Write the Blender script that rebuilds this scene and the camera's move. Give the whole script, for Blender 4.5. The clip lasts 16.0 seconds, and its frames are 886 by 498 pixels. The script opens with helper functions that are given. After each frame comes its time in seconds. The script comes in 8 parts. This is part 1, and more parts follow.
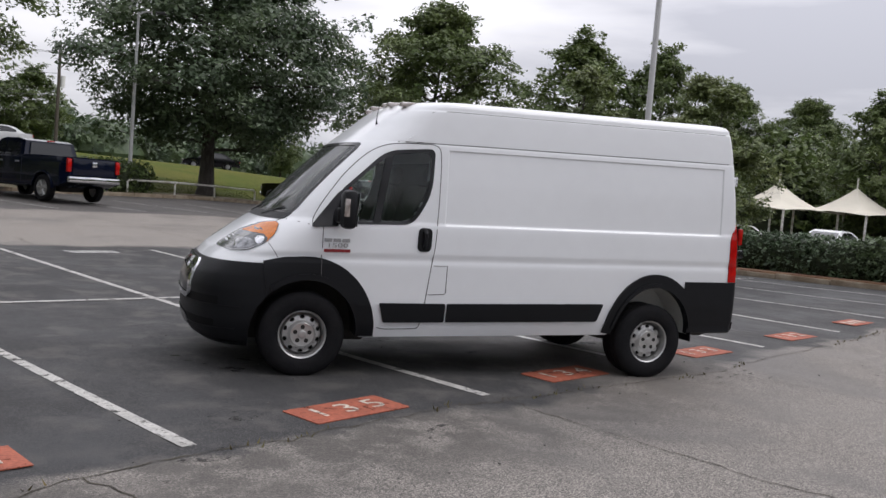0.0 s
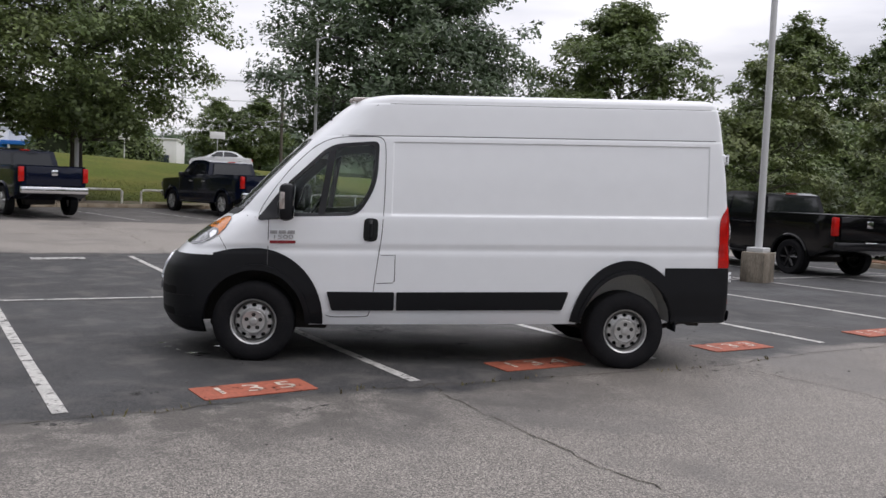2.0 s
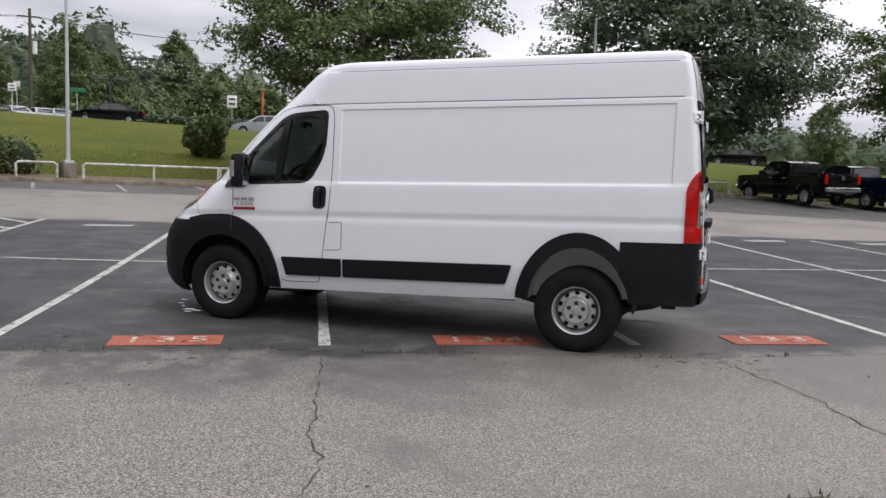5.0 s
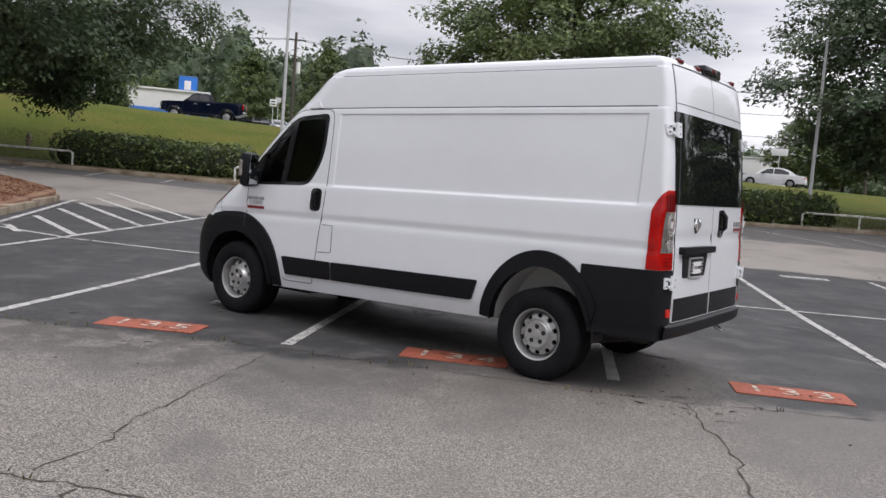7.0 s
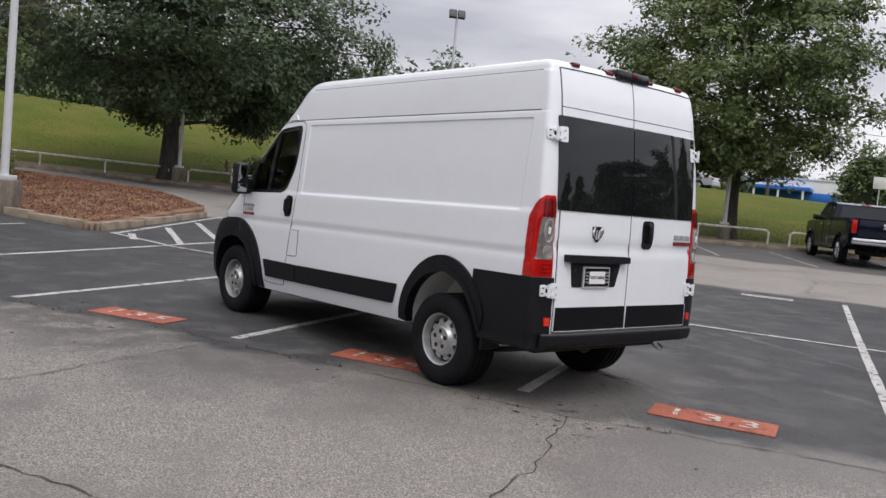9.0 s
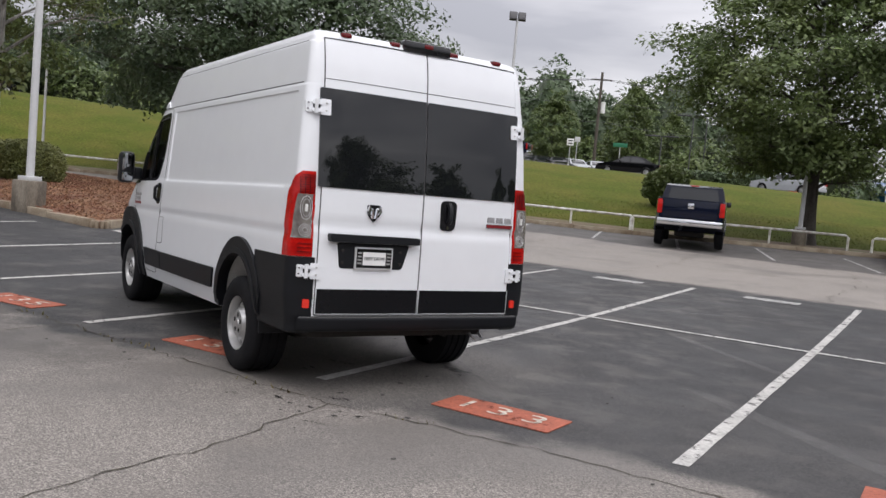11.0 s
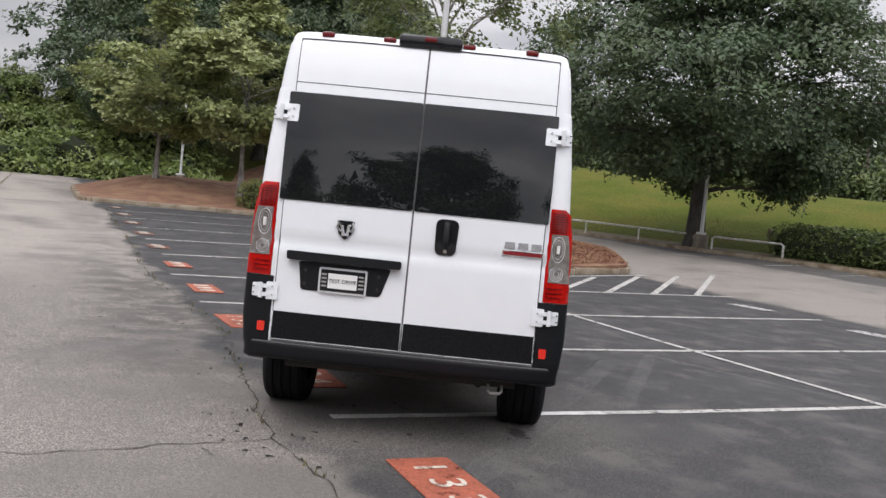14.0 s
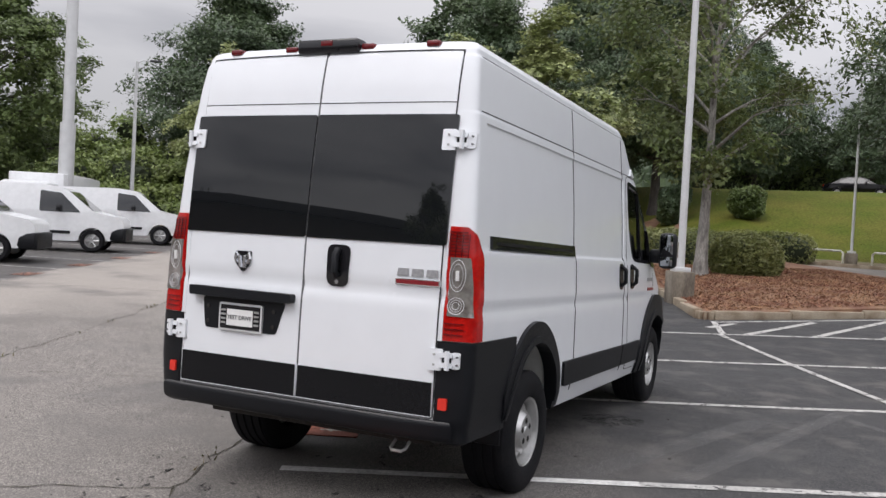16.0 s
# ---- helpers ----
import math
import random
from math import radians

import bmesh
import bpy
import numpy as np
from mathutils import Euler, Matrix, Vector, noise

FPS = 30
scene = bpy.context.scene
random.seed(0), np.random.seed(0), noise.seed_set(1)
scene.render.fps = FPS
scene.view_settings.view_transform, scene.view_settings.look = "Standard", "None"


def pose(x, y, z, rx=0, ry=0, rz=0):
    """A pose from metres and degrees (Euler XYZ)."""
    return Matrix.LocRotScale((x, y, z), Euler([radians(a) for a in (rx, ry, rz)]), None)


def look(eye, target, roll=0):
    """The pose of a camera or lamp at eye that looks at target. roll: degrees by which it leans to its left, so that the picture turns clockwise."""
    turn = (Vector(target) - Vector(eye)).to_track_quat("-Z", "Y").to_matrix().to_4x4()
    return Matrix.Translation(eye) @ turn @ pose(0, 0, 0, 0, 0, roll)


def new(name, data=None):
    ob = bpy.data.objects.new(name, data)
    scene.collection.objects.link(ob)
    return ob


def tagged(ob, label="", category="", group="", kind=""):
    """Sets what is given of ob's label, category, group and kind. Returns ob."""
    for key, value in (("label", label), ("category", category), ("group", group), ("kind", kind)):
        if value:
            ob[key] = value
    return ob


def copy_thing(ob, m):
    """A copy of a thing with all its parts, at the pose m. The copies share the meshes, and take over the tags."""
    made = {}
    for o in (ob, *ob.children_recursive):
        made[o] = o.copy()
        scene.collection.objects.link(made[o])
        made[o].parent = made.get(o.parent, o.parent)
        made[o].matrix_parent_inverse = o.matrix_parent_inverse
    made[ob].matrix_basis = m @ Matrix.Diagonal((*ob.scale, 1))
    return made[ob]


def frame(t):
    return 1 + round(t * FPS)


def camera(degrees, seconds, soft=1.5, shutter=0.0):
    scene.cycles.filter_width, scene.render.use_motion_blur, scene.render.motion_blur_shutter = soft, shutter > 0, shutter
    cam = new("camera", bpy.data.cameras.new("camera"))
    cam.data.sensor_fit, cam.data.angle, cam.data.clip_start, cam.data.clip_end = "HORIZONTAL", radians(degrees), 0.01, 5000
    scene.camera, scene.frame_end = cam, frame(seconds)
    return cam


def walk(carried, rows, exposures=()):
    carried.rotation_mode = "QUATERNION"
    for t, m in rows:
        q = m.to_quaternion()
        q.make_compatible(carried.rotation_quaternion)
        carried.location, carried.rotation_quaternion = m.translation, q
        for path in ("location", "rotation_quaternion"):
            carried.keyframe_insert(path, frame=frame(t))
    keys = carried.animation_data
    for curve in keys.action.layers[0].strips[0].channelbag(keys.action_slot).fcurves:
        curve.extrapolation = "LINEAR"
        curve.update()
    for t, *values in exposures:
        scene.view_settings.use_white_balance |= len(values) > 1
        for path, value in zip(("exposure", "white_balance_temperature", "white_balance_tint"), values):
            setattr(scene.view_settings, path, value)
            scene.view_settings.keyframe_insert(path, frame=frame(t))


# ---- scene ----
cam = camera(54.0, 16.0)
METRES, EYE, TILT, LEAN, TURN = 20.36, 1.63, 0.0, 0.0, -20.3
LEVEL = pose(0, 0, -0.028, -0.34, 0.46, 0)
ROWS = [
    (0.0, 0.0, 0.0, 0.0, 0.28, -3.2, -4.98),
    (0.5, 0.0298, 0.0001, -0.0, 4.39, -3.06, -4.37),
    (1.0, 0.0601, 0.0027, -0.0005, 7.65, -3.09, -3.85),
    (1.5, 0.0917, 0.0064, -0.001, 11.19, -3.17, -3.25),
    (2.0, 0.1239, 0.012, -0.001, 15.12, -3.52, -2.76),
    (2.5, 0.1574, 0.0192, -0.0013, 18.26, -4.08, -2.66),
    (3.0, 0.1885, 0.0299, -0.0019, 20.56, -4.72, -2.75),
    (3.5, 0.2176, 0.0427, -0.0026, 24.65, -5.64, -2.44),
    (4.0, 0.2408, 0.0615, -0.0022, 29.59, -6.04, -1.61),
    (4.5, 0.2626, 0.081, -0.0016, 34.07, -5.95, -1.49),
    (5.0, 0.2828, 0.1024, -0.0014, 38.38, -5.47, -2.26),
    (7.5, 0.372, 0.2195, -0.0009, 60.2, -4.76, -5.56),
    (8.0, 0.39, 0.2441, -0.0008, 65.97, -4.43, -5.95),
    (8.5, 0.4052, 0.2707, -0.0007, 69.26, -4.11, -6.0),
    (9.0, 0.4178, 0.2992, -0.0005, 69.42, -4.12, -5.98),
    (9.5, 0.4279, 0.3298, -0.0005, 69.52, -4.2, -5.96),
    (12.0, 0.4338, 0.4831, 0.0008, 87.98, -3.95, -5.68),
    (12.5, 0.4253, 0.5124, 0.001, 93.9, -3.74, -5.81),
    (13.0, 0.4134, 0.5412, 0.001, 100.37, -3.43, -5.94),
    (13.5, 0.3959, 0.5678, 0.0011, 106.34, -3.36, -6.1),
    (14.0, 0.3758, 0.5921, 0.0009, 112.06, -3.39, -5.98),
    (14.5, 0.3536, 0.6165, 0.0011, 117.8, -3.19, -4.95),
    (15.0, 0.3276, 0.6393, 0.0015, 122.57, -2.76, -3.84),
    (15.5, 0.2999, 0.6591, 0.0021, 129.6, -2.3, -3.23),
    (16.0, 0.27, 0.6778, 0.0024, 135.72, -1.94, -3.08),
]
walk(cam, [(t, LEVEL @ pose(-1.5, -8.32, EYE, TILT, LEAN, TURN) @ pose(METRES * x, METRES * y, METRES * z, 90 + pitch, roll, yaw)) for t, x, y, z, yaw, pitch, roll in ROWS],
     exposures=[(0.0, -0.22, 6410, 13.5), (5.0, -0.03, 6410, 13.5), (7.5, -0.07, 6410, 13.5), (9.5, -0.05, 6430, 13.5), (12.0, 0.10, 6500, 13.0), (13.7, 0.17, 6510, 13.0), (16.0, 0.09, 6470, 13.0)])

# ---- sky and sun: an overcast summer day ----
world = bpy.data.worlds.new("overcast_sky")
scene.world = world
world.use_nodes = True
wn, wl = world.node_tree.nodes, world.node_tree.links
wn.clear()
SUN_EL, SUN_AZ = 56.0, 118.0
sky = wn.new("ShaderNodeTexSky")
sky.sky_type = "NISHITA"
sky.sun_disc = False
sky.sun_elevation, sky.sun_rotation = radians(SUN_EL), radians(SUN_AZ)
coord = wn.new("ShaderNodeTexCoord")
flat = wn.new("ShaderNodeMapping")
flat.inputs["Scale"].default_value = (1.0, 1.0, 5.0)
cloud = wn.new("ShaderNodeTexNoise")
cloud.inputs["Scale"].default_value, cloud.inputs["Detail"].default_value = 2.1, 6.0
cloud.inputs["Roughness"].default_value = 0.48
ramp = wn.new("ShaderNodeValToRGB")
ramp.color_ramp.elements[0].position, ramp.color_ramp.elements[0].color = 0.36, (0.50, 0.508, 0.55, 1)
ramp.color_ramp.elements[1].position, ramp.color_ramp.elements[1].color = 0.62, (0.96, 0.957, 0.975, 1)
sep = wn.new("ShaderNodeSeparateXYZ")
lift = wn.new("ShaderNodeMapRange")          # an overcast sky is brighter towards the zenith
lift.inputs["From Min"].default_value, lift.inputs["From Max"].default_value = 0.12, 1.0
lift.inputs["To Min"].default_value, lift.inputs["To Max"].default_value = 0.94, 2.55
clouds, blue, mixed, wout = (wn.new("ShaderNodeBackground"), wn.new("ShaderNodeBackground"),
                             wn.new("ShaderNodeMixShader"), wn.new("ShaderNodeOutputWorld"))
blue.inputs["Strength"].default_value = 0.10
mixed.inputs[0].default_value = 0.92
wl.new(coord.outputs["Generated"], flat.inputs["Vector"])
wl.new(flat.outputs["Vector"], cloud.inputs["Vector"])
wl.new(cloud.outputs["Fac"], ramp.inputs["Fac"])
wl.new(coord.outputs["Generated"], sep.inputs["Vector"])
wl.new(sep.outputs["Z"], lift.inputs["Value"])
wl.new(ramp.outputs["Color"], clouds.inputs["Color"])
glow, warm = wn.new("ShaderNodeVectorMath"), wn.new("ShaderNodeMath")   # thinner cloud to the north-east
glow.operation = "DOT_PRODUCT"
glow.inputs[1].default_value = (0.25, 0.32, 0.0)
warm.operation = "MULTIPLY_ADD"
wl.new(coord.outputs["Generated"], glow.inputs[0])
wl.new(glow.outputs["Value"], warm.inputs[0])
wl.new(lift.outputs["Result"], warm.inputs[1])
wl.new(lift.outputs["Result"], warm.inputs[2])
wl.new(warm.outputs["Value"], clouds.inputs["Strength"])
wl.new(sky.outputs["Color"], blue.inputs["Color"])
wl.new(blue.outputs["Background"], mixed.inputs[1])
wl.new(clouds.outputs["Background"], mixed.inputs[2])
wl.new(mixed.outputs["Shader"], wout.inputs["Surface"])

sun_data = bpy.data.lights.new("sun", "SUN")
sun_data.energy, sun_data.angle, sun_data.color = 1.15, radians(35), (1.0, 0.97, 0.93)
sun = new("sun", sun_data)
sun.matrix_world = look((math.sin(radians(SUN_AZ)) * 60 * math.cos(radians(SUN_EL)),
                         math.cos(radians(SUN_AZ)) * 60 * math.cos(radians(SUN_EL)), 60 * math.sin(radians(SUN_EL))), (0, 0, 0))

# ---- materials ----
def material(name, colour, rough=0.5, metal=0.0, vary=0.12, scale=8.0, bump=0.0, fine=60.0, second=None, coat=0.0, island=0.0, spec=0.5, stretch=(1, 1, 1)):
    """A surface with broad stains and fine grain. second: a colour that shows in patches."""
    m = bpy.data.materials.new(name)
    m.use_nodes = True
    n, l = m.node_tree.nodes, m.node_tree.links
    b = n["Principled BSDF"]
    b.inputs["Roughness"].default_value, b.inputs["Metallic"].default_value = rough, metal
    b.inputs["Coat Weight"].default_value, b.inputs["Specular IOR Level"].default_value = coat, spec
    b.inputs["Coat Roughness"].default_value = 0.04
    tc, mp = n.new("ShaderNodeTexCoord"), n.new("ShaderNodeMapping")
    mp.inputs["Scale"].default_value = stretch
    l.new(tc.outputs["Object"], mp.inputs["Vector"])
    big, small = n.new("ShaderNodeTexNoise"), n.new("ShaderNodeTexNoise")
    big.inputs["Scale"].default_value, big.inputs["Detail"].default_value = scale, 5
    small.inputs["Scale"].default_value, small.inputs["Detail"].default_value = fine, 3
    for t in (big, small):
        l.new(mp.outputs["Vector"], t.inputs["Vector"])
    other = second or tuple(c * (1 - vary) for c in colour)
    mix = n.new("ShaderNodeMix")
    mix.data_type = "RGBA"
    mix.inputs["A"].default_value, mix.inputs["B"].default_value = (*colour, 1), (*other, 1)
    r = n.new("ShaderNodeMapRange")
    r.inputs["From Min"].default_value, r.inputs["From Max"].default_value = 0.38, 0.66
    l.new(big.outputs["Fac"], r.inputs["Value"])
    l.new(r.outputs["Result"], mix.inputs["Factor"])
    hsv = n.new("ShaderNodeHueSaturation")
    v = n.new("ShaderNodeMapRange")
    v.inputs["From Min"].default_value, v.inputs["From Max"].default_value = 0.3, 0.7
    v.inputs["To Min"].default_value, v.inputs["To Max"].default_value = 1 - vary, 1 + vary
    l.new(small.outputs["Fac"], v.inputs["Value"])
    last = v.outputs["Result"]
    if island:
        g, q, p = n.new("ShaderNodeNewGeometry"), n.new("ShaderNodeMapRange"), n.new("ShaderNodeMath")
        q.inputs["To Min"].default_value, q.inputs["To Max"].default_value = 1 - island, 1 + island
        p.operation = "MULTIPLY"
        l.new(g.outputs["Random Per Island"], q.inputs["Value"])
        l.new(q.outputs["Result"], p.inputs[0])
        l.new(last, p.inputs[1])
        last = p.outputs[0]
    l.new(last, hsv.inputs["Value"])
    l.new(mix.outputs["Result"], hsv.inputs["Color"])
    l.new(hsv.outputs["Color"], b.inputs["Base Color"])
    if bump:
        bp = n.new("ShaderNodeBump")
        bp.inputs["Strength"].default_value, bp.inputs["Distance"].default_value = bump, 0.01
        l.new(small.outputs["Fac"], bp.inputs["Height"])
        l.new(bp.outputs["Normal"], b.inputs["Normal"])
    return m


def glass(name, tint, gloss=0.05):
    """Thin window glass: clear through, with a mirror gloss by Fresnel."""
    m = bpy.data.materials.new(name)
    m.use_nodes = True
    n, l = m.node_tree.nodes, m.node_tree.links
    n.remove(n["Principled BSDF"])
    t, g, f, x = (n.new("ShaderNodeBsdfTransparent"), n.new("ShaderNodeBsdfGlossy"), n.new("ShaderNodeFresnel"), n.new("ShaderNodeMixShader"))
    t.inputs["Color"].default_value = (*tint, 1)
    g.inputs["Roughness"].default_value = gloss
    f.inputs["IOR"].default_value = 1.5
    l.new(f.outputs["Fac"], x.inputs[0])
    l.new(t.outputs["BSDF"], x.inputs[1])
    l.new(g.outputs["BSDF"], x.inputs[2])
    l.new(x.outputs["Shader"], n["Material Output"].inputs["Surface"])
    return m


def wet_glass(name):
    """Windscreen glass with small raindrops, which scatter the sky."""
    m = glass(name, (0.9, 0.93, 0.92), 0.03)
    n, l = m.node_tree.nodes, m.node_tree.links
    v, r, c = n.new("ShaderNodeTexVoronoi"), n.new("ShaderNodeMapRange"), n.new("ShaderNodeTexCoord")
    v.inputs["Scale"].default_value = 55
    r.inputs["From Min"].default_value, r.inputs["From Max"].default_value = 0.20, 0.42
    r.inputs["To Min"].default_value, r.inputs["To Max"].default_value = 0.22, 0.02
    d, x = n.new("ShaderNodeBsdfDiffuse"), n.new("ShaderNodeMixShader")
    d.inputs["Color"].default_value = (0.55, 0.57, 0.58, 1)
    l.new(c.outputs["Object"], v.inputs["Vector"])
    l.new(v.outputs["Distance"], r.inputs["Value"])
    l.new(r.outputs["Result"], x.inputs[0])
    l.new(n["Mix Shader"].outputs["Shader"], x.inputs[1])
    l.new(d.outputs["BSDF"], x.inputs[2])
    l.new(x.outputs["Shader"], n["Material Output"].inputs["Surface"])
    return m


WHITE = material("white_van_paint", (0.775, 0.795, 0.82), 0.30, vary=0.012, scale=1.2, fine=6, coat=0.6)
TRIM = material("black_grained_plastic", (0.0058, 0.0066, 0.0088), 0.44, vary=0.15, scale=5, fine=260, bump=0.12, spec=0.28)
CLAD = material("smooth_black_cladding", (0.006, 0.0065, 0.008), 0.26, vary=0.12, scale=4, spec=0.24)
TREAD = material("scuffed_step_plastic", (0.13, 0.13, 0.132), 0.45, vary=0.3, scale=9, fine=120, second=(0.13, 0.128, 0.125))
GLOSSBLACK = material("gloss_black_plastic", (0.012, 0.012, 0.014), 0.16, vary=0.1, scale=6)
SEAM = material("dark_panel_gap", (0.02, 0.02, 0.022), 0.8)
RUBBER = material("tyre_rubber", (0.0085, 0.0087, 0.0105), 0.75, vary=0.25, scale=9, fine=90, bump=0.15, second=(0.012, 0.0118, 0.013), spec=0.15)
STEEL = material("silver_wheel_paint", (0.50, 0.50, 0.495), 0.30, metal=0.65, vary=0.08, scale=14, fine=120)
CHROME = material("chrome", (0.75, 0.76, 0.78), 0.12, metal=1.0, vary=0.04)
CASTIRON = material("dark_underbody_steel", (0.035, 0.033, 0.031), 0.7, metal=0.3, vary=0.3, scale=12, second=(0.030, 0.026, 0.023))
LINER = material("grey_wheel_housing", (0.66, 0.67, 0.65), 0.5, vary=0.06, scale=3)
TINT = material("privacy_glass", (0.008, 0.009, 0.010), 0.008, vary=0.02, scale=2, spec=0.52)
CLEAR = glass("cab_glass", (0.93, 0.97, 0.95), 0.02)
WET = wet_glass("wet_windscreen_glass")
FRAMEBRIGHT = material("bright_plate_frame", (0.74, 0.75, 0.76), 0.25, metal=0.35, vary=0.05)
MIRROR = material("mirror_glass", (0.42, 0.44, 0.46), 0.02, metal=1.0, vary=0.01)
REDLENS = material("red_lamp_lens", (0.47, 0.010, 0.007), 0.12, vary=0.16, scale=9, fine=60, second=(0.33, 0.006, 0.005), coat=0.15, spec=0.3)
DARKRED = material("dim_red_marker_lens", (0.14, 0.008, 0.010), 0.15, vary=0.2, scale=30)
REFLEX = material("orange_red_reflector", (0.72, 0.035, 0.02), 0.15, vary=0.15, scale=60)
CLEARLENS = material("clear_lamp_lens", (0.62, 0.58, 0.55), 0.12, metal=0.7, vary=0.18, scale=14, fine=34, bump=0.12, second=(0.40, 0.35, 0.33), coat=0.5)
HEADLENS = material("headlamp_lens", (0.42, 0.43, 0.45), 0.10, metal=0.6, vary=0.2, scale=9, fine=40, bump=0.15, second=(0.12, 0.125, 0.13), coat=0.6)
AMBER = material("amber_lens", (0.68, 0.21, 0.04), 0.14, vary=0.2, scale=40)
LAMPWELL = material("dark_headlamp_well", (0.075, 0.08, 0.085), 0.12, vary=0.3, scale=12, coat=0.7)
FABRIC = material("grey_seat_cloth", (0.10, 0.10, 0.105), 0.9, vary=0.25, scale=20, fine=200, bump=0.3)
DASH = material("dark_grey_dash_plastic", (0.05, 0.05, 0.055), 0.6, vary=0.15)
HEADLINER = material("light_grey_headliner", (0.42, 0.42, 0.41), 0.9, vary=0.08)
BADGEGREY = material("brushed_badge_metal", (0.38, 0.38, 0.39), 0.38, metal=0.35, vary=0.15, scale=40)
# near-black that stands in for the shade inside the wheel's holes
HOLESHADE = material("wheel_hole_shade", (0.012, 0.012, 0.012), 0.6)
GAPLIGHT = material("shaded_grey_panel_gap", (0.10, 0.10, 0.105), 0.7)
BADGERED = material("dark_red_badge", (0.22, 0.015, 0.02), 0.3, vary=0.1)
PAPER = material("white_plate_card", (0.78, 0.78, 0.77), 0.5, vary=0.03)
INK = material("dark_print", (0.03, 0.03, 0.035), 0.6)

from mathutils.geometry import tessellate_polygon

# ---- shaping tools ----
def part(name, bm, mat, parent=None, label="", smooth=40.0):
    """One mesh object from a bmesh, under its thing."""
    me = bpy.data.meshes.new(name)
    bm.normal_update()
    bm.to_mesh(me)
    bm.free()
    for m in (mat if isinstance(mat, (list, tuple)) else [mat]):
        me.materials.append(m)
    if smooth:
        me.shade_smooth()
        me.set_sharp_from_angle(angle=radians(smooth))
    ob = new(name, me)
    if parent:
        ob.parent = parent
    if label:
        ob["label"] = label
    return ob


def share(name, me, parent, m=None):
    """Another object on a mesh that exists already."""
    ob = new(name, me)
    ob.parent = parent
    if m is not None:
        ob.matrix_basis = m
    return ob


def thing(name, label, category, group="", m=None):
    ob = new(name)
    ob.empty_display_size = 0.3
    if m is not None:
        ob.matrix_basis = m
    return tagged(ob, label, category, group)


def box(cx, cy, cz, sx, sy, sz, bevel=0.0, m=None, bm=None):
    bm = bm or bmesh.new()
    g = bmesh.ops.create_cube(bm, size=1, matrix=(m or Matrix()) @ Matrix.LocRotScale((cx, cy, cz), None, (sx, sy, sz)))
    if bevel:
        edges = list({e for v in g["verts"] for e in v.link_edges})
        bmesh.ops.bevel(bm, geom=edges, offset=bevel, segments=2, affect="EDGES", profile=0.5)
    return bm


def tube(points, radius, sides=10, bm=None, cap=True):
    """A round bar along points; radius: a number or one for each point."""
    bm = bm or bmesh.new()
    pts = [Vector(p) for p in points]
    rad = radius if isinstance(radius, (list, tuple)) else [radius] * len(pts)
    rings, side = [], None
    for i, p in enumerate(pts):
        way = (pts[min(i + 1, len(pts) - 1)] - pts[max(i - 1, 0)]).normalized()
        ref = side if side is not None else (Vector((0, 0, 1)) if abs(way.z) < 0.9 else Vector((1, 0, 0)))
        a = way.cross(ref).normalized() if side is None else (ref - way * ref.dot(way)).normalized()
        side = a
        b = way.cross(a)
        rings.append([bm.verts.new(p + rad[i] * (math.cos(k * math.tau / sides) * a + math.sin(k * math.tau / sides) * b)) for k in range(sides)])
    for r, q in zip(rings, rings[1:]):
        for k in range(sides):
            bm.faces.new((r[k], r[(k + 1) % sides], q[(k + 1) % sides], q[k]))
    if cap:
        bm.faces.new(rings[0][::-1])
        bm.faces.new(rings[-1])
    return bm


def lathe(profile, sides=48, axis="Y", centre=(0, 0, 0), bm=None):
    """Turns (radius, along) pairs round an axis."""
    bm = bm or bmesh.new()
    c, rings = Vector(centre), []
    for r, h in profile:
        ring = []
        for k in range(sides):
            a = k * math.tau / sides
            p = (r * math.cos(a), h, r * math.sin(a)) if axis == "Y" else (r * math.cos(a), r * math.sin(a), h)
            ring.append(bm.verts.new(c + Vector(p)))
        rings.append(ring)
    for r, q in zip(rings, rings[1:]):
        for k in range(sides):
            bm.faces.new((r[k], r[(k + 1) % sides], q[(k + 1) % sides], q[k]))
    bmesh.ops.recalc_face_normals(bm, faces=bm.faces)
    return bm


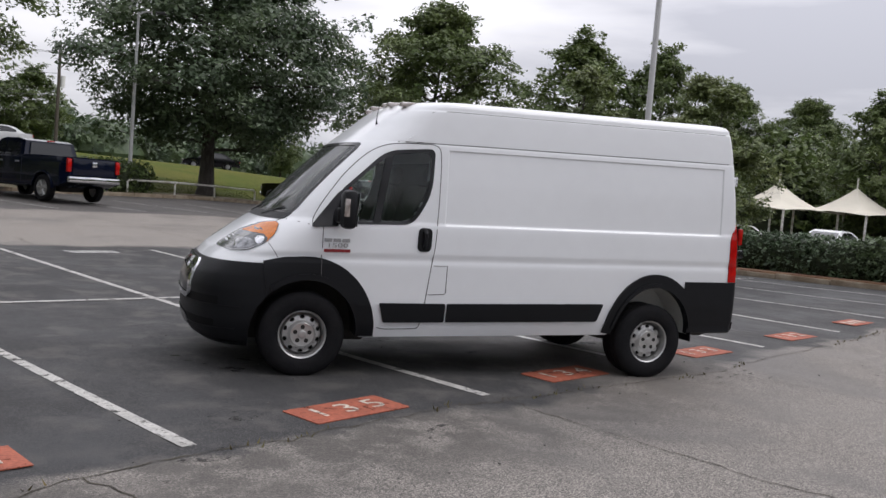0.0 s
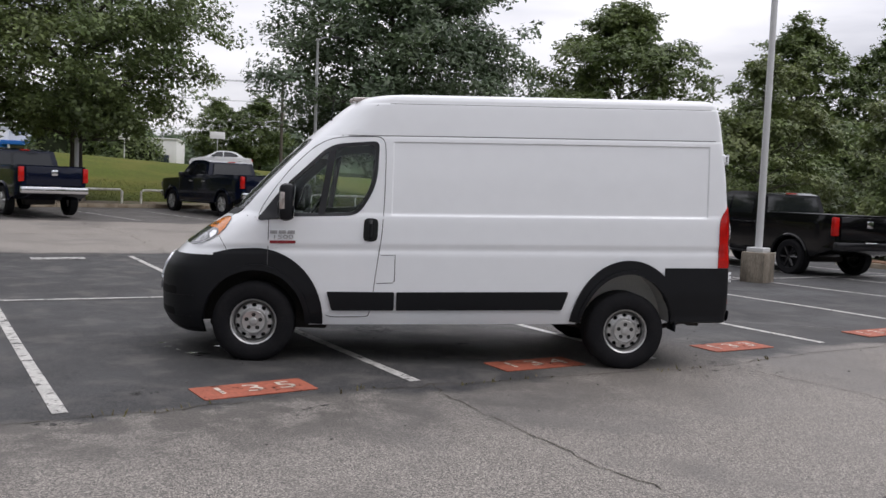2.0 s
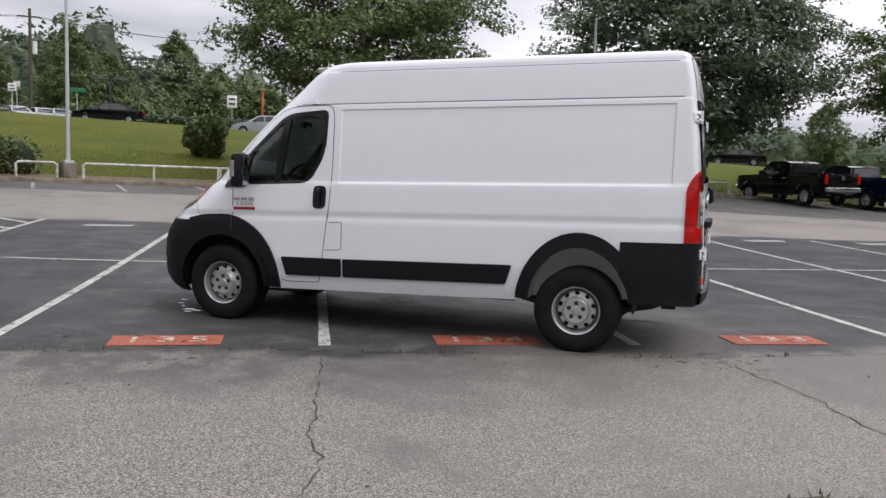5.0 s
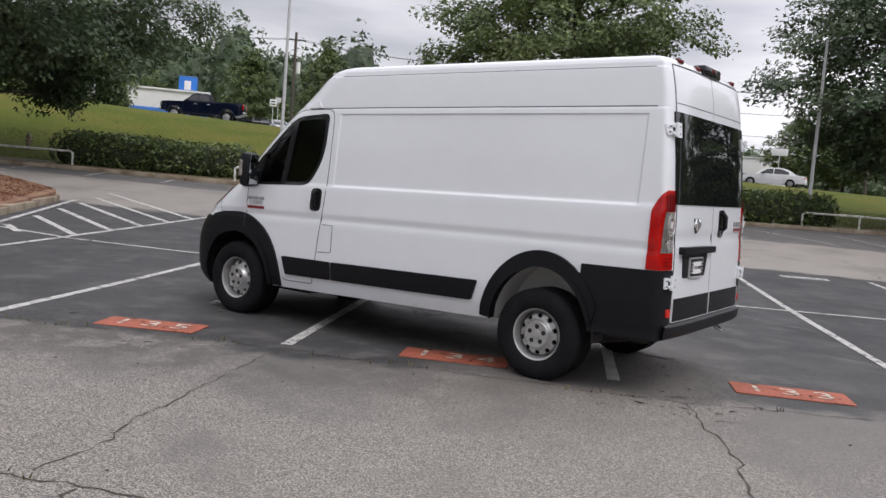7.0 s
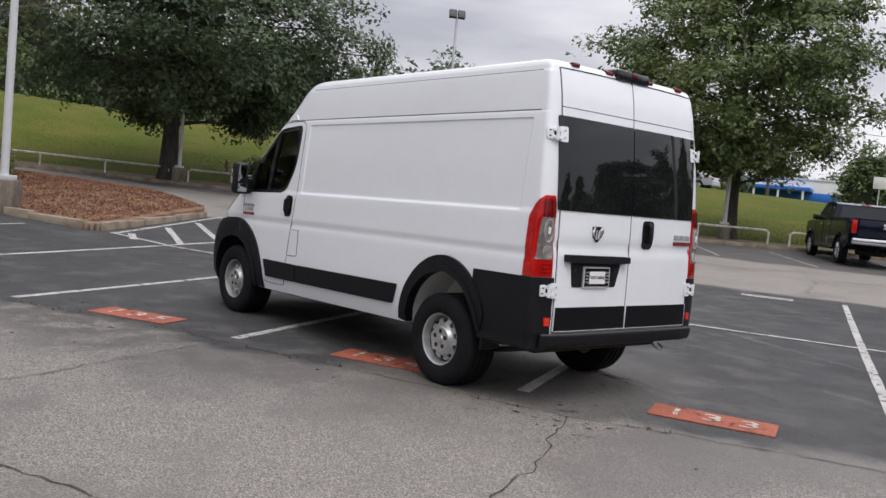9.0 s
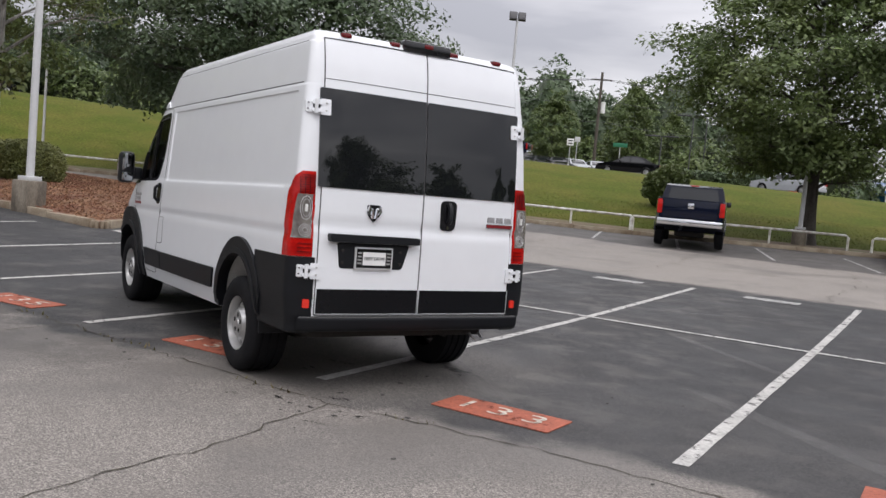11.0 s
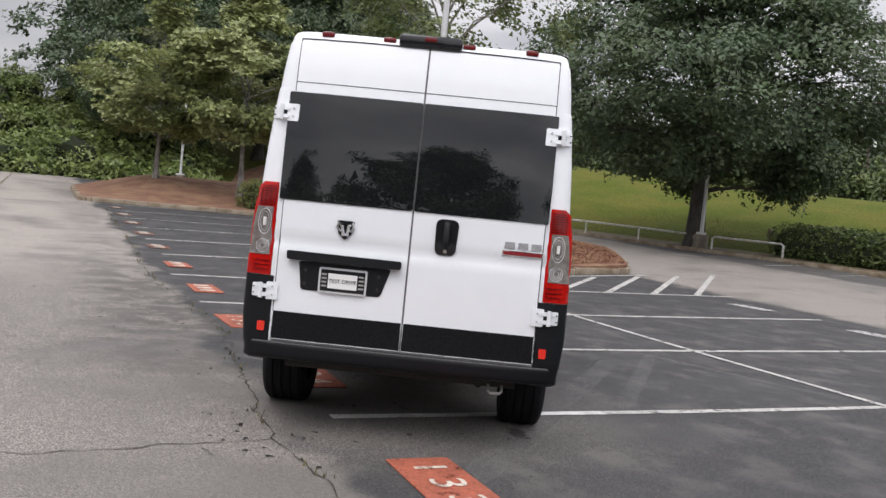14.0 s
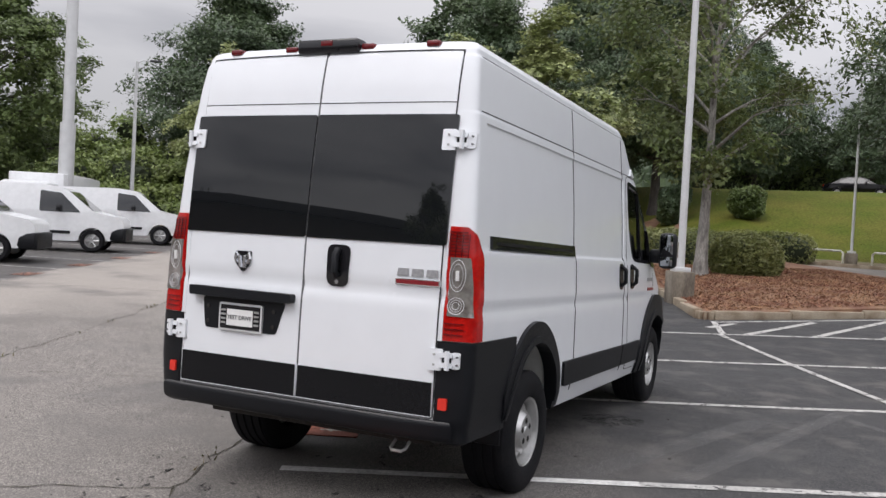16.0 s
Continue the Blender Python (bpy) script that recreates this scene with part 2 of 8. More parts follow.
def shell(outline, front, back, step=0.08, bm=None, hole=None):
    """A plate over a plane outline of (a, b), less a hole: its front and back faces follow the two functions."""
    tmp = bmesh.new()
    loops = [[Vector((a, b, 0)) for a, b in o] for o in ([outline, hole] if hole else [outline])]
    vs = [tmp.verts.new(p) for o in loops for p in o]
    for tri in tessellate_polygon(loops):
        tmp.faces.new([vs[k] for k in tri])
    if step:
        for k in (0, 1):
            lo, hi = min(p[k] for p in outline), max(p[k] for p in outline)
            n = min(int((hi - lo) / step), 60)
            for i in range(1, n + 1):
                at = lo + (hi - lo) * i / (n + 1)
                no = (1, 0, 0) if k == 0 else (0, 1, 0)
                bmesh.ops.bisect_plane(tmp, geom=tmp.verts[:] + tmp.edges[:] + tmp.faces[:], dist=1e-5,
                                       plane_co=(at * (k == 0), at * (k == 1), 0), plane_no=no)
    tmp.verts.index_update()
    bm = bm or bmesh.new()
    f = [bm.verts.new(front(v.co.x, v.co.y)) for v in tmp.verts]
    k = [bm.verts.new(back(v.co.x, v.co.y)) for v in tmp.verts]
    made = []
    for face in tmp.faces:
        i = [v.index for v in face.verts]
        made += [bm.faces.new([f[j] for j in i]), bm.faces.new([k[j] for j in reversed(i)])]
    for e in tmp.edges:
        if len(e.link_faces) == 1:
            a, b = (v.index for v in e.verts)
            made.append(bm.faces.new((f[a], f[b], k[b], k[a])))
    tmp.free()
    bmesh.ops.recalc_face_normals(bm, faces=made)
    return bm


def rounded(points, radius, seg=5):
    """A closed outline with its corners rounded; radius: a number or one for each corner."""
    out, n = [], len(points)
    for i, p in enumerate(points):
        r = radius[i] if isinstance(radius, (list, tuple)) else radius
        p, a, b = Vector(p), Vector(points[i - 1]), Vector(points[(i + 1) % n])
        if r <= 0:
            out.append(tuple(p))
            continue
        da, db = (a - p), (b - p)
        ra, rb = min(r, da.length * 0.49), min(r, db.length * 0.49)
        s, e = p + da.normalized() * ra, p + db.normalized() * rb
        for k in range(seg + 1):
            t = k / seg
            out.append(tuple(s * (1 - t) ** 2 + p * 2 * t * (1 - t) + e * t * t))
    return out


def arc(cx, cz, rx, rz, a0, a1, n=20):
    return [(cx + rx * math.cos(radians(a0 + (a1 - a0) * k / n)), cz + rz * math.sin(radians(a0 + (a1 - a0) * k / n))) for k in range(n + 1)]


def lettering(text, size, extrude=0.002):
    """The built-in font's letters as a bmesh, centred on the origin in the plane of x and y."""
    cu = bpy.data.curves.new("lettering", "FONT")
    cu.body, cu.size, cu.extrude, cu.align_x, cu.align_y, cu.resolution_u = text, size, extrude, "CENTER", "CENTER", 4
    ob = new("lettering", cu)
    me = bpy.data.meshes.new_from_object(ob.evaluated_get(bpy.context.evaluated_depsgraph_get()))
    bm = bmesh.new()
    bm.from_mesh(me)
    bpy.data.objects.remove(ob)
    bpy.data.curves.remove(cu)
    bpy.data.meshes.remove(me)
    return bm


def cut(bm, cutters):
    """bm less each of the cutters, as a new bmesh."""
    me = bpy.data.meshes.new("solid")
    bm.to_mesh(me)
    bm.free()
    ob = new("solid", me)
    spare = [ob]
    for c in cutters:
        bmesh.ops.recalc_face_normals(c, faces=c.faces)
        cm = bpy.data.meshes.new("cutter")
        c.to_mesh(cm)
        c.free()
        co = new("cutter", cm)
        spare.append(co)
        mod = ob.modifiers.new("cut", "BOOLEAN")
        mod.operation, mod.solver, mod.object = "DIFFERENCE", "EXACT", co
    bpy.context.view_layer.update()
    done = bpy.data.meshes.new_from_object(ob.evaluated_get(bpy.context.evaluated_depsgraph_get()))
    out = bmesh.new()
    out.from_mesh(done)
    for o in spare:
        d = o.data
        bpy.data.objects.remove(o)
        bpy.data.meshes.remove(d)
    bpy.data.meshes.remove(done)
    return out


# ---- the lot: u runs along the rows of stalls, v across them; the ground rises gently away from the middle, most of all to the west, and falls to the north-east ----
LOT_O, LOT_U, LOT_V = Vector((1.46, -1.61)), Vector((0.895, 0.446)), Vector((-0.446, 0.895))
LOT_TURN = math.degrees(math.atan2(0.446, 0.895))


def height(x, y):
    r = min(math.hypot(x - 3, y + 1), 75)
    rise = 0.018 * (r - 5) if r > 7 else (0.009 * (r - 3) ** 2 / 4 if r > 3 else 0.0)
    return rise + 0.009 * min(max(-x - 4, 0), 40) - 0.03 * min(max(x - 1, 0), 14) * min(max((y - 4) / 14, 0), 2)


def lot(s, r, lift=0.0):
    p = LOT_O + LOT_U * s + LOT_V * r
    return Vector((p.x, p.y, height(p.x, p.y) + lift))


def stand(x, y, turn=0.0):
    """A pose on the ground."""
    return pose(x, y, height(x, y), 0, 0, turn)

# ---- ground ----
def ground_material():
    m = bpy.data.materials.new("worn_asphalt")
    m.use_nodes = True
    n, l = m.node_tree.nodes, m.node_tree.links
    b = n["Principled BSDF"]
    tc, mp = n.new("ShaderNodeTexCoord"), n.new("ShaderNodeMapping")
    mp.vector_type = "TEXTURE"
    mp.inputs["Location"].default_value = (LOT_O.x, LOT_O.y, 0)
    mp.inputs["Rotation"].default_value = (0, 0, radians(LOT_TURN))
    l.new(tc.outputs["Object"], mp.inputs["Vector"])

    def noise_at(scale, detail=4, rough=0.55):
        t = n.new("ShaderNodeTexNoise")
        t.inputs["Scale"].default_value, t.inputs["Detail"].default_value, t.inputs["Roughness"].default_value = scale, detail, rough
        l.new(mp.outputs["Vector"], t.inputs["Vector"])
        return t.outputs["Fac"]

    def rng(v, a, c, lo=0.0, hi=1.0):
        r = n.new("ShaderNodeMapRange")
        r.interpolation_type = "SMOOTHSTEP"
        for k, x in (("From Min", a), ("From Max", c), ("To Min", lo), ("To Max", hi)):
            r.inputs[k].default_value = x
        l.new(v, r.inputs["Value"])
        return r.outputs["Result"]

    def op(kind, a, c):
        o = n.new("ShaderNodeMath")
        o.operation = kind
        for i, x in enumerate((a, c)):
            if isinstance(x, (int, float)):
                o.inputs[i].default_value = x
            else:
                l.new(x, o.inputs[i])
        return o.outputs[0]

    def mixc(f, a, c):
        x = n.new("ShaderNodeMix")
        x.data_type = "RGBA"
        l.new(f, x.inputs["Factor"])
        for k, y in (("A", a), ("B", c)):
            if isinstance(y, tuple):
                x.inputs[k].default_value = (*y, 1)
            else:
                l.new(y, x.inputs[k])
        return x.outputs["Result"]

    sep = n.new("ShaderNodeSeparateXYZ")
    l.new(mp.outputs["Vector"], sep.inputs["Vector"])
    wob = op("ADD", op("MULTIPLY", op("SUBTRACT", noise_at(1.3, 5), 0.5), 0.9), op("MULTIPLY", op("SUBTRACT", noise_at(0.45, 3), 0.5), 1.1))
    r = op("ADD", sep.outputs["Y"], wob)
    s = sep.outputs["X"]
    sealed = op("MULTIPLY", rng(r, -0.45, -0.2), rng(r, 11.2, 11.7, 1.0, 0.0))
    sealed = op("MAXIMUM", sealed, op("MULTIPLY", rng(r, 20.0, 20.6), 0.75))
    sealed = op("MAXIMUM", sealed, op("MULTIPLY", rng(r, -7.6, -7.2, 1.0, 0.0), 0.8))
    worn = op("MULTIPLY", rng(r, 0.8, 3.0, 0.62, 0.0), op("MULTIPLY", rng(s, 0.8, 1.8), rng(s, 3.0, 4.2, 1.0, 0.1)))
    sealed = op("MULTIPLY", sealed, op("SUBTRACT", 1.0, worn))
    grain, mid, broad = noise_at(75, 3, 0.75), noise_at(26, 4), noise_at(0.7, 6, 0.6)
    blot = noise_at(2.2, 5, 0.6)
    vor, vsep = n.new("ShaderNodeTexVoronoi"), n.new("ShaderNodeSeparateColor")
    vor.inputs["Scale"].default_value = 140
    l.new(mp.outputs["Vector"], vor.inputs["Vector"])
    l.new(vor.outputs["Color"], vsep.inputs["Color"])
    stone = vsep.outputs["Red"]
    old = mixc(rng(grain, 0.40, 0.60), (0.086, 0.080, 0.074), (0.250, 0.227, 0.203))
    old = mixc(rng(stone, 0.70, 0.85, 0.0, 0.75), old, (0.42, 0.385, 0.345))
    old = mixc(rng(stone, 0.12, 0.30, 0.75, 0.0), old, (0.040, 0.038, 0.036))
    old = mixc(rng(mid, 0.55, 0.75, 0.0, 0.35), old, (0.14, 0.132, 0.122))
    aisle = mixc(rng(grain, 0.38, 0.62, 0.1, 0.9), (0.20, 0.179, 0.158), (0.41, 0.374, 0.335))
    far_aisle = op("MAXIMUM", rng(r, 11.2, 11.8), op("MULTIPLY", rng(r, -6.0, -3.8, 1.0, 0.0), 0.9))
    far_aisle = op("MAXIMUM", far_aisle, rng(s, -9.0, -2.5, 0.9, 0.0))
    old = mixc(far_aisle, old, aisle)
    old = mixc(rng(r, 11.2, 11.8, 0.0, 0.34), old, (0.10, 0.092, 0.084))
    dark = mixc(rng(grain, 0.38, 0.64), (0.013, 0.013, 0.015), (0.054, 0.053, 0.053))
    dark = mixc(rng(stone, 0.80, 0.95, 0.0, 0.45), dark, (0.17, 0.165, 0.16))
    dark = mixc(rng(blot, 0.47, 0.68, 0.0, 0.75), dark, (0.104, 0.097, 0.091))
    dark = mixc(rng(broad, 0.52, 0.7, 0.0, 0.55), dark, (0.022, 0.023, 0.026))
    dark = mixc(op("MAXIMUM", rng(s, -5.0, 0.0, 0.38, 0.0), rng(s, 3.6, 5.5, 0.0, 0.5)), dark, (0.024, 0.024, 0.026))
    # damp, dirty band where the stalls meet the aisle
    band = op("MULTIPLY", rng(r, -2.0, -0.8), rng(r, 0.0, 0.4, 1.0, 0.0))
    old = mixc(op("MULTIPLY", op("MULTIPLY", band, op("MULTIPLY", rng(s, 0.5, 2.2, 1.0, 0.3), rng(s, -9.0, -4.0, 0.5, 1.0))), rng(blot, 0.40, 0.56, 0.22, 0.78)), old, (0.062, 0.056, 0.051))
    old = mixc(rng(broad, 0.48, 0.66, 0.0, 0.5), old, (0.105, 0.094, 0.082))
    old = mixc(rng(noise_at(0.33, 4, 0.6), 0.52, 0.66, 0.0, 0.45), old, (0.085, 0.082, 0.080))
    old = mixc(op("MULTIPLY", rng(s, -1.5, 3.0, 0.0, 0.20), rng(mid, 0.35, 0.6, 0.5, 1.0)), old, (0.285, 0.255, 0.228))
    l.new(mixc(sealed, old, dark), b.inputs["Base Color"])
    l.new(rng(broad, 0.35, 0.7, 0.86, 0.62), b.inputs["Roughness"])
    bp = n.new("ShaderNodeBump")
    bp.inputs["Strength"].default_value, bp.inputs["Distance"].default_value = 0.4, 0.004
    l.new(vor.outputs["Distance"], bp.inputs["Height"])
    l.new(bp.outputs["Normal"], b.inputs["Normal"])
    return m


def polar_sheet(radii, angles, zfun, cx, cy, closed):
    bm = bmesh.new()
    rows = []
    for a in angles:
        rows.append([bm.verts.new((cx - r * math.sin(radians(a)), cy + r * math.cos(radians(a)), 0)) for r in radii(a)])
    for row, a in zip(rows, angles):
        for v, r in zip(row, radii(a)):
            v.co.z = zfun(v.co.x, v.co.y, r, a)
    pairs = list(zip(rows, rows[1:])) + ([(rows[-1], rows[0])] if closed else [])
    for p, q in pairs:
        for k in range(len(p) - 1):
            bm.faces.new((p[k], p[k + 1], q[k + 1], q[k]))
    bmesh.ops.recalc_face_normals(bm, faces=bm.faces)
    return bm


ASPHALT = ground_material()
RINGS = [0.001] + [1.5 * k for k in range(1, 51)] + [82, 95, 120, 180, 300, 600, 1200, 2500]
ground = part("ground", polar_sheet(lambda a: RINGS, [3 * k for k in range(120)], lambda x, y, r, a: height(x, y), 3, -1, True), ASPHALT)
tagged(ground, "worn asphalt parking lot with darker sealed stalls", "ground", kind="structure")

# the grass bank that closes the lot, by its direction seen from the middle of the lot
BANK_A = [-60, -40, -25, -10, 0, 4, 7, 14, 22, 30, 37, 45, 52, 59, 65, 72, 78, 83, 90, 95, 104, 112]
BANK_R = [60, 56, 50, 45, 43, 40.2, 38.2, 36.5, 35.0, 33.3, 32.2, 32.8, 33.4, 35.6, 36.2, 38.5, 39.5, 40, 37.5, 38, 42, 60]
BANK_H = [0.6, 0.9, 1.2, 1.35, 1.3, 1.25, 1.35, 1.6, 1.9, 2.15, 2.4, 2.6, 2.85, 3.1, 3.25, 3.6, 3.95, 4.1, 3.95, 4.05, 3.35, 0.8]
BANK_C = (5.0, -5.0)
BANK_D = [-0.4, 0, 0.6, 2, 4, 6, 8, 10, 12, 14, 16, 18, 20, 22, 24, 26, 38, 40, 60, 120, 400]


def bank(a, d, lift=0.0):
    """A point on the bank: direction a (degrees left of +y), d metres past its foot."""
    foot, top = np.interp(a, BANK_A, BANK_R), np.interp(a, BANK_A, BANK_H)
    x, y = BANK_C[0] - (foot + d) * math.sin(radians(a)), BANK_C[1] + (foot + d) * math.cos(radians(a))
    k = min(max(d / 22, 0), 1)
    hollow = min(max((a - 88.5) / 5, 0), 1)
    rise = top * ((1 - hollow) * (0.45 * k + 0.55 * k * k * (3 - 2 * k)) + hollow * k ** 2.4)
    if d > 26:
        rise -= 0.18
    return Vector((x, y, height(x, y) + rise + (0.02 if d > -0.2 else -0.3) + lift))


GRASS = material("mown_grass", (0.070, 0.090, 0.012), 0.95, vary=0.35, scale=0.35, fine=9, bump=0.6, second=(0.104, 0.103, 0.020), spec=0.1)
ROADTAR = material("road_asphalt", (0.13, 0.128, 0.125), 0.9, vary=0.15, scale=0.6, fine=40)
bm = bmesh.new()
rows = [[bm.verts.new(bank(a, d)) for d in BANK_D] for a in np.linspace(-60, 112, 87)]
for p, q in zip(rows, rows[1:]):
    for k in range(len(p) - 1):
        bm.faces.new((p[k], p[k + 1], q[k + 1], q[k])).material_index = 1 if 26 <= BANK_D[k] < 38 else 0
bmesh.ops.recalc_face_normals(bm, faces=bm.faces)
tagged(part("grass_bank", bm, [GRASS, ROADTAR]), "mown green grass bank rising to a road", "grass bank", kind="structure")

# short grass blades over the lower bank
def blades(name, spots, size, mat, label, category, lean=0.35):
    pts = np.array([tuple(p) for p in spots], dtype=float)
    n = len(pts)
    rs = np.random.RandomState(4)
    ang, hgt = rs.rand(n) * math.tau, size * (0.5 + rs.rand(n))
    side = np.stack([np.cos(ang), np.sin(ang), np.zeros(n)], 1) * (size * 0.22)
    tip = pts + np.stack([(rs.rand(n) - 0.5) * lean * 2 * size, (rs.rand(n) - 0.5) * lean * 2 * size, hgt], 1)
    verts = np.stack([pts - side, pts + side, tip], 1).reshape(-1, 3)
    me = bpy.data.meshes.new(name)
    me.from_pydata(verts.tolist(), [], np.arange(3 * n).reshape(-1, 3).tolist())
    me.materials.append(mat)
    ob = new(name, me)
    return tagged(ob, label, category, kind="stuff")


rs = np.random.RandomState(7)
BLADE = material("grass_blades", (0.080, 0.105, 0.014), 0.9, vary=0.2, scale=0.5, island=0.3, second=(0.12, 0.138, 0.026))
blades("grass", [bank(a, d) for a, d in zip(-12 + 118 * rs.rand(60000), 9 * rs.rand(60000) ** 1.5)], 0.055, BLADE,
       "short mown green grass on the bank", "grass")

# ---- stall lines and painted stall numbers ----
def paint_material(name, colour, worn):
    m = material(name, colour, 0.75, vary=0.24, scale=5, fine=50)
    n, l = m.node_tree.nodes, m.node_tree.links
    t, x, c = n.new("ShaderNodeBsdfTransparent"), n.new("ShaderNodeMixShader"), n.new("ShaderNodeTexCoord")
    k, r = n.new("ShaderNodeTexNoise"), n.new("ShaderNodeMapRange")
    k.inputs["Scale"].default_value, k.inputs["Detail"].default_value, k.inputs["Roughness"].default_value = 9, 8, 0.72
    r.inputs["From Min"].default_value, r.inputs["From Max"].default_value = worn, worn + 0.1
    l.new(c.outputs["Object"], k.inputs["Vector"])
    l.new(k.outputs["Fac"], r.inputs["Value"])
    l.new(r.outputs["Result"], x.inputs[0])
    l.new(n["Principled BSDF"].outputs["BSDF"], x.inputs[1])
    l.new(t.outputs["BSDF"], x.inputs[2])
    l.new(x.outputs["Shader"], n["Material Output"].inputs["Surface"])
    return m


LINEPAINT = paint_material("worn_white_line_paint", (0.48, 0.47, 0.445), 0.535)
BRIGHTLINE = paint_material("brighter_white_line_paint", (0.70, 0.69, 0.66), 0.60)
FAINT = paint_material("faded_white_line_paint", (0.46, 0.455, 0.44), 0.49)
ORANGE = paint_material("worn_orange_red_paint", (0.37, 0.102, 0.058), 0.565)
ORANGEFAINT = paint_material("faded_orange_red_paint", (0.29, 0.14, 0.10), 0.46)
DIGIT = paint_material("worn_cream_paint", (0.60, 0.54, 0.46), 0.55)
rl = random.Random(11)


def strip(s0, r0, s1, r1, width=0.1, lift=0.006, step=0.35):
    bm = bmesh.new()
    way = Vector((s1 - s0, r1 - r0))
    n = max(1, int(way.length / step))
    side = Vector((-way.y, way.x)).normalized() * width / 2
    prev = None
    for k in range(n + 1):
        c = Vector((s0, r0)) + way * k / n
        w = 1 + 0.12 * (rl.random() - 0.5)
        pair = [bm.verts.new(lot(*(c + side * w), lift)), bm.verts.new(lot(*(c - side * w), lift))]
        if prev:
            bm.faces.new((prev[0], prev[1], pair[1], pair[0]))
        prev = pair
    bmesh.ops.recalc_face_normals(bm, faces=bm.faces)
    return bm


def line(s0, r0, s1, r1, mat=None, width=0.1, lift=0.006):
    ob = part("stall_line", strip(s0, r0, s1, r1, width, lift), mat or LINEPAINT, smooth=0)
    return tagged(ob, "worn white painted stall line on asphalt", "painted line", "stall lines", "structure")


PITCH = 2.78
for k in range(-2, 7):
    if k == 1:  # the near end of this line is brighter and less broken
        line(k * PITCH - 0.05, -0.08, k * PITCH - 0.05, 2.2, BRIGHTLINE)
    line(k * PITCH - 0.05, 2.2 if k == 1 else -0.08, k * PITCH - 0.05, 10.9 if k > -2 else 5.5)
for k in range(-9, -2):
    line(k * PITCH - 0.05, 0.1, k * PITCH - 0.4, 5.3, FAINT if k < -4 else None)
line(-5.6, 5.52, 18.0, 5.55, width=0.09, lift=0.010)
# hatched triangle beside the planted island
line(-5.62, 5.55, -5.62, 11.4)
line(-7.3, 6.0, -5.62, 5.6)
line(-7.2, 6.0, -9.2, 11.9)
for k in range(-1, 5):
    a = 5.95 + k * 1.12
    s0, s1 = (-7.0 - 0.33 * (a - 11.62)) / 0.67, min(-5.66, a - 5.62 - 5.62)
    line(s0, a - 5.62 - s0, s1, a - 5.62 - s1, width=0.13)
for k in range(-6, 8):
    line(k * PITCH - 0.4, 21.0, k * PITCH - 1.9, 26.0, FAINT)
for k in range(-10, -2):
    line(k * PITCH - 0.4, -7.3, k * PITCH - 0.9, -12.4, FAINT)


def stall_number(k, text):
    """A worn orange-red block with the stall's number."""
    c = lot((k + 0.5) * PITCH, 0.14, 0.0)
    turn = LOT_TURN + (2.5 if k == -1 else -1.0)
    root = tagged(new("stall_number"), "orange-red painted block with worn cream stall number", "painted number", "stall numbers")
    root.matrix_basis = pose(c.x, c.y, c.z, 0, 0, turn)
    bm = bmesh.new()
    pts = rounded([(-0.46, -0.2), (0.46, -0.21), (0.47, 0.2), (-0.46, 0.2)], 0.02, 3)
    part("paint_block", shell(pts, lambda a, b: Vector((a, b, 0.009)), lambda a, b: Vector((a, b, 0.003)), 0), ORANGE, root, smooth=0)
    for i, ch in enumerate(text):
        g = lettering(ch, 0.30, 0.0)
        bmesh.ops.transform(g, matrix=pose((i - 1) * 0.27, 0, 0.0135) @ Matrix.Diagonal((1.25, 1, 1, 1)), verts=g.verts)
        part("digit", g, DIGIT, root, smooth=0)


for k, text in ((-1, "135"), (0, "134"), (1, "133"), (2, "132")):
    stall_number(k, text)
for k in list(range(-9, -1)) + [3, 4, 5]:
    root = tagged(new("stall_number"), "faded orange-red painted block on asphalt", "painted number", "stall numbers")
    c = lot((k + 0.5) * PITCH, 0.2, 0.0)
    root.matrix_basis = pose(c.x, c.y, c.z, 0, 0, LOT_TURN)
    part("paint_block", shell([(-0.45, -0.19), (0.45, -0.2), (0.46, 0.2), (-0.45, 0.19)], lambda a, b: Vector((a, b, 0.009)), lambda a, b: Vector((a, b, 0.003)), 0), ORANGE if k > -4 else ORANGEFAINT, root, smooth=0)
    for i in range(3):
        part("bar", shell([(i * 0.27 - 0.33, -0.1), (i * 0.27 - 0.21, -0.1), (i * 0.27 - 0.21, 0.1), (i * 0.27 - 0.33, 0.1)],
                          lambda a, b: Vector((a, b, 0.014)), lambda a, b: Vector((a, b, 0.010)), 0), DIGIT, root, smooth=0)
for k in range(-10, -3):
    root = tagged(new("stall_number"), "faded orange-red painted block on asphalt", "painted number", "stall numbers")
    c = lot((k + 0.5) * PITCH - 0.4, -7.5, 0.0)
    root.matrix_basis = pose(c.x, c.y, c.z, 0, 0, LOT_TURN)
    part("paint_block", shell([(-0.45, -0.19), (0.45, -0.2), (0.46, 0.2), (-0.45, 0.19)], lambda a, b: Vector((a, b, 0.009)), lambda a, b: Vector((a, b, 0.003)), 0), ORANGEFAINT, root, smooth=0)
for k in range(-2, 5):
    root = tagged(new("stall_number"), "faded orange-red painted block on asphalt", "painted number", "stall numbers")
    c = lot((k + 0.5) * PITCH, 10.5, 0.0)
    root.matrix_basis = pose(c.x, c.y, c.z, 0, 0, LOT_TURN)
    part("paint_block", shell([(-0.45, -0.19), (0.45, -0.2), (0.46, 0.2), (-0.45, 0.19)], lambda a, b: Vector((a, b, 0.009)), lambda a, b: Vector((a, b, 0.003)), 0), FAINT, root, smooth=0)

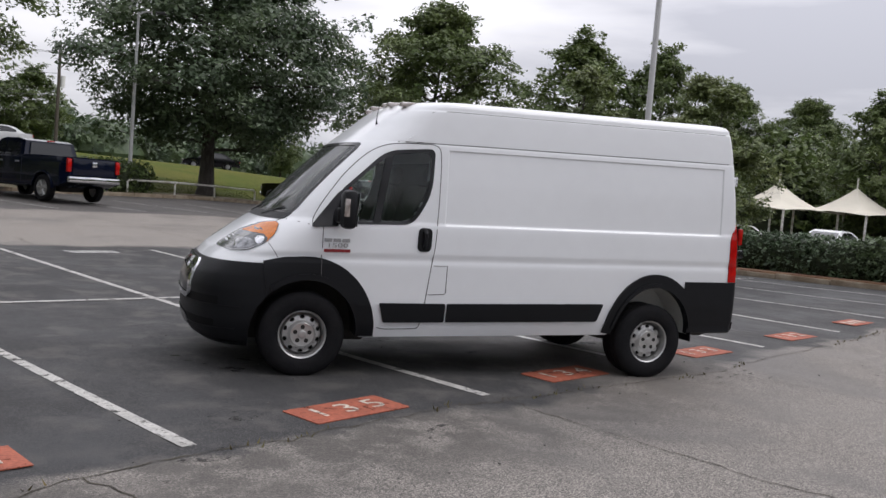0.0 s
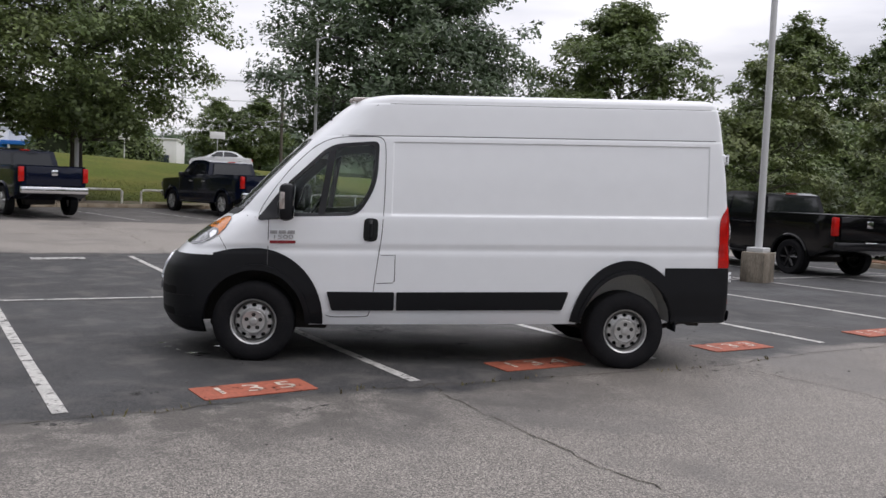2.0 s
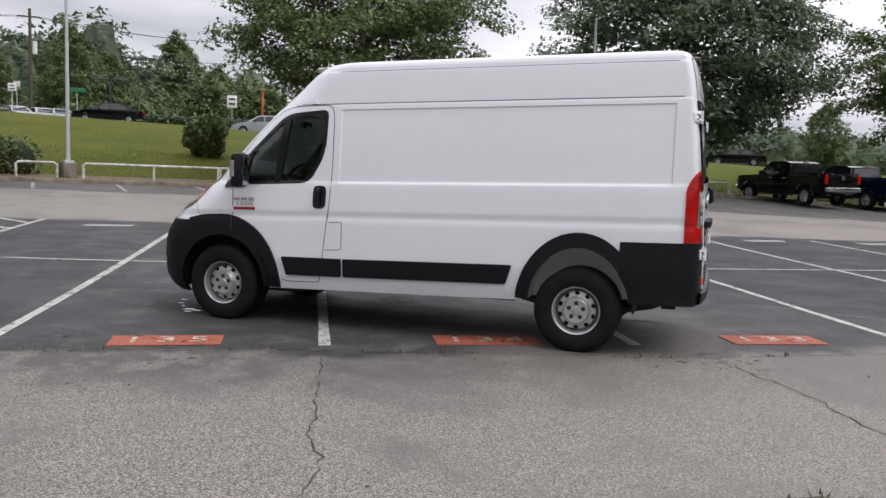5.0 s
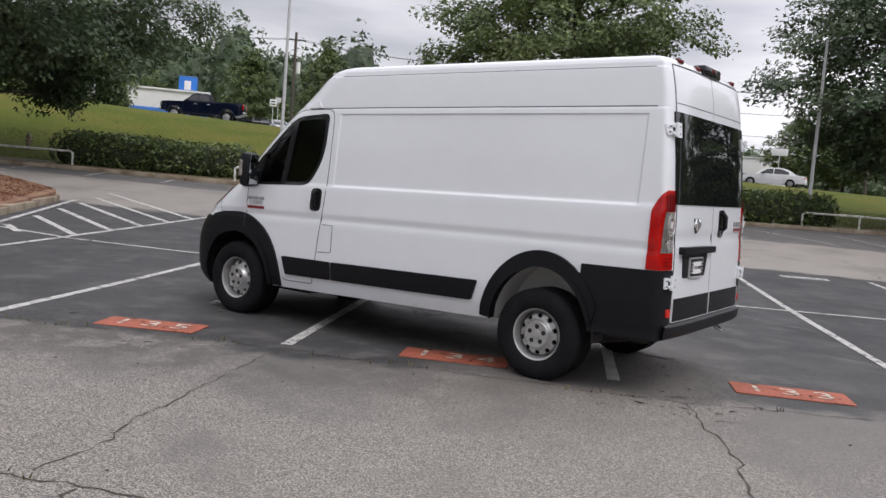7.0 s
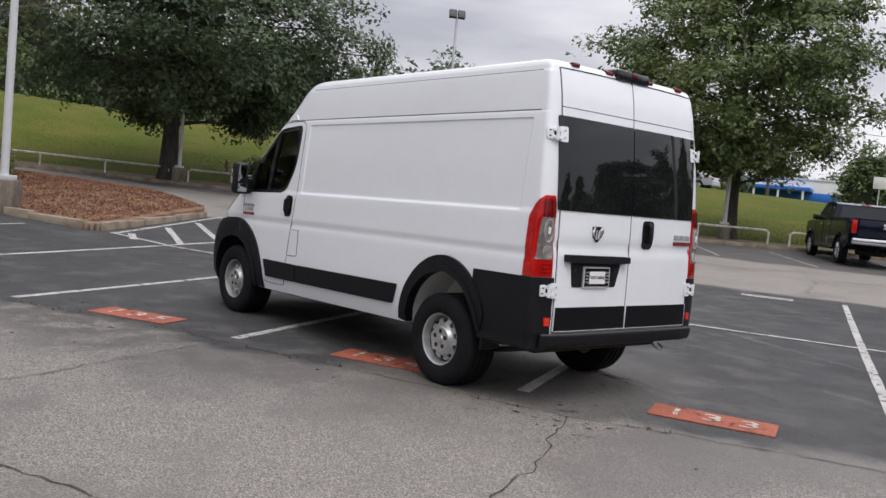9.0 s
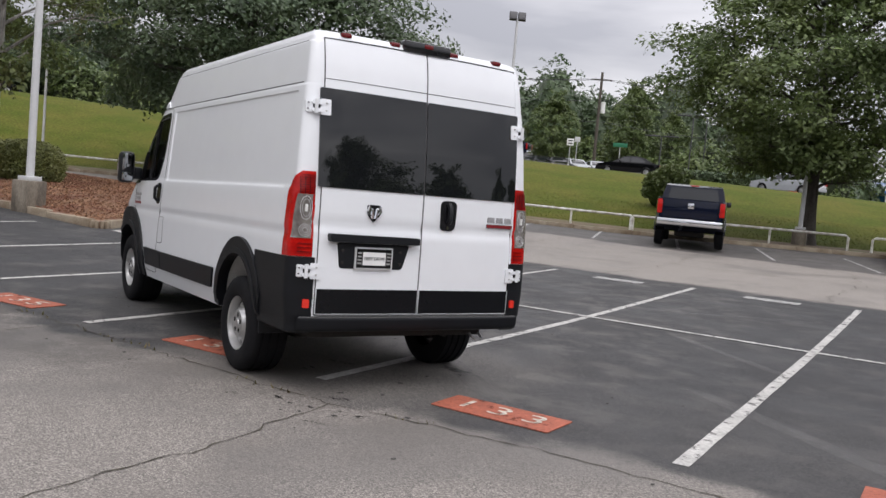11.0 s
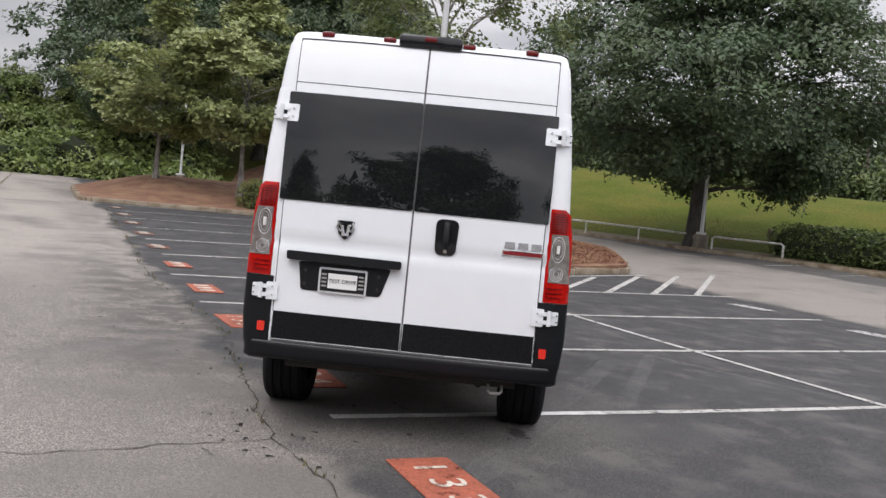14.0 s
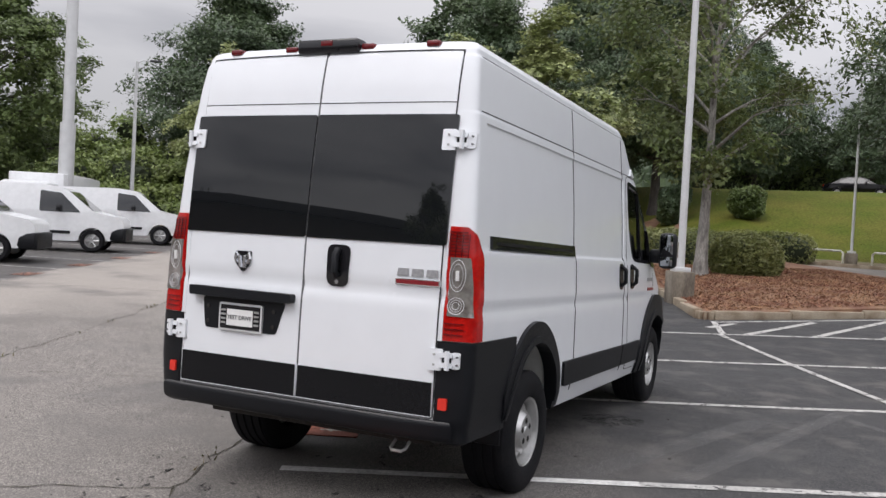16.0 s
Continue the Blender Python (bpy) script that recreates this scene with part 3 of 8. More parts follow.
# ---- cracks and paving joints ----
CRACK = material("dark_crack_fill", (0.045, 0.040, 0.033), 0.95, vary=0.4, scale=14, second=(0.075, 0.066, 0.045))
WEED = material("dry_weeds", (0.11, 0.105, 0.03), 0.9, vary=0.3, scale=6, island=0.5, second=(0.16, 0.12, 0.06))
weed_spots = []


def crack(points, width=0.02, jitter=0.05, weeds=0.0, step=0.09):
    bm, prev, rc = bmesh.new(), None, random.Random(len(points) * 17 + int(points[0][0] * 31 + points[0][1] * 7))
    for (s0, r0), (s1, r1) in zip(points, points[1:]):
        d = Vector((s1 - s0, r1 - r0))
        n = max(2, int(d.length / step))
        side = Vector((-d.y, d.x)).normalized()
        for k in range(n):
            f = k / n
            p = Vector((s0, r0)) + d * f + side * (jitter * (noise.noise((s0 + f * d.length * 1.7, r0 * 3.1, 2)) * 1.6 + 0.9 * noise.noise((f * d.length * 9, s0, 9))))
            w = width * (0.2 + 0.8 * rc.random()) / 2
            pair = [bm.verts.new(lot(*(p + side * w), 0.005)), bm.verts.new(lot(*(p - side * w), 0.005))]
            if prev:
                bm.faces.new((prev[0], prev[1], pair[1], pair[0]))
            prev = pair
            for _ in range(int(weeds * 3 + rc.random())):
                if weeds and noise.noise((p.x * 1.1, p.y * 1.1, 5)) > 0.05:
                    weed_spots.append(lot(p.x + rc.gauss(0, 0.03), p.y + rc.gauss(0, 0.03)))
    bmesh.ops.recalc_face_normals(bm, faces=bm.faces)
    tagged(part("crack", bm, CRACK, smooth=0), "jagged dark crack in the asphalt", "crack", kind="structure")


crack([(-30, -0.1), (-12, -0.25), (-4.5, -0.42), (-2.5, -0.25), (-1.2, -0.2), (0, -0.24), (1.0, -0.36), (1.8, -0.47), (3.2, -0.6), (4.0, -0.5), (8, -0.45), (18, -0.4)], 0.017, 0.06, 0.5)
crack([(0.0, -0.25), (-0.1, -1.3), (-0.14, -2.0), (-0.16, -2.7), (-0.17, -3.55)], 0.015, 0.06)
crack([(3.25, -0.6), (3.3, -1.4), (3.34, -2.1), (3.3, -2.9), (3.4, -3.7)], 0.016, 0.06)
crack([(-60, -3.4), (-35, -3.4), (-8, -3.57), (-0.17, -3.55), (0.6, -3.61), (1.7, -3.66), (5, -3.7), (16, -3.7)], 0.020, 0.05, 0.8)
crack([(-3.5, -0.3), (-3.6, -1.8), (-3.5, -3.6)], 0.016, 0.12)
crack([(-8.4, -0.3), (-8.3, -3.6), (-8.3, -7)], 0.02, 0.06)
crack([(-14, -3.6), (-14.2, -8)], 0.02, 0.06)
crack([(0.1, -3.6), (0.2, -6.5), (0.1, -9)], 0.024, 0.1)
crack([(-25, 11.4), (-8, 11.5), (2, 11.3), (16, 11.4)], 0.03, 0.12)
crack([(-20, 15.8), (0, 15.7), (18, 15.8)], 0.03, 0.06)
for k in range(-4, 5):
    crack([(k * 4.1 + 0.7, 11.4), (k * 4.1 + 1.0, 15.8), (k * 4.1 + 0.4, 20)], 0.022, 0.16)
blades("weeds", weed_spots, 0.035, WEED, "dry weeds growing in the paving joint", "weeds", 0.7)
# pale tyre scuffs on the sealed asphalt
SCUFF = paint_material("pale_tyre_scuff", (0.26, 0.255, 0.25), 0.43)
for node in SCUFF.node_tree.nodes:
    if node.type == "MIX_SHADER":
        fade = node.inputs[0].links[0].from_node
        for key, val in (("From Min", 0.2), ("From Max", 0.8), ("To Min", 0.72), ("To Max", 0.97)):
            fade.inputs[key].default_value = val
for s0, r0, s1, r1, w in ((4.14, 0.3, 0.6, 3.8, 0.22), (4.0, 5.15, 5.5, 3.7, 0.16), (2.6, 2.5, -0.1, 4.95, 0.16), (0.2, 4.6, 2.4, 5.3, 0.12), (5.0, 2.2, 6.8, 0.6, 0.18), (2.2, 6.6, 5.2, 8.4, 0.15)):
    ob = part("tyre_scuff", strip(s0, r0, s1, r1, w, 0.0035), SCUFF, smooth=0)
    tagged(ob, "faint pale tyre scuff on sealed asphalt", "scuff", "tyre scuffs", "structure")
# oil spots and damp marks
STAIN = paint_material("oil_stain", (0.030, 0.028, 0.027), 0.42)
rd = random.Random(5)
blots = []
for s, r, a, b in [(2.45, 0.55, 0.16, 0.05), (2.75, 0.4, 0.1, 0.04), (3.2, -0.45, 0.13, 0.06), (3.1, -0.8, 0.1, 0.04), (3.45, -1.05, 0.12, 0.035), (2.9, -0.75, 0.07, 0.04), (-1.15, -0.55, 0.2, 0.04),
                   (3.6, -0.7, 0.1, 0.04), (2.6, -0.9, 0.08, 0.05), (-2.2, 0.3, 0.14, 0.1), (-0.9, 1.9, 0.3, 0.09), (-1.0, 1.5, 0.12, 0.07), (-0.3, 2.7, 0.25, 0.07), (0.3, 1.2, 0.1, 0.05), (0.6, 1.0, 0.13, 0.04),
                   (-2.9, -0.35, 0.25, 0.06), (1.3, 1.3, 0.2, 0.05), (0.85, 2.42, 0.33, 0.36), (3.2, 1.12, 0.24, 0.10)]:
    a, b = a * 0.75, b * 0.7
    for _ in range(2):
        q = rd.uniform(0.010, 0.026)
        blots.append((s + rd.gauss(0, 0.22), r + rd.gauss(0, 0.2), q * 1.7, q))
    c = lot(s, r)
    pts = [(a * (0.75 + 0.5 * rd.random()) * math.cos(q * math.tau / 14), b * (0.75 + 0.5 * rd.random()) * math.sin(q * math.tau / 14)) for q in range(14)]
    bm = bmesh.new()
    bm.faces.new([bm.verts.new((x, y, 0)) for x, y in pts])
    bmesh.ops.transform(bm, matrix=pose(c.x, c.y, c.z + 0.004, 0, 0, LOT_TURN + rd.uniform(-20, 20)), verts=bm.verts)
    tagged(part("oil_stain", bm, STAIN, smooth=0), "dark oil stain on the asphalt", "stain", "oil stains", "structure")
bm = bmesh.new()
for s, r, a, b in blots:
    c = lot(s, r)
    bm.faces.new([bm.verts.new((c.x + a * rd.uniform(0.7, 1.2) * math.cos(q * math.tau / 9), c.y + b * rd.uniform(0.7, 1.2) * math.sin(q * math.tau / 9), c.z + 0.004)) for q in range(9)])
bmesh.ops.recalc_face_normals(bm, faces=bm.faces)
tagged(part("oil_drips", bm, STAIN, smooth=0), "small dark oil drips on the asphalt", "stain", kind="stuff")
# small wet spots beside the front wheel
FLECK = material("wet_film", (0.03, 0.03, 0.032), 0.06, vary=0.1, coat=1.0)
bm = bmesh.new()
for x, y, a, b in ((-0.98, -0.20, 0.07, 0.03), (-0.88, -0.40, 0.05, 0.02), (-0.58, -0.70, 0.09, 0.05), (-0.47, -0.73, 0.06, 0.03), (-0.52, -0.82, 0.05, 0.03), (-0.42, -0.32, 0.05, 0.02), (-0.30, -0.55, 0.03, 0.02), (-0.75, -0.55, 0.03, 0.02)):
    bm.faces.new([bm.verts.new((x + a * rd.uniform(0.45, 1.15) * math.cos(q * math.tau / 11), y + b * rd.uniform(0.4, 1.2) * math.sin(q * math.tau / 11), 0.005)) for q in range(11)])
bmesh.ops.recalc_face_normals(bm, faces=bm.faces)
tagged(part("wet_spots", bm, FLECK, smooth=0), "small wet spots on the asphalt that mirror the sky", "wet spots", kind="stuff")
# crumbs of asphalt and small litter
bm = bmesh.new()
for _ in range(150):
    c = lot(rd.uniform(-6, 9), rd.uniform(-6, 4))
    q = rd.uniform(0.004, 0.012)
    bmesh.ops.create_icosphere(bm, subdivisions=1, radius=q, matrix=pose(c.x, c.y, c.z + q * 0.3) @ Matrix.Diagonal((1, 1.5, 0.6, 1)))
tagged(part("asphalt_crumbs", bm, material("asphalt_crumb", (0.09, 0.085, 0.08), 0.9, vary=0.3, island=0.5)), "loose crumbs of asphalt and bark", "crumbs", kind="stuff")

# ---- the white cargo van ----
# Its front axle is at x = 0, its nose points to -x; the empty van stands a little higher at its tail.
RAKE = 0.028
ZT = np.linspace(0.24, 2.49, 900)


def profile(pairs, soft):
    z, v = zip(*pairs)
    t = np.interp(ZT, z, v)
    w = max(1, int(soft / (ZT[1] - ZT[0])))
    k = np.hanning(2 * w + 1)
    padded = np.concatenate([2 * t[0] - t[w:0:-1], t, 2 * t[-1] - t[-2:-w - 2:-1]])
    return np.convolve(padded, k / k.sum(), "same")[w:-w]


XF = profile([(0.24, -0.76), (0.30, -0.86), (0.38, -0.91), (0.5, -0.935), (0.75, -0.935), (0.86, -0.90), (0.95, -0.84), (1.06, -0.74), (1.18, -0.58), (1.27, -0.45), (1.36, -0.31), (1.5, -0.19),
              (1.8, 0.10), (2.0, 0.31), (2.2, 0.55), (2.32, 0.69), (2.39, 0.785), (2.43, 0.86), (2.45, 0.94), (2.462, 1.04), (2.475, 1.28), (2.49, 1.8)], 0.03)
XR = profile([(0.24, 4.10), (0.35, 4.20), (0.375, 4.34), (0.40, 4.45), (0.45, 4.465), (0.9, 4.456), (1.045, 4.449), (1.09, 4.436), (1.115, 4.436), (1.15, 4.444), (1.35, 4.435), (1.7, 4.405), (2.0, 4.37), (2.2, 4.345), (2.33, 4.318), (2.40, 4.30), (2.43, 4.28), (2.448, 4.24), (2.462, 4.14), (2.475, 3.9), (2.49, 3.0)], 0.02)
WD = profile([(0.24, 0.92), (0.34, 0.965), (0.45, 0.995), (0.62, 1.012), (0.98, 1.010), (1.015, 1.002), (1.03, 1.001), (1.075, 1.009), (1.09, 1.009), (1.3, 0.998), (1.33, 0.994), (1.36, 0.985), (1.7, 0.966), (2.0, 0.94), (2.05, 0.934),
              (2.062, 0.928), (2.075, 0.928), (2.2, 0.917), (2.32, 0.904), (2.355, 0.899), (2.365, 0.891), (2.40, 0.885), (2.43, 0.870), (2.449, 0.84), (2.462, 0.76), (2.474, 0.6), (2.484, 0.35), (2.49, 0.05)], 0.008)
CF = profile([(0.24, 0.62), (0.6, 0.72), (1.0, 0.72), (1.3, 0.62), (1.6, 0.55), (2.2, 0.55), (2.49, 0.4)], 0.1)
at_z = lambda table, z: float(np.interp(z, ZT, table))
NF, NR, CR = 2.7, 4.8, 0.11


def recess(x, z):
    """How far the long pressed panel lies inside the body side."""
    e = 0.010
    fx = min(max((x - 1.215) / e, 0), 1) * min(max((4.195 - x) / e, 0), 1)
    fz = min(max((z - 1.335) / 0.012, 0), 1) * min(max((2.012 - z) / 0.005, 0), 1)
    return 0.009 * fx * fz


def side(x, z):
    """Half width of the body at x and z."""
    w, xf, cf, xr = at_z(WD, z), at_z(XF, z), at_z(CF, z), at_z(XR, z)
    if x < xf + cf:
        k = min(max((xf + cf - x) / cf, 0), 1)
        return w * (1 - k ** NF) ** (1 / NF)
    if x > xr - CR:
        k = min(max((x - xr + CR) / CR, 0), 1)
        return w * (1 - k ** NR) ** (1 / NR)
    return w - recess(x, z)


def rear(y, z):
    """x of the body's tail at y and z."""
    k = min(abs(y) / at_z(WD, z), 0.995)
    return at_z(XR, z) - CR + CR * (1 - k ** NR) ** (1 / NR)


def nose(y, z):
    k = min(abs(y) / at_z(WD, z), 0.995)
    return at_z(XF, z) + at_z(CF, z) * (1 - (1 - k ** NF) ** (1 / NF))


def ring(z, out=0.0, nf=26, ns=110, nr=24):
    """Half of a level slice, from the middle of the nose to the middle of the tail."""
    w, xf, cf, xr = at_z(WD, z), at_z(XF, z), at_z(CF, z), at_z(XR, z)
    pts = []
    for k in range(nf):
        a = math.pi / 2 * (1 - k / nf)
        pts.append((xf + cf - cf * math.sin(a) ** (2 / NF) - out * math.sin(a), w * math.cos(a) ** (2 / NF) + out * math.cos(a)))
    x0, x1 = xf + cf, xr - CR
    na, nc = int(ns * 0.2), max(3, int(ns * 0.08))
    a0 = max(1.214, x0 + 0.02)
    b1 = min(4.196, x1 - 0.02)
    xs = [x0 + (a0 - x0) * k / na for k in range(na + 1)]
    xs += [a0 + 0.012 + (b1 - 0.024 - a0) * k / (ns - na - nc - 1) for k in range(ns - na - nc)]
    xs += [b1 + (x1 - b1) * k / (nc - 1) for k in range(nc)]
    for x in xs:
        pts.append((x, w - recess(x, z) + out))
    for k in range(1, nr + 1):
        a = math.pi / 2 * (k / nr) ** 1.9
        pts.append((x1 + CR * math.sin(a) ** (2 / NR) + out * math.sin(a), w * max(math.cos(a), 0) ** (2 / NR) + out * math.cos(a)))
    return pts


def raked(bm, k=RAKE):
    for v in bm.verts:
        v.co.z += k * v.co.x
    return bm


def loft(levels, slice_fn):
    bm = bmesh.new()
    rings = []
    for z in levels:
        h = slice_fn(z)
        full = [(x, -y) for x, y in h] + [(x, y) for x, y in h[-2:0:-1]]
        rings.append([bm.verts.new((x, y, z)) for x, y in full])
    for p, q in zip(rings, rings[1:]):
        for k in range(len(p)):
            j = (k + 1) % len(p)
            bm.faces.new((p[k], p[j], q[j], q[k]))
    bm.faces.new(rings[0][::-1])
    bm.faces.new(rings[-1])
    bmesh.ops.recalc_face_normals(bm, faces=bm.faces)
    return bm


van = thing("cargo_van", "white high-roof cargo van with black lower cladding, parked", "van")
van.scale = (1.004, 1.0, 1.0)
HUB = 0.36
LEVELS = sorted({*np.round(np.linspace(0.33, 2.32, 62), 4), *np.round(np.linspace(1.0, 1.1, 8), 4), *np.round(np.linspace(1.315, 1.37, 8), 4), *np.round(np.linspace(1.995, 2.08, 14), 4), *np.round(np.linspace(2.33, 2.489, 34), 4)})
WINDOW = rounded([(0.215, 1.345), (0.90, 1.365), (1.045, 1.62), (1.055, 1.985), (0.66, 1.945), (0.30, 1.62)], [0.03, 0.10, 0.16, 0.07, 0.12, 0.02], 6)
SHIELD = rounded([(-0.80, 1.39), (0.80, 1.39), (0.72, 2.03), (-0.72, 2.03)], 0.07, 4)


def prism_y(outline, y0, y1):
    return shell(outline, lambda a, b: Vector((a, y0, b)), lambda a, b: Vector((a, y1, b)), 0)


body = loft(LEVELS, ring)
inner = loft([0.955, 1.1, 1.3, 1.36, 1.6, 1.9, 2.1, 2.3], lambda z: [(max(at_z(XF, z) + 0.07, -0.12), 0.0), (max(at_z(XF, z) + 0.10, -0.12), 0.55), (max(at_z(XF, z) + 0.38, 0.1), at_z(WD, z) - 0.06), (1.24, at_z(WD, z) - 0.06), (1.24, 0.0)])
cutters = [inner, prism_y(WINDOW, -1.3, 1.3)]
cutters.append(shell(SHIELD, lambda a, b: Vector((-0.9 + 0.2 * b, a, b)), lambda a, b: Vector((nose(a, b) + 0.2, a, b)), 0.15))
for x, rx, rz, rake in ((0.0, 0.50, 0.535, 0), (3.454, 0.462, 0.562, -RAKE * 3.454)):
    for s in (-1, 1):
        cutters.append(prism_y(arc(x, HUB + rake, rx, rz, -70, 250, 30), s * 0.62, s * 1.3))
body = cut(body, cutters)
for f in body.faces:
    c = f.calc_center_median()
    wheel = 0 if abs(c.x) < 0.6 else 3.454
    off = side(c.x, min(max(c.z, 0.25), 2.47)) - abs(c.y)
    inside_well = off > 0.004 and math.hypot(c.x - wheel, c.z - HUB + RAKE * wheel) < 0.575 and 0.58 < abs(c.y) and c.z < 0.96
    if inside_well:
        f.material_index = 1 if wheel else 2
    elif c.z > 0.6 and -0.15 < c.x < 1.25 and off > 0.02 and c.z < 2.31 and nose(c.y, c.z) < c.x - 0.02:
        f.material_index = 3 if c.z > 1.9 else 4
    elif c.z < 0.345 or (c.z < 0.47 and c.x > 3.8):
        f.material_index = 2
part("body", raked(body), [WHITE, LINER, CASTIRON, HEADLINER, DASH], van, "white painted steel body with pressed side panels", 32)


def on_side(outline, out, back, s, step=0.07, hole=None):
    return raked(shell(outline, lambda a, b: Vector((a, s * (side(a, b) + out), b)), lambda a, b: Vector((a, s * (side(a, b) - back), b)), step, hole=hole))


def on_tail(outline, out, back, step=0.08):
    return raked(shell(outline, lambda a, b: Vector((rear(a, b) + out, a, b)), lambda a, b: Vector((rear(a, b) - back, a, b)), step))


def on_nose(outline, out, back, step=0.06):
    return raked(shell(outline, lambda a, b: Vector((nose(a, b) - out, a, b)), lambda a, b: Vector((nose(a, b) + back, a, b)), step))


def ribbon(points, width):
    """The outline of a narrow band along points, for the gaps between panels."""
    pts = [Vector(p) for p in points]
    left, right = [], []
    for i, p in enumerate(pts):
        d = (pts[min(i + 1, len(pts) - 1)] - pts[max(i - 1, 0)]).normalized()
        nrm = Vector((-d.y, d.x)) * width / 2
        left.append(tuple(p + nrm))
        right.append(tuple(p - nrm))
    return left + right[::-1]


# bands of the slices: bumpers that wrap round the corners
def wrap(levels, out, back, rng, steps, hold=0.0):
    """A plate wrapped round the body, between two places on each level slice. rng(z) gives the ends as fractions of the full outline;
    out: a number or a function of the height; below hold the plan stays as it is there."""
    bm = bmesh.new()
    def row(zz, o):
        z = max(zz, hold)
        o = o(zz) if callable(o) else o
        h = ring(z, o, 160, 1600, 160)
        full = [Vector((x, -y)) for x, y in h] + [Vector((x, y)) for x, y in h[-2:0:-1]]
        h = ring(z, 0.0, 160, 1600, 160)
        a, b = rng(z, [Vector((x, -y)) for x, y in h] + [Vector((x, y)) for x, y in h[-2:0:-1]])
        run = full[a:] + full[:b + 1] if a > b else full[a:b + 1]
        seg = [0.0]
        for p, q in zip(run, run[1:]):
            seg.append(seg[-1] + (q - p).length)
        t = np.linspace(0, seg[-1], steps)
        return [Vector((np.interp(k, seg, [p.x for p in run]), np.interp(k, seg, [p.y for p in run]), zz)) for k in t]
    outer, inn = [[[bm.verts.new(p) for p in row(z, o)] for z in levels] for o in (out, -back)]
    for g in (outer, inn):
        for p, q in zip(g, g[1:]):
            for k in range(steps - 1):
                bm.faces.new((p[k], p[k + 1], q[k + 1], q[k]))
    edge = lambda g: g[0][:] + [r[-1] for r in g[1:]] + g[-1][-2::-1] + [r[0] for r in g[-2:0:-1]]
    a, b = edge(outer), edge(inn)
    for k in range(len(a)):
        j = (k + 1) % len(a)
        bm.faces.new((a[k], a[j], b[j], b[k]))
    bmesh.ops.recalc_face_normals(bm, faces=bm.faces)
    return raked(bm)


def front_range(z, full):
    f = (z - HUB) / 0.478
    end = -0.452 * math.sqrt(max(1 - f * f, 0)) if abs(f) < 1 else 0.0
    if z > 0.83:
        end = min(-0.30, end)
    left = max(k for k in range(len(full) // 2) if full[k].x <= end)
    return len(full) - left, left


part("front_bumper", wrap(list(np.linspace(0.25, 0.97, 30)), 0.014, 0.03, front_range, 61), TRIM, van, "black grained plastic front bumper")
for z0, z1, y0, y1 in ((0.66, 0.90, 0.0, 0.46), (0.36, 0.46, 0.0, 0.42)):
    part("grille", on_nose(rounded([(-y1, z0), (y1, z0), (y1 - 0.03, z1), (-y1 + 0.03, z1)], 0.05, 4), 0.026, 0.03), GLOSSBLACK, van, "gloss black grille")
part("grille_bar", on_nose(ribbon([(-0.44, 0.87), (-0.2, 0.885), (0.2, 0.885), (0.44, 0.87)], 0.03), 0.036, 0.02), CHROME, van, "chrome grille bar")


def ends_at(x):
    """A range round the nose that ends where the body side reaches x."""
    def ends(z, full):
        left = max(k for k in range(len(full) // 2) if full[k].x <= x)
        return len(full) - left, left
    return ends


# The pockets are flat bands on the bumper; their shade is in the colour.
SCOOP = material("dark_pocket_shade", (0.004, 0.004, 0.005), 0.6, vary=0.1, spec=0.2)
for z0, z1, x in ((0.600, 0.672, -0.70), (0.405, 0.475, -0.72)):
    part("scoop_shade_band", wrap([z0, (z0 + z1) / 2, z1], 0.0155, 0.004, ends_at(x), 61), SCOOP, van, "flat dark band painted as the shade of a bumper pocket")
    part("scoop_lip", wrap([z0 - 0.010, z0 - 0.005, z0], 0.020, 0.004, ends_at(x + 0.17), 61), TRIM, van)
part("chin_lip", wrap([0.252, 0.262, 0.275], 0.024, 0.01, ends_at(-0.50), 61), TRIM, van)
ring_pts = rounded([(-0.50, 0.63), (0.50, 0.63), (0.47, 0.93), (-0.47, 0.93)], 0.08, 5)
part("grille_surround", on_nose(ribbon(ring_pts + ring_pts[:1], 0.045), 0.034, 0.02), CHROME, van, "chrome grille surround")


def rear_range(z, full):
    f = (z - HUB + RAKE * 3.454) / 0.49
    end = 3.454 + 0.45 * math.sqrt(max(1 - f * f, 0)) if abs(f) < 1 else 3.454
    end = max(end, 3.80)
    half = len(full) // 2
    a = min(k for k in range(half) if full[k].x >= end)
    b = min(k for k in range(half) if full[k].x > 4.2 and abs(full[k].y) < 0.835)
    return a, b


corner = wrap([0.340, 0.345, 0.355] + list(np.linspace(0.378, 0.868, 20)), lambda z: 0.012 - 0.03 * max(0, (0.355 - z) / 0.017), 0.03, rear_range, 40, 0.42)
mirrored = corner.copy()
bmesh.ops.scale(mirrored, vec=(1, -1, 1), verts=mirrored.verts)
bmesh.ops.reverse_faces(mirrored, faces=mirrored.faces)
part("rear_corner_bumper", corner, TRIM, van, "black grained plastic bumper corner")
part("rear_corner_bumper", mirrored, TRIM, van, "black grained plastic bumper corner")

def lamp_range(z, full):
    half = range(len(full) // 2)
    a = min(k for k in half if full[k].x >= 4.308 + 0.085 * max(0, (z - 1.29) / 0.165) ** 1.6)
    b = min(k for k in half if full[k].x > 4.2 and abs(full[k].y) < 0.858)
    return min(a, b - 6), b


def clear_range(z, full):
    a, b = lamp_range(1.2, full)
    far = min(k for k in range(len(full) // 2) if full[k].x >= 4.402)
    near = min(k for k in range(len(full) // 2) if full[k].x > 4.2 and abs(full[k].y) < 0.868)
    return min(far, near - 6), near


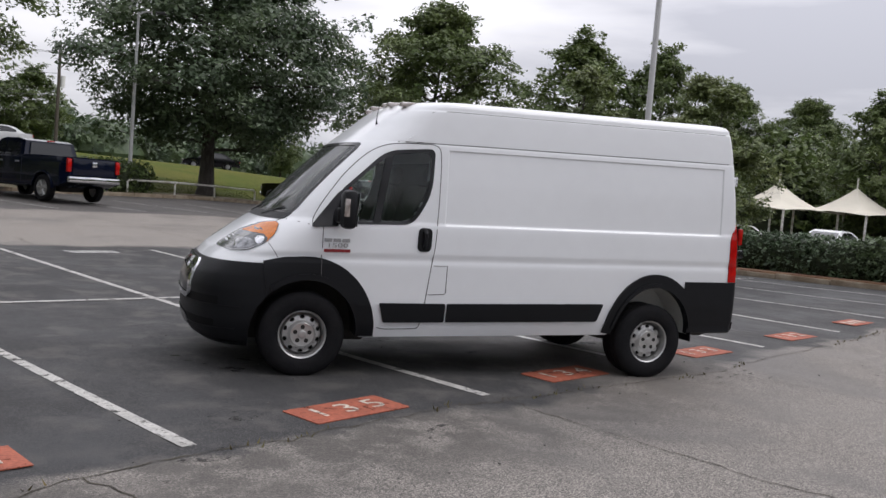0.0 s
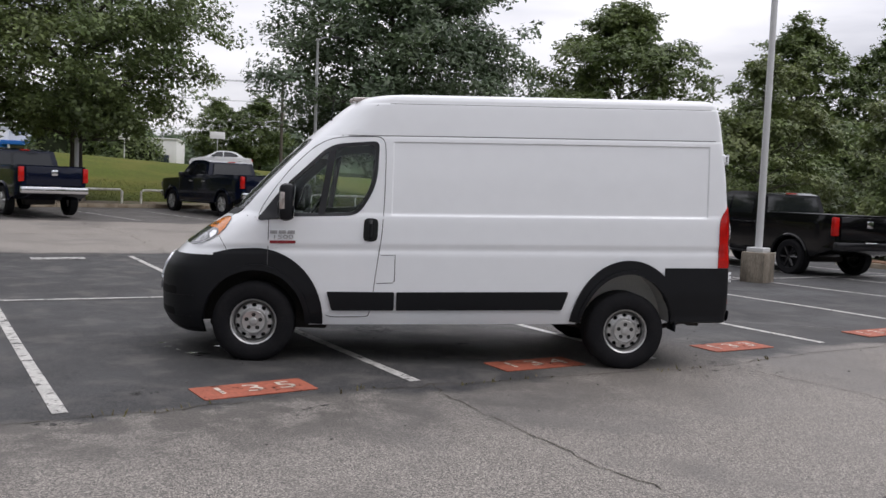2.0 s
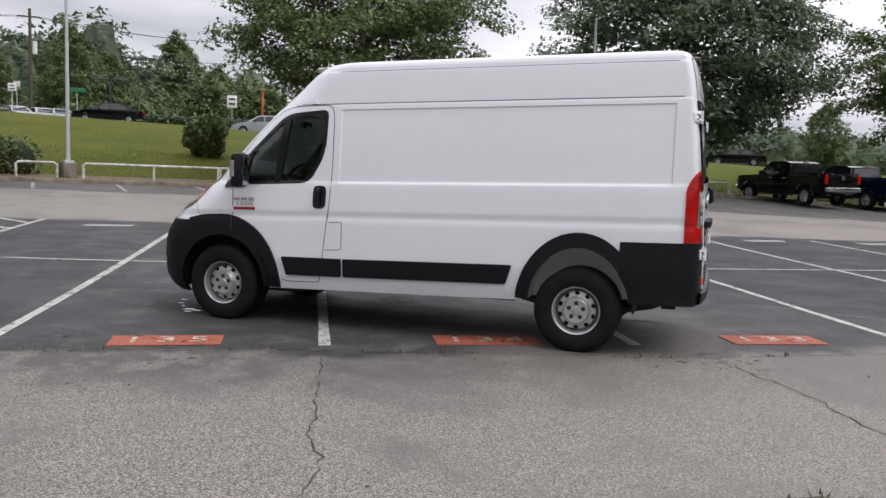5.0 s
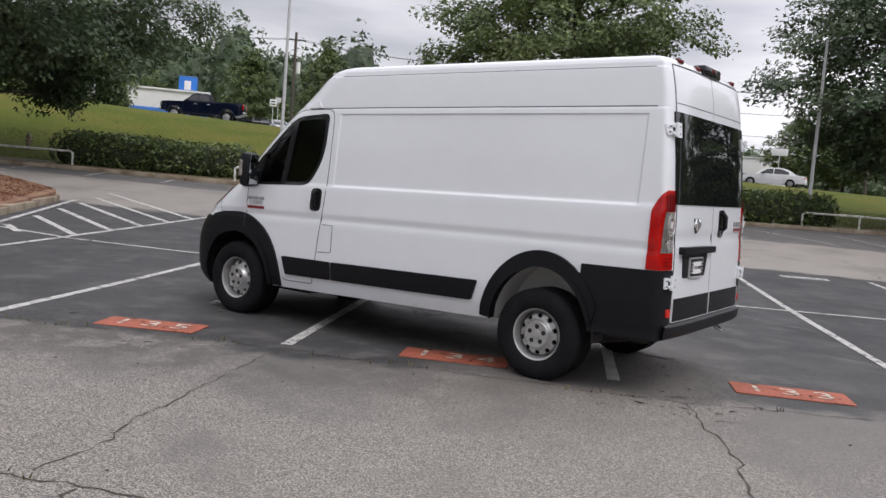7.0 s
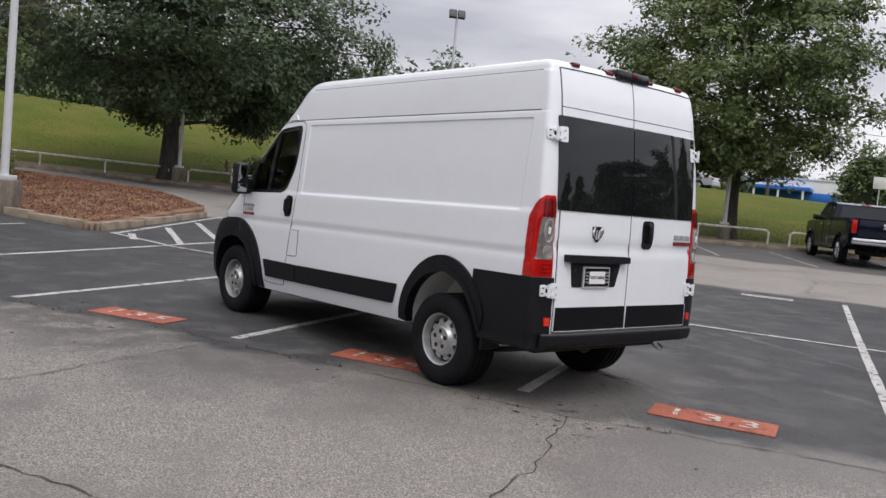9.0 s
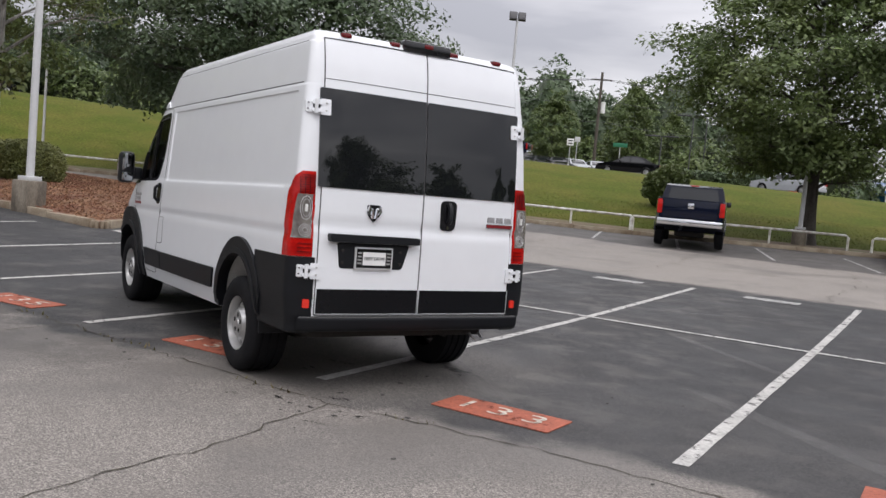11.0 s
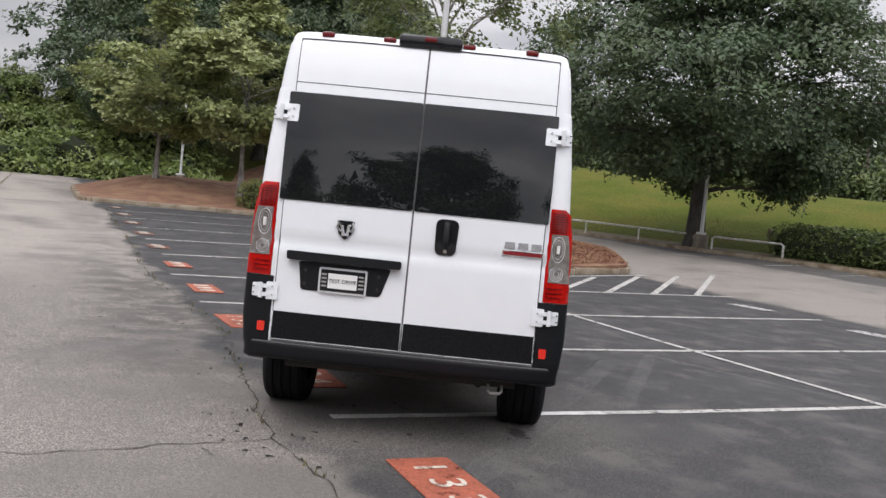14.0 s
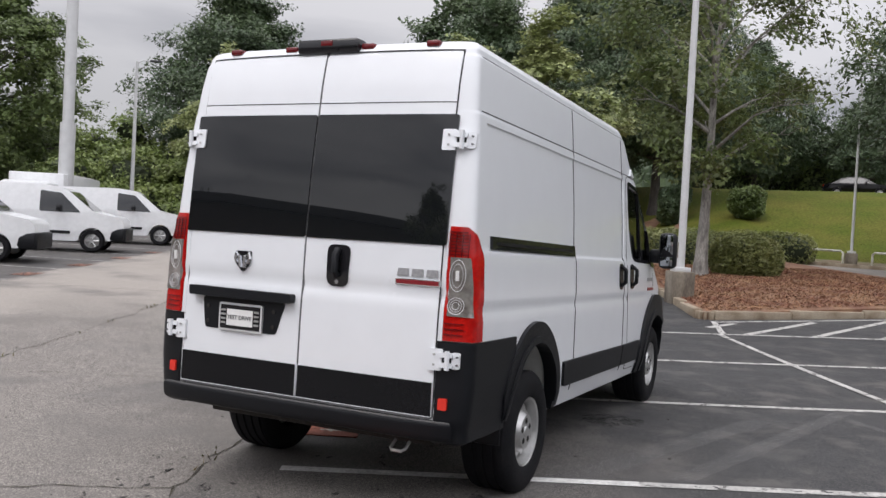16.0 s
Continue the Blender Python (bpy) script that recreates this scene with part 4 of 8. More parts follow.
for s in (-1, 1):
    # flares round the wheel arches
    outer = arc(0, HUB, 0.622, 0.675, -2, 90, 16) + [(-0.20, 1.027), (-0.37, 0.99)]
    inner_edge = arc(0, HUB, 0.462, 0.478, 136, -2, 20)
    part("wheel_arch_flare", on_side(outer + inner_edge, 0.022, 0.05, s, 0.06), TRIM, van, "black plastic wheel arch flare")
    part("flare_lip", on_side(arc(0, HUB, 0.505, 0.528, -2, 128, 20) + arc(0, HUB, 0.460, 0.476, 128, -2, 20), 0.036, 0.05, s, 0.06), TRIM, van)
    zr = HUB - RAKE * 3.454
    part("flare_lip", on_side(arc(3.454, zr, 0.478, 0.588, 166, 14, 22) + arc(3.454, zr, 0.445, 0.546, 14, 166, 20), 0.036, 0.05, s, 0.06), TRIM, van)
    outer = arc(3.454, zr, 0.545, 0.675, 172, 24, 22)
    inner_edge = arc(3.454, zr, 0.447, 0.548, 8, 172, 20)
    part("wheel_arch_flare", on_side(outer + inner_edge, 0.024, 0.05, s, 0.06), TRIM, van, "black plastic wheel arch flare")
    # rubbing strips
    part("rubbing_strip", on_side(rounded([(0.70, 0.465), (1.265, 0.465), (1.265, 0.635), (0.65, 0.64)], 0.015, 3), 0.018, 0.02, s, 0.12), TRIM, van, "black plastic rubbing strip on the door")
    part("rubbing_strip", on_side(rounded([(1.285, 0.465), (2.83, 0.468), (2.885, 0.64), (1.285, 0.635)], [0.01, 0.02, 0.02, 0.01], 3), 0.018, 0.02, s, 0.15), TRIM, van, "long black plastic rubbing strip")
    # cab window: glass, black surround and divider
    part("side_window", on_side(WINDOW, -0.012, 0.004 + 0.012, s, 0.08), CLEAR, van, "clear cab window glass")
    rim = rounded([(0.175, 1.318), (0.915, 1.335), (1.078, 1.605), (1.09, 2.02), (0.645, 1.982), (0.275, 1.63)], [0.03, 0.10, 0.16, 0.07, 0.12, 0.02], 6)
    part("window_seal", on_side(rim, 0.003, 0.03, s, 0.1, WINDOW), GLOSSBLACK, van, "black window seal")
    part("window_divider", on_side([(0.55, 1.34), (0.61, 1.34), (0.705, 1.965), (0.64, 1.95)], 0.004, 0.03, s, 0.15), GLOSSBLACK, van)
    part("mirror_corner", on_side(rounded([(0.0, 1.285), (0.24, 1.30), (0.31, 1.64), (0.24, 1.60)], [0.05, 0.01, 0.02, 0.03], 4), 0.012, 0.02, s, 0.1), GLOSSBLACK, van, "black mirror corner panel")
    # gaps round the cab door
    door = [(0.115, 1.30), (0.115, 1.02), (0.115, 0.86)]
    part("door_gap", on_side(ribbon(door, 0.006), 0.002, 0.006, s, 0.1), SEAM, van)
    top = [(0.0, 1.31), (0.10, 1.50), (0.285, 1.755), (0.47, 1.94), (0.60, 2.02), (0.74, 2.052), (1.135, 2.058), (1.150, 1.9), (1.15, 1.5), (1.135, 1.15), (1.10, 0.9), (1.075, 0.66), (1.045, 0.47), (1.04, 0.44), (1.03, 0.412), (1.0, 0.404), (0.64, 0.402)]
    part("door_gap", on_side(ribbon(rounded(top, 0.09, 4)[2:-2], 0.006), 0.002, 0.006, s, 0.1), SEAM, van)
    part("roof_joint", on_side(ribbon([(0.74, 2.064), (1.6, 2.068), (2.6, 2.068), (4.25, 2.068)], 0.006), 0.0025, 0.006, s, 0.2), GAPLIGHT, van)
    part("roof_joint", on_side(ribbon([(1.05, 2.345), (1.2, 2.362), (2.2, 2.362), (3.2, 2.362), (4.2, 2.362)], 0.005), 0.0025, 0.006, s, 0.2), GAPLIGHT, van)
    part("hood_gap", on_side(ribbon([(-0.44, 1.20), (-0.2, 1.345), (0.0, 1.31)], 0.005), 0.002, 0.006, s, 0.1), GAPLIGHT, van)
    part("bumper_gap", on_side(ribbon([(-0.33, 1.14), (-0.27, 1.05), (-0.235, 0.985)], 0.005), 0.002, 0.006, s, 0.05), GAPLIGHT, van)
    part("flare_gap", on_side(ribbon([(0.115, 1.02), (0.115, 0.94), (0.118, 0.885)], 0.005), 0.0235, 0.006, s, 0.05), GAPLIGHT, van)
    part("roof_drip_cover", on_side([(0.80, 2.07), (0.98, 2.07), (0.93, 2.13), (0.88, 2.125)], 0.012, 0.02, s, 0.05), WHITE, van)
    # handles
    x = 1.03 if s < 0 else 0.98
    handle_plate = rounded([(x - 0.065, 1.10), (x + 0.065, 1.10), (x + 0.07, 1.31), (x - 0.06, 1.315)], 0.05, 5)
    hp = part("door_handle", on_side(handle_plate, 0.006, 0.02, s, 0.05), GLOSSBLACK, van, "black door handle")
    part("grip", raked(tube([(x, s * 1.012, 1.13), (x, s * 1.045, 1.16), (x, s * 1.045, 1.26), (x, s * 1.012, 1.29)], 0.017, 8)), TRIM, hp)
    # body side mouldings on the tail lamps
    lamp = wrap(list(np.linspace(0.872, 1.455, 18)), 0.012, 0.03, lamp_range, 24)
    if s > 0:
        bmesh.ops.scale(lamp, vec=(1, -1, 1), verts=lamp.verts)
        bmesh.ops.reverse_faces(lamp, faces=lamp.faces)
    tl = part("tail_lamp", lamp, REDLENS, van, "red tail lamp with clear middle")
    clear = wrap([0.998, 1.003, 1.06, 1.15, 1.24, 1.292, 1.298], 0.019, 0.0, clear_range, 24)
    if s > 0:
        bmesh.ops.scale(clear, vec=(1, -1, 1), verts=clear.verts)
        bmesh.ops.reverse_faces(clear, faces=clear.faces)
    part("clear_lens", clear, CLEARLENS, tl, "clear ribbed lens")

    def loop(z, ry, rz, r, mat, nm):
        pts = [(s * 0.922 + ry * math.cos(a * math.tau / 24), z + rz * math.sin(a * math.tau / 24)) for a in range(25)]
        part(nm, raked(tube([(rear(y, zz) + 0.021, y, zz) for y, zz in pts], r, 6, cap=False)), mat, tl)

    for k, (ry, rz) in enumerate(((0.041, 0.080), (0.028, 0.060))):
        loop(1.205, ry, rz, 0.0018, (FRAMEBRIGHT, BADGEGREY, FRAMEBRIGHT)[k], "reflector_rim")
    for k, ry in enumerate((0.042, 0.030, 0.018)):
        loop(1.052, ry, ry, 0.0016, (FRAMEBRIGHT, BADGEGREY, FRAMEBRIGHT, BADGEGREY)[k], "bulb_ring")
    part("bulb", raked(tube([(rear(s * 0.922, 1.18) + 0.018, s * 0.922, 1.18), (rear(s * 0.922, 1.23) + 0.024, s * 0.922, 1.23)], 0.010, 8)), PAPER, tl)
    for q in range(8):
        z = 1.312 + q * 0.0165
        part("lamp_rib", on_tail(ribbon([(s * 0.868, z), (s * (0.966 - 0.004 * max(0, q - 4)), z)], 0.0045), 0.017, 0.004, 0.05), DARKRED, tl)
    for q in range(4):
        y = 0.868 + q * 0.032
        part("lamp_divider", on_tail(ribbon([(s * y, 1.30), (s * y, 1.42)], 0.003), 0.0165, 0.004, 0.05), DARKRED, tl)
    for q in range(3):
        z = 0.905 + q * 0.028
        part("lamp_rib", on_tail(ribbon([(s * 0.868, z), (s * 0.966, z)], 0.004), 0.017, 0.004, 0.05), DARKRED, tl)
    # hinges
    for z, y in ((1.90, 0.882), (0.775, 0.900)):
        leaf = lambda y0, y1, z0, z1: rounded([(s * (y + y0), z + z0), (s * (y + y1), z + z0), (s * (y + y1), z + z1), (s * (y + y0), z + z1)], 0.010, 3)
        h = part("door_hinge", on_tail(leaf(-0.105, -0.03, -0.055, 0.055), 0.024, 0.02, 0.05), WHITE, van, "white painted door hinge with dark bolts")
        part("body_leaf", on_tail(leaf(0.02, 0.062, -0.042, 0.042), 0.018, 0.02, 0.03), WHITE, h)
        for q in (-1, 1):
            part("hinge_arm", on_tail(leaf(-0.045, 0.03, q * 0.026 - 0.012, q * 0.026 + 0.012), 0.034, 0.03, 0.04), WHITE, h)
            part("bolt", raked(tube([(rear(s * (y - 0.07), z) + 0.02, s * (y - 0.07), z + q * 0.026), (rear(s * (y - 0.07), z) + 0.032, s * (y - 0.07), z + q * 0.026)], 0.006, 8)), HEADLINER, h)
            part("bolt", raked(tube([(rear(s * (y + 0.052), z) + 0.022, s * (y + 0.052), z + q * 0.02), (rear(s * (y + 0.052), z) + 0.036, s * (y + 0.052), z + q * 0.02)], 0.005, 8)), GAPLIGHT, h)
        part("hinge_pin", raked(tube([(rear(s * y, z) + 0.036, s * (y + 0.004), z - 0.048), (rear(s * y, z) + 0.036, s * (y + 0.004), z + 0.048)], 0.013, 10)), WHITE, h)
        part("hinge_gap", on_tail(leaf(-0.03, 0.022, -0.014, 0.014), 0.014, 0.01, 0.05), SEAM, h)
    part("reflector", on_tail(rounded([(s * 0.862, 0.520), (s * 0.908, 0.520), (s * 0.908, 0.580), (s * 0.862, 0.580)], 0.008, 2), 0.022, 0.01, 0.05), REFLEX, van, "orange-red reflector")

# fuel flap on the driver's side; sliding door rail and gaps on the other
for pts in ([(1.135, 0.975), (1.262, 0.975), (1.262, 0.735), (1.245, 0.72), (1.10, 0.715)],):
    part("fuel_flap_gap", on_side(ribbon(pts, 0.006), 0.002, 0.006, -1, 0.1), SEAM, van)
part("sliding_door_rail", on_side([(2.66, 1.345), (4.16, 1.352), (4.16, 1.42), (2.66, 1.415)], 0.016, 0.02, 1, 0.2), GLOSSBLACK, van, "dark sliding door rail")
part("rail_cover", on_side([(2.72, 1.37), (4.1, 1.375), (4.1, 1.392), (2.72, 1.388)], 0.021, 0.004, 1, 0.2), TRIM, van)
part("sliding_door_gap", on_side(ribbon([(2.62, 2.35), (2.63, 2.0), (2.64, 1.42), (2.64, 1.0), (2.63, 0.42)], 0.007), 0.0035, 0.006, 1, 0.03), SEAM, van)
part("sliding_door_gap", on_side(ribbon([(1.25, 2.34), (1.26, 1.4), (1.24, 0.42)], 0.007), 0.0035, 0.006, 1, 0.03), SEAM, van)
hp = part("door_handle", on_side(rounded([(1.30, 1.10), (1.42, 1.10), (1.42, 1.31), (1.30, 1.315)], 0.05, 5), 0.006, 0.02, 1, 0.05), GLOSSBLACK, van, "black sliding door handle")
part("grip", raked(tube([(1.36, 1.006, 1.13), (1.36, 1.042, 1.16), (1.36, 1.042, 1.26), (1.36, 1.006, 1.29)], 0.017, 8)), TRIM, hp)

# rear doors, each with its tinted window
for s in (-1, 1):
    a, b = (-0.815, -0.006) if s < 0 else (0.006, 0.825)
    pts = [(a, 0.475), (b, 0.475), (b, 2.375), (a, 2.375)]
    door = part("rear_door", on_tail(rounded(pts, 0.015, 3), 0.008, 0.02, 0.03), WHITE, van, "white rear cargo door")
    if s < 0:
        pts = [(a - 0.03, 1.355), (b, 1.355), (b, 2.035), (a - 0.035, 2.035)]
    else:
        pts = [(a, 1.355), (b + 0.02, 1.355), (b + 0.025, 2.035), (a, 2.035)]
    part("rear_window", on_tail(rounded(pts, 0.012, 3), 0.0145, 0.006, 0.09), TINT, door, "dark tinted rear window")
    part("door_crease", on_tail(ribbon([(a, 2.10), (b, 2.10)], 0.005), 0.0095, 0.002, 0.1), SEAM, door)
    part("lower_cladding", on_tail([(a, 0.475), (b, 0.475), (b, 0.652), (a, 0.652)], 0.016, 0.006, 0.1), CLAD, door, "smooth black lower door cladding")
    part("door_lip", on_tail(ribbon([(a, 0.655), (a, 0.478), (b, 0.478), (b, 0.655)], 0.003), 0.0185, 0.006, 0.1), WHITE, door)
    part("door_gap", on_tail(ribbon([(a * 1.003, 0.47), (a * 1.003, 2.38)] if s < 0 else [(b * 1.003, 0.47), (b * 1.003, 2.38)], 0.007), 0.003, 0.004, 0.1), SEAM, van)
    if s > 0:
        hp = part("door_handle", on_tail(rounded([(0.155, 1.10), (0.285, 1.10), (0.295, 1.325), (0.15, 1.325)], 0.045, 5), 0.016, 0.01, 0.05), GLOSSBLACK, door, "black rear door handle")
        part("grip", raked(tube([(rear(0.22, 1.15) + 0.02, 0.22, 1.16), (rear(0.22, 1.2) + 0.045, 0.22, 1.18), (rear(0.22, 1.25) + 0.045, 0.22, 1.27), (rear(0.22, 1.3) + 0.02, 0.22, 1.30)], 0.02, 8)), TRIM, hp)
        part("lock", raked(tube([(rear(0.22, 1.12) + 0.012, 0.22, 1.125), (rear(0.22, 1.12) + 0.022, 0.22, 1.125)], 0.012, 12)), CHROME, hp)
        # a plain lettered badge, drawn as blocks, over a dark red plate
        for q in range(3):
            part("badge_block", on_tail([(0.585 + q * 0.083, 1.185), (0.652 + q * 0.083, 1.185), (0.648 + q * 0.083, 1.225), (0.589 + q * 0.083, 1.225)], 0.016, 0.004, 0.1), BADGEGREY, door, "chrome badge")
        bp = part("badge_plate", on_tail([(0.575, 1.14), (0.83, 1.14), (0.83, 1.172), (0.575, 1.172)], 0.015, 0.004, 0.1), CHROME, door, "chrome framed dark red badge")
        part("badge_field", on_tail([(0.582, 1.145), (0.823, 1.145), (0.823, 1.167), (0.582, 1.167)], 0.018, 0.002, 0.1), BADGERED, bp)
    else:
        em = part("emblem", on_tail(rounded([(-0.466, 1.255), (-0.354, 1.255), (-0.362, 1.18), (-0.41, 1.132), (-0.458, 1.18)], 0.015, 3), 0.017, 0.006, 0.05), GLOSSBLACK, door, "dark shield emblem with chrome figure")
        for q in (-1, 1):
            part("chrome_curl", raked(tube([(rear(-0.41, 1.25) + 0.022, -0.41 + q * 0.012, 1.16), (rear(-0.41, 1.25) + 0.024, -0.41 + q * 0.02, 1.225), (rear(-0.41, 1.25) + 0.024, -0.41 + q * 0.042, 1.242), (rear(-0.41, 1.25) + 0.022, -0.41 + q * 0.05, 1.212), (rear(-0.41, 1.25) + 0.020, -0.41 + q * 0.036, 1.185)], 0.0125, 6)), CHROME, em)
        bar = part("handle_bar", on_tail(rounded([(-0.75, 0.985), (-0.04, 0.985), (-0.04, 1.035), (-0.755, 1.04)], 0.012, 3), 0.06, 0.03, 0.09), TRIM, door, "black grab bar above the plate")
        rc = part("plate_recess", on_tail(rounded([(-0.655, 0.80), (-0.155, 0.80), (-0.10, 0.98), (-0.68, 0.98)], 0.02, 3), 0.012, 0.01, 0.09), TRIM, door, "black plate holder")
        pf = part("plate_frame", on_tail(rounded([(-0.545, 0.797), (-0.243, 0.797), (-0.243, 0.955), (-0.545, 0.955)], 0.012, 3), 0.026, 0.012, 0.1), FRAMEBRIGHT, rc, "bright plate frame")
        part("plate", on_tail([(-0.532, 0.809), (-0.256, 0.809), (-0.256, 0.943), (-0.532, 0.943)], 0.029, 0.004, 0.1), GLOSSBLACK, pf)
        pc = part("plate_card", on_tail([(-0.485, 0.828), (-0.303, 0.828), (-0.303, 0.920), (-0.485, 0.920)], 0.032, 0.003, 0.1), PAPER, pf, "white card lettered TEST DRIVE")
        tx = lettering("TEST DRIVE", 0.0335, 0.0008)
        bmesh.ops.transform(tx, matrix=Matrix.Translation((rear(-0.394, 0.87) + 0.034, -0.394, 0.874)) @ Matrix(((0, 0, 1, 0), (1, 0, 0, 0), (0, 1, 0, 0), (0, 0, 0, 1))), verts=tx.verts)
        part("lettering", raked(tx), INK, pc, smooth=0)
        for yy in (-0.635, -0.175):
            for zz in (0.84, 0.925):
                part("bolt", raked(tube([(rear(yy, zz) + 0.01, yy, zz), (rear(yy, zz) + 0.018, yy, zz)], 0.011, 10)), CASTIRON, rc)
        for q in range(4):
            for yy in (-0.510, -0.278):
                part("frame_print", on_tail([(yy - 0.016, 0.835 + q * 0.024), (yy + 0.016, 0.835 + q * 0.024), (yy + 0.016, 0.846 + q * 0.024), (yy - 0.016, 0.846 + q * 0.024)], 0.0315, 0.002, 0.1), STEEL, pf)
part("middle_gap", on_tail(ribbon([(0, 0.47), (0, 2.39)], 0.011), 0.006, 0.004, 0.1), GAPLIGHT, van)
part("lower_gap", on_tail(ribbon([(-0.81, 0.470), (-0.4, 0.470), (0, 0.470), (0.4, 0.470), (0.82, 0.470)], 0.008), 0.019, 0.004, 0.1), GAPLIGHT, van)
part("top_gap", on_tail(ribbon([(-0.82, 2.383), (-0.4, 2.389), (0, 2.391), (0.4, 2.389), (0.83, 2.383)], 0.008), 0.004, 0.004, 0.1), SEAM, van)
# step bumper
def step_range(z, full):
    k = min(k for k in range(len(full) // 2) if full[k].x > 4.2 and abs(full[k].y) < 0.905)
    return k, len(full) - k


STEP_Z, STEP_OUT = [0.352, 0.355, 0.361, 0.37, 0.385, 0.405, 0.425, 0.440, 0.448, 0.452], [0.016, 0.030, 0.040, 0.047, 0.052, 0.054, 0.054, 0.051, 0.046, 0.038]
stepb = wrap(STEP_Z, lambda z: float(np.interp(z, STEP_Z, STEP_OUT)), 0.02, step_range, 40, 0.42)
part("rear_step_bumper", stepb, TRIM, van, "black plastic rear step bumper")
part("step_tread", wrap([0.4525, 0.456], 0.036, -0.004, step_range, 40), TREAD, van, "ribbed black step tread")
for q in range(4):
    part("tread_rib", wrap([0.456, 0.459], 0.034 - 0.008 * q, -0.030 + 0.008 * q, step_range, 40), TREAD, van)
# marker lamps and the high lamp with its camera
for y in (-0.655, -0.262, 0.245, 0.645):
    x = at_z(XR, 2.425)
    part("marker_lamp", raked(box(x - 0.006, y, 2.424, 0.05, 0.082, 0.036, 0.012)), DARKRED, van, "small dim red marker lamp")
hl = part("high_brake_lamp", raked(box(4.275, 0.0, 2.428, 0.11, 0.40, 0.085, 0.02)), GLOSSBLACK, van, "black high brake lamp housing with camera")
part("brake_lens", raked(box(4.329, 0.0, 2.442, 0.012, 0.075, 0.03, 0.004)), DARKRED, hl)
part("camera_lens", raked(tube([(4.31, 0.07, 2.408), (4.335, 0.07, 2.406)], 0.011, 10)), GLOSSBLACK, hl)

# windscreen, lamps, wipers
part("windscreen", on_nose(SHIELD, -0.006, 0.014, 0.07), WET, van, "clear raked windscreen with raindrops")
part("windscreen_seal", on_nose(ribbon(SHIELD + SHIELD[:1], 0.03), 0.002, 0.02, 0.08), GLOSSBLACK, van)
part("cowl", on_nose([(-0.78, 1.335), (0.78, 1.335), (0.80, 1.392), (-0.80, 1.392)], 0.006, 0.02, 0.08), TRIM, van, "black wiper cowl")
for y in (-0.35, 0.35):
    part("wiper", raked(tube([(nose(y, 1.36) - 0.015, y, 1.36), (nose(y - 0.3, 1.44) - 0.012, y - 0.3, 1.44)], 0.008, 6)), GLOSSBLACK, van)
for s in (-1, 1):
    lampo = rounded([(-0.715, 1.068), (-0.60, 1.056), (-0.49, 1.072), (-0.37, 1.128), (-0.275, 1.21), (-0.232, 1.30), (-0.255, 1.318), (-0.34, 1.303), (-0.48, 1.235), (-0.60, 1.155)], 0.03, 3)
    hl = part("headlamp", on_side(lampo, 0.012, 0.02, s, 0.03), LAMPWELL, van, "clear headlamp with dark well and amber corner")
    part("amber_corner", on_side([(-0.50, 1.215), (-0.36, 1.205), (-0.335, 1.175), (-0.345, 1.145), (-0.28, 1.215), (-0.240, 1.30), (-0.26, 1.312), (-0.34, 1.297), (-0.47, 1.232)], 0.0165, 0.006, s, 0.03), AMBER, hl, "amber turn lens")
    part("reflector", on_side(rounded([(-0.60, 1.073), (-0.50, 1.083), (-0.43, 1.12), (-0.455, 1.165), (-0.56, 1.155)], 0.03, 4), 0.0150, 0.004, s, 0.03), HEADLENS, hl, "bright lamp reflector")
    part("reflector", on_side(rounded([(-0.42, 1.118), (-0.37, 1.145), (-0.355, 1.185), (-0.40, 1.19), (-0.435, 1.165)], 0.02, 3), 0.0150, 0.004, s, 0.03), CHROME, hl, "small bright reflector")
    part("lamp_edge", on_side(ribbon([(-0.70, 1.072), (-0.60, 1.062), (-0.49, 1.078), (-0.375, 1.133)], 0.010), 0.0152, 0.004, s, 0.03), HEADLENS, hl)
    # door mirror
    mr = part("door_mirror", raked(box(0.285, s * 1.165, 1.455, 0.13, 0.16, 0.33, 0.045)), TRIM, van, "black door mirror")
    part("mirror_arm", raked(box(0.245, s * 1.06, 1.40, 0.10, 0.14, 0.13, 0.03)), TRIM, mr)
    for nm, z, hz in (("mirror_glass", 1.51, 0.18), ("wide_mirror_glass", 1.355, 0.085)):
        g = box(0, 0, 0, 0.006, 0.110, hz, 0.002)
        bmesh.ops.transform(g, matrix=pose(0.3515, s * 1.165, z + 0.01, 0, 5, -s * 3), verts=g.verts)
        part(nm, g, MIRROR, mr, "mirror glass")
    part("turn_repeater", raked(box(0.252, s * 1.243, 1.47, 0.045, 0.012, 0.15, 0.004)), CLEARLENS, mr, "clear turn repeater")
for q in range(3):
    part("badge_block", on_side([(0.13 + q * 0.078, 1.165), (0.195 + q * 0.078, 1.165), (0.195 + q * 0.078, 1.195), (0.13 + q * 0.078, 1.195)], 0.006, 0.004, -1, 0.1), BADGEGREY, van, "chrome badge")
    part("badge_block", on_side([(0.355 - q * 0.078 - 0.065, 1.165), (0.355 - q * 0.078, 1.165), (0.355 - q * 0.078, 1.195), (0.355 - q * 0.078 - 0.065, 1.195)], 0.006, 0.004, 1, 0.1), BADGEGREY, van, "chrome badge")
tx = lettering("1500", 0.052, 0.002)
bmesh.ops.transform(tx, matrix=Matrix.Translation((0.245, -side(0.245, 1.135) - 0.005, 1.135)) @ Matrix(((1.85, 0, 0, 0), (0, 0, -1, 0), (0, 1, 0, 0), (0, 0, 0, 1))), verts=tx.verts)
part("badge_numeral", raked(tx), BADGEGREY, van, "chrome numerals", smooth=0)
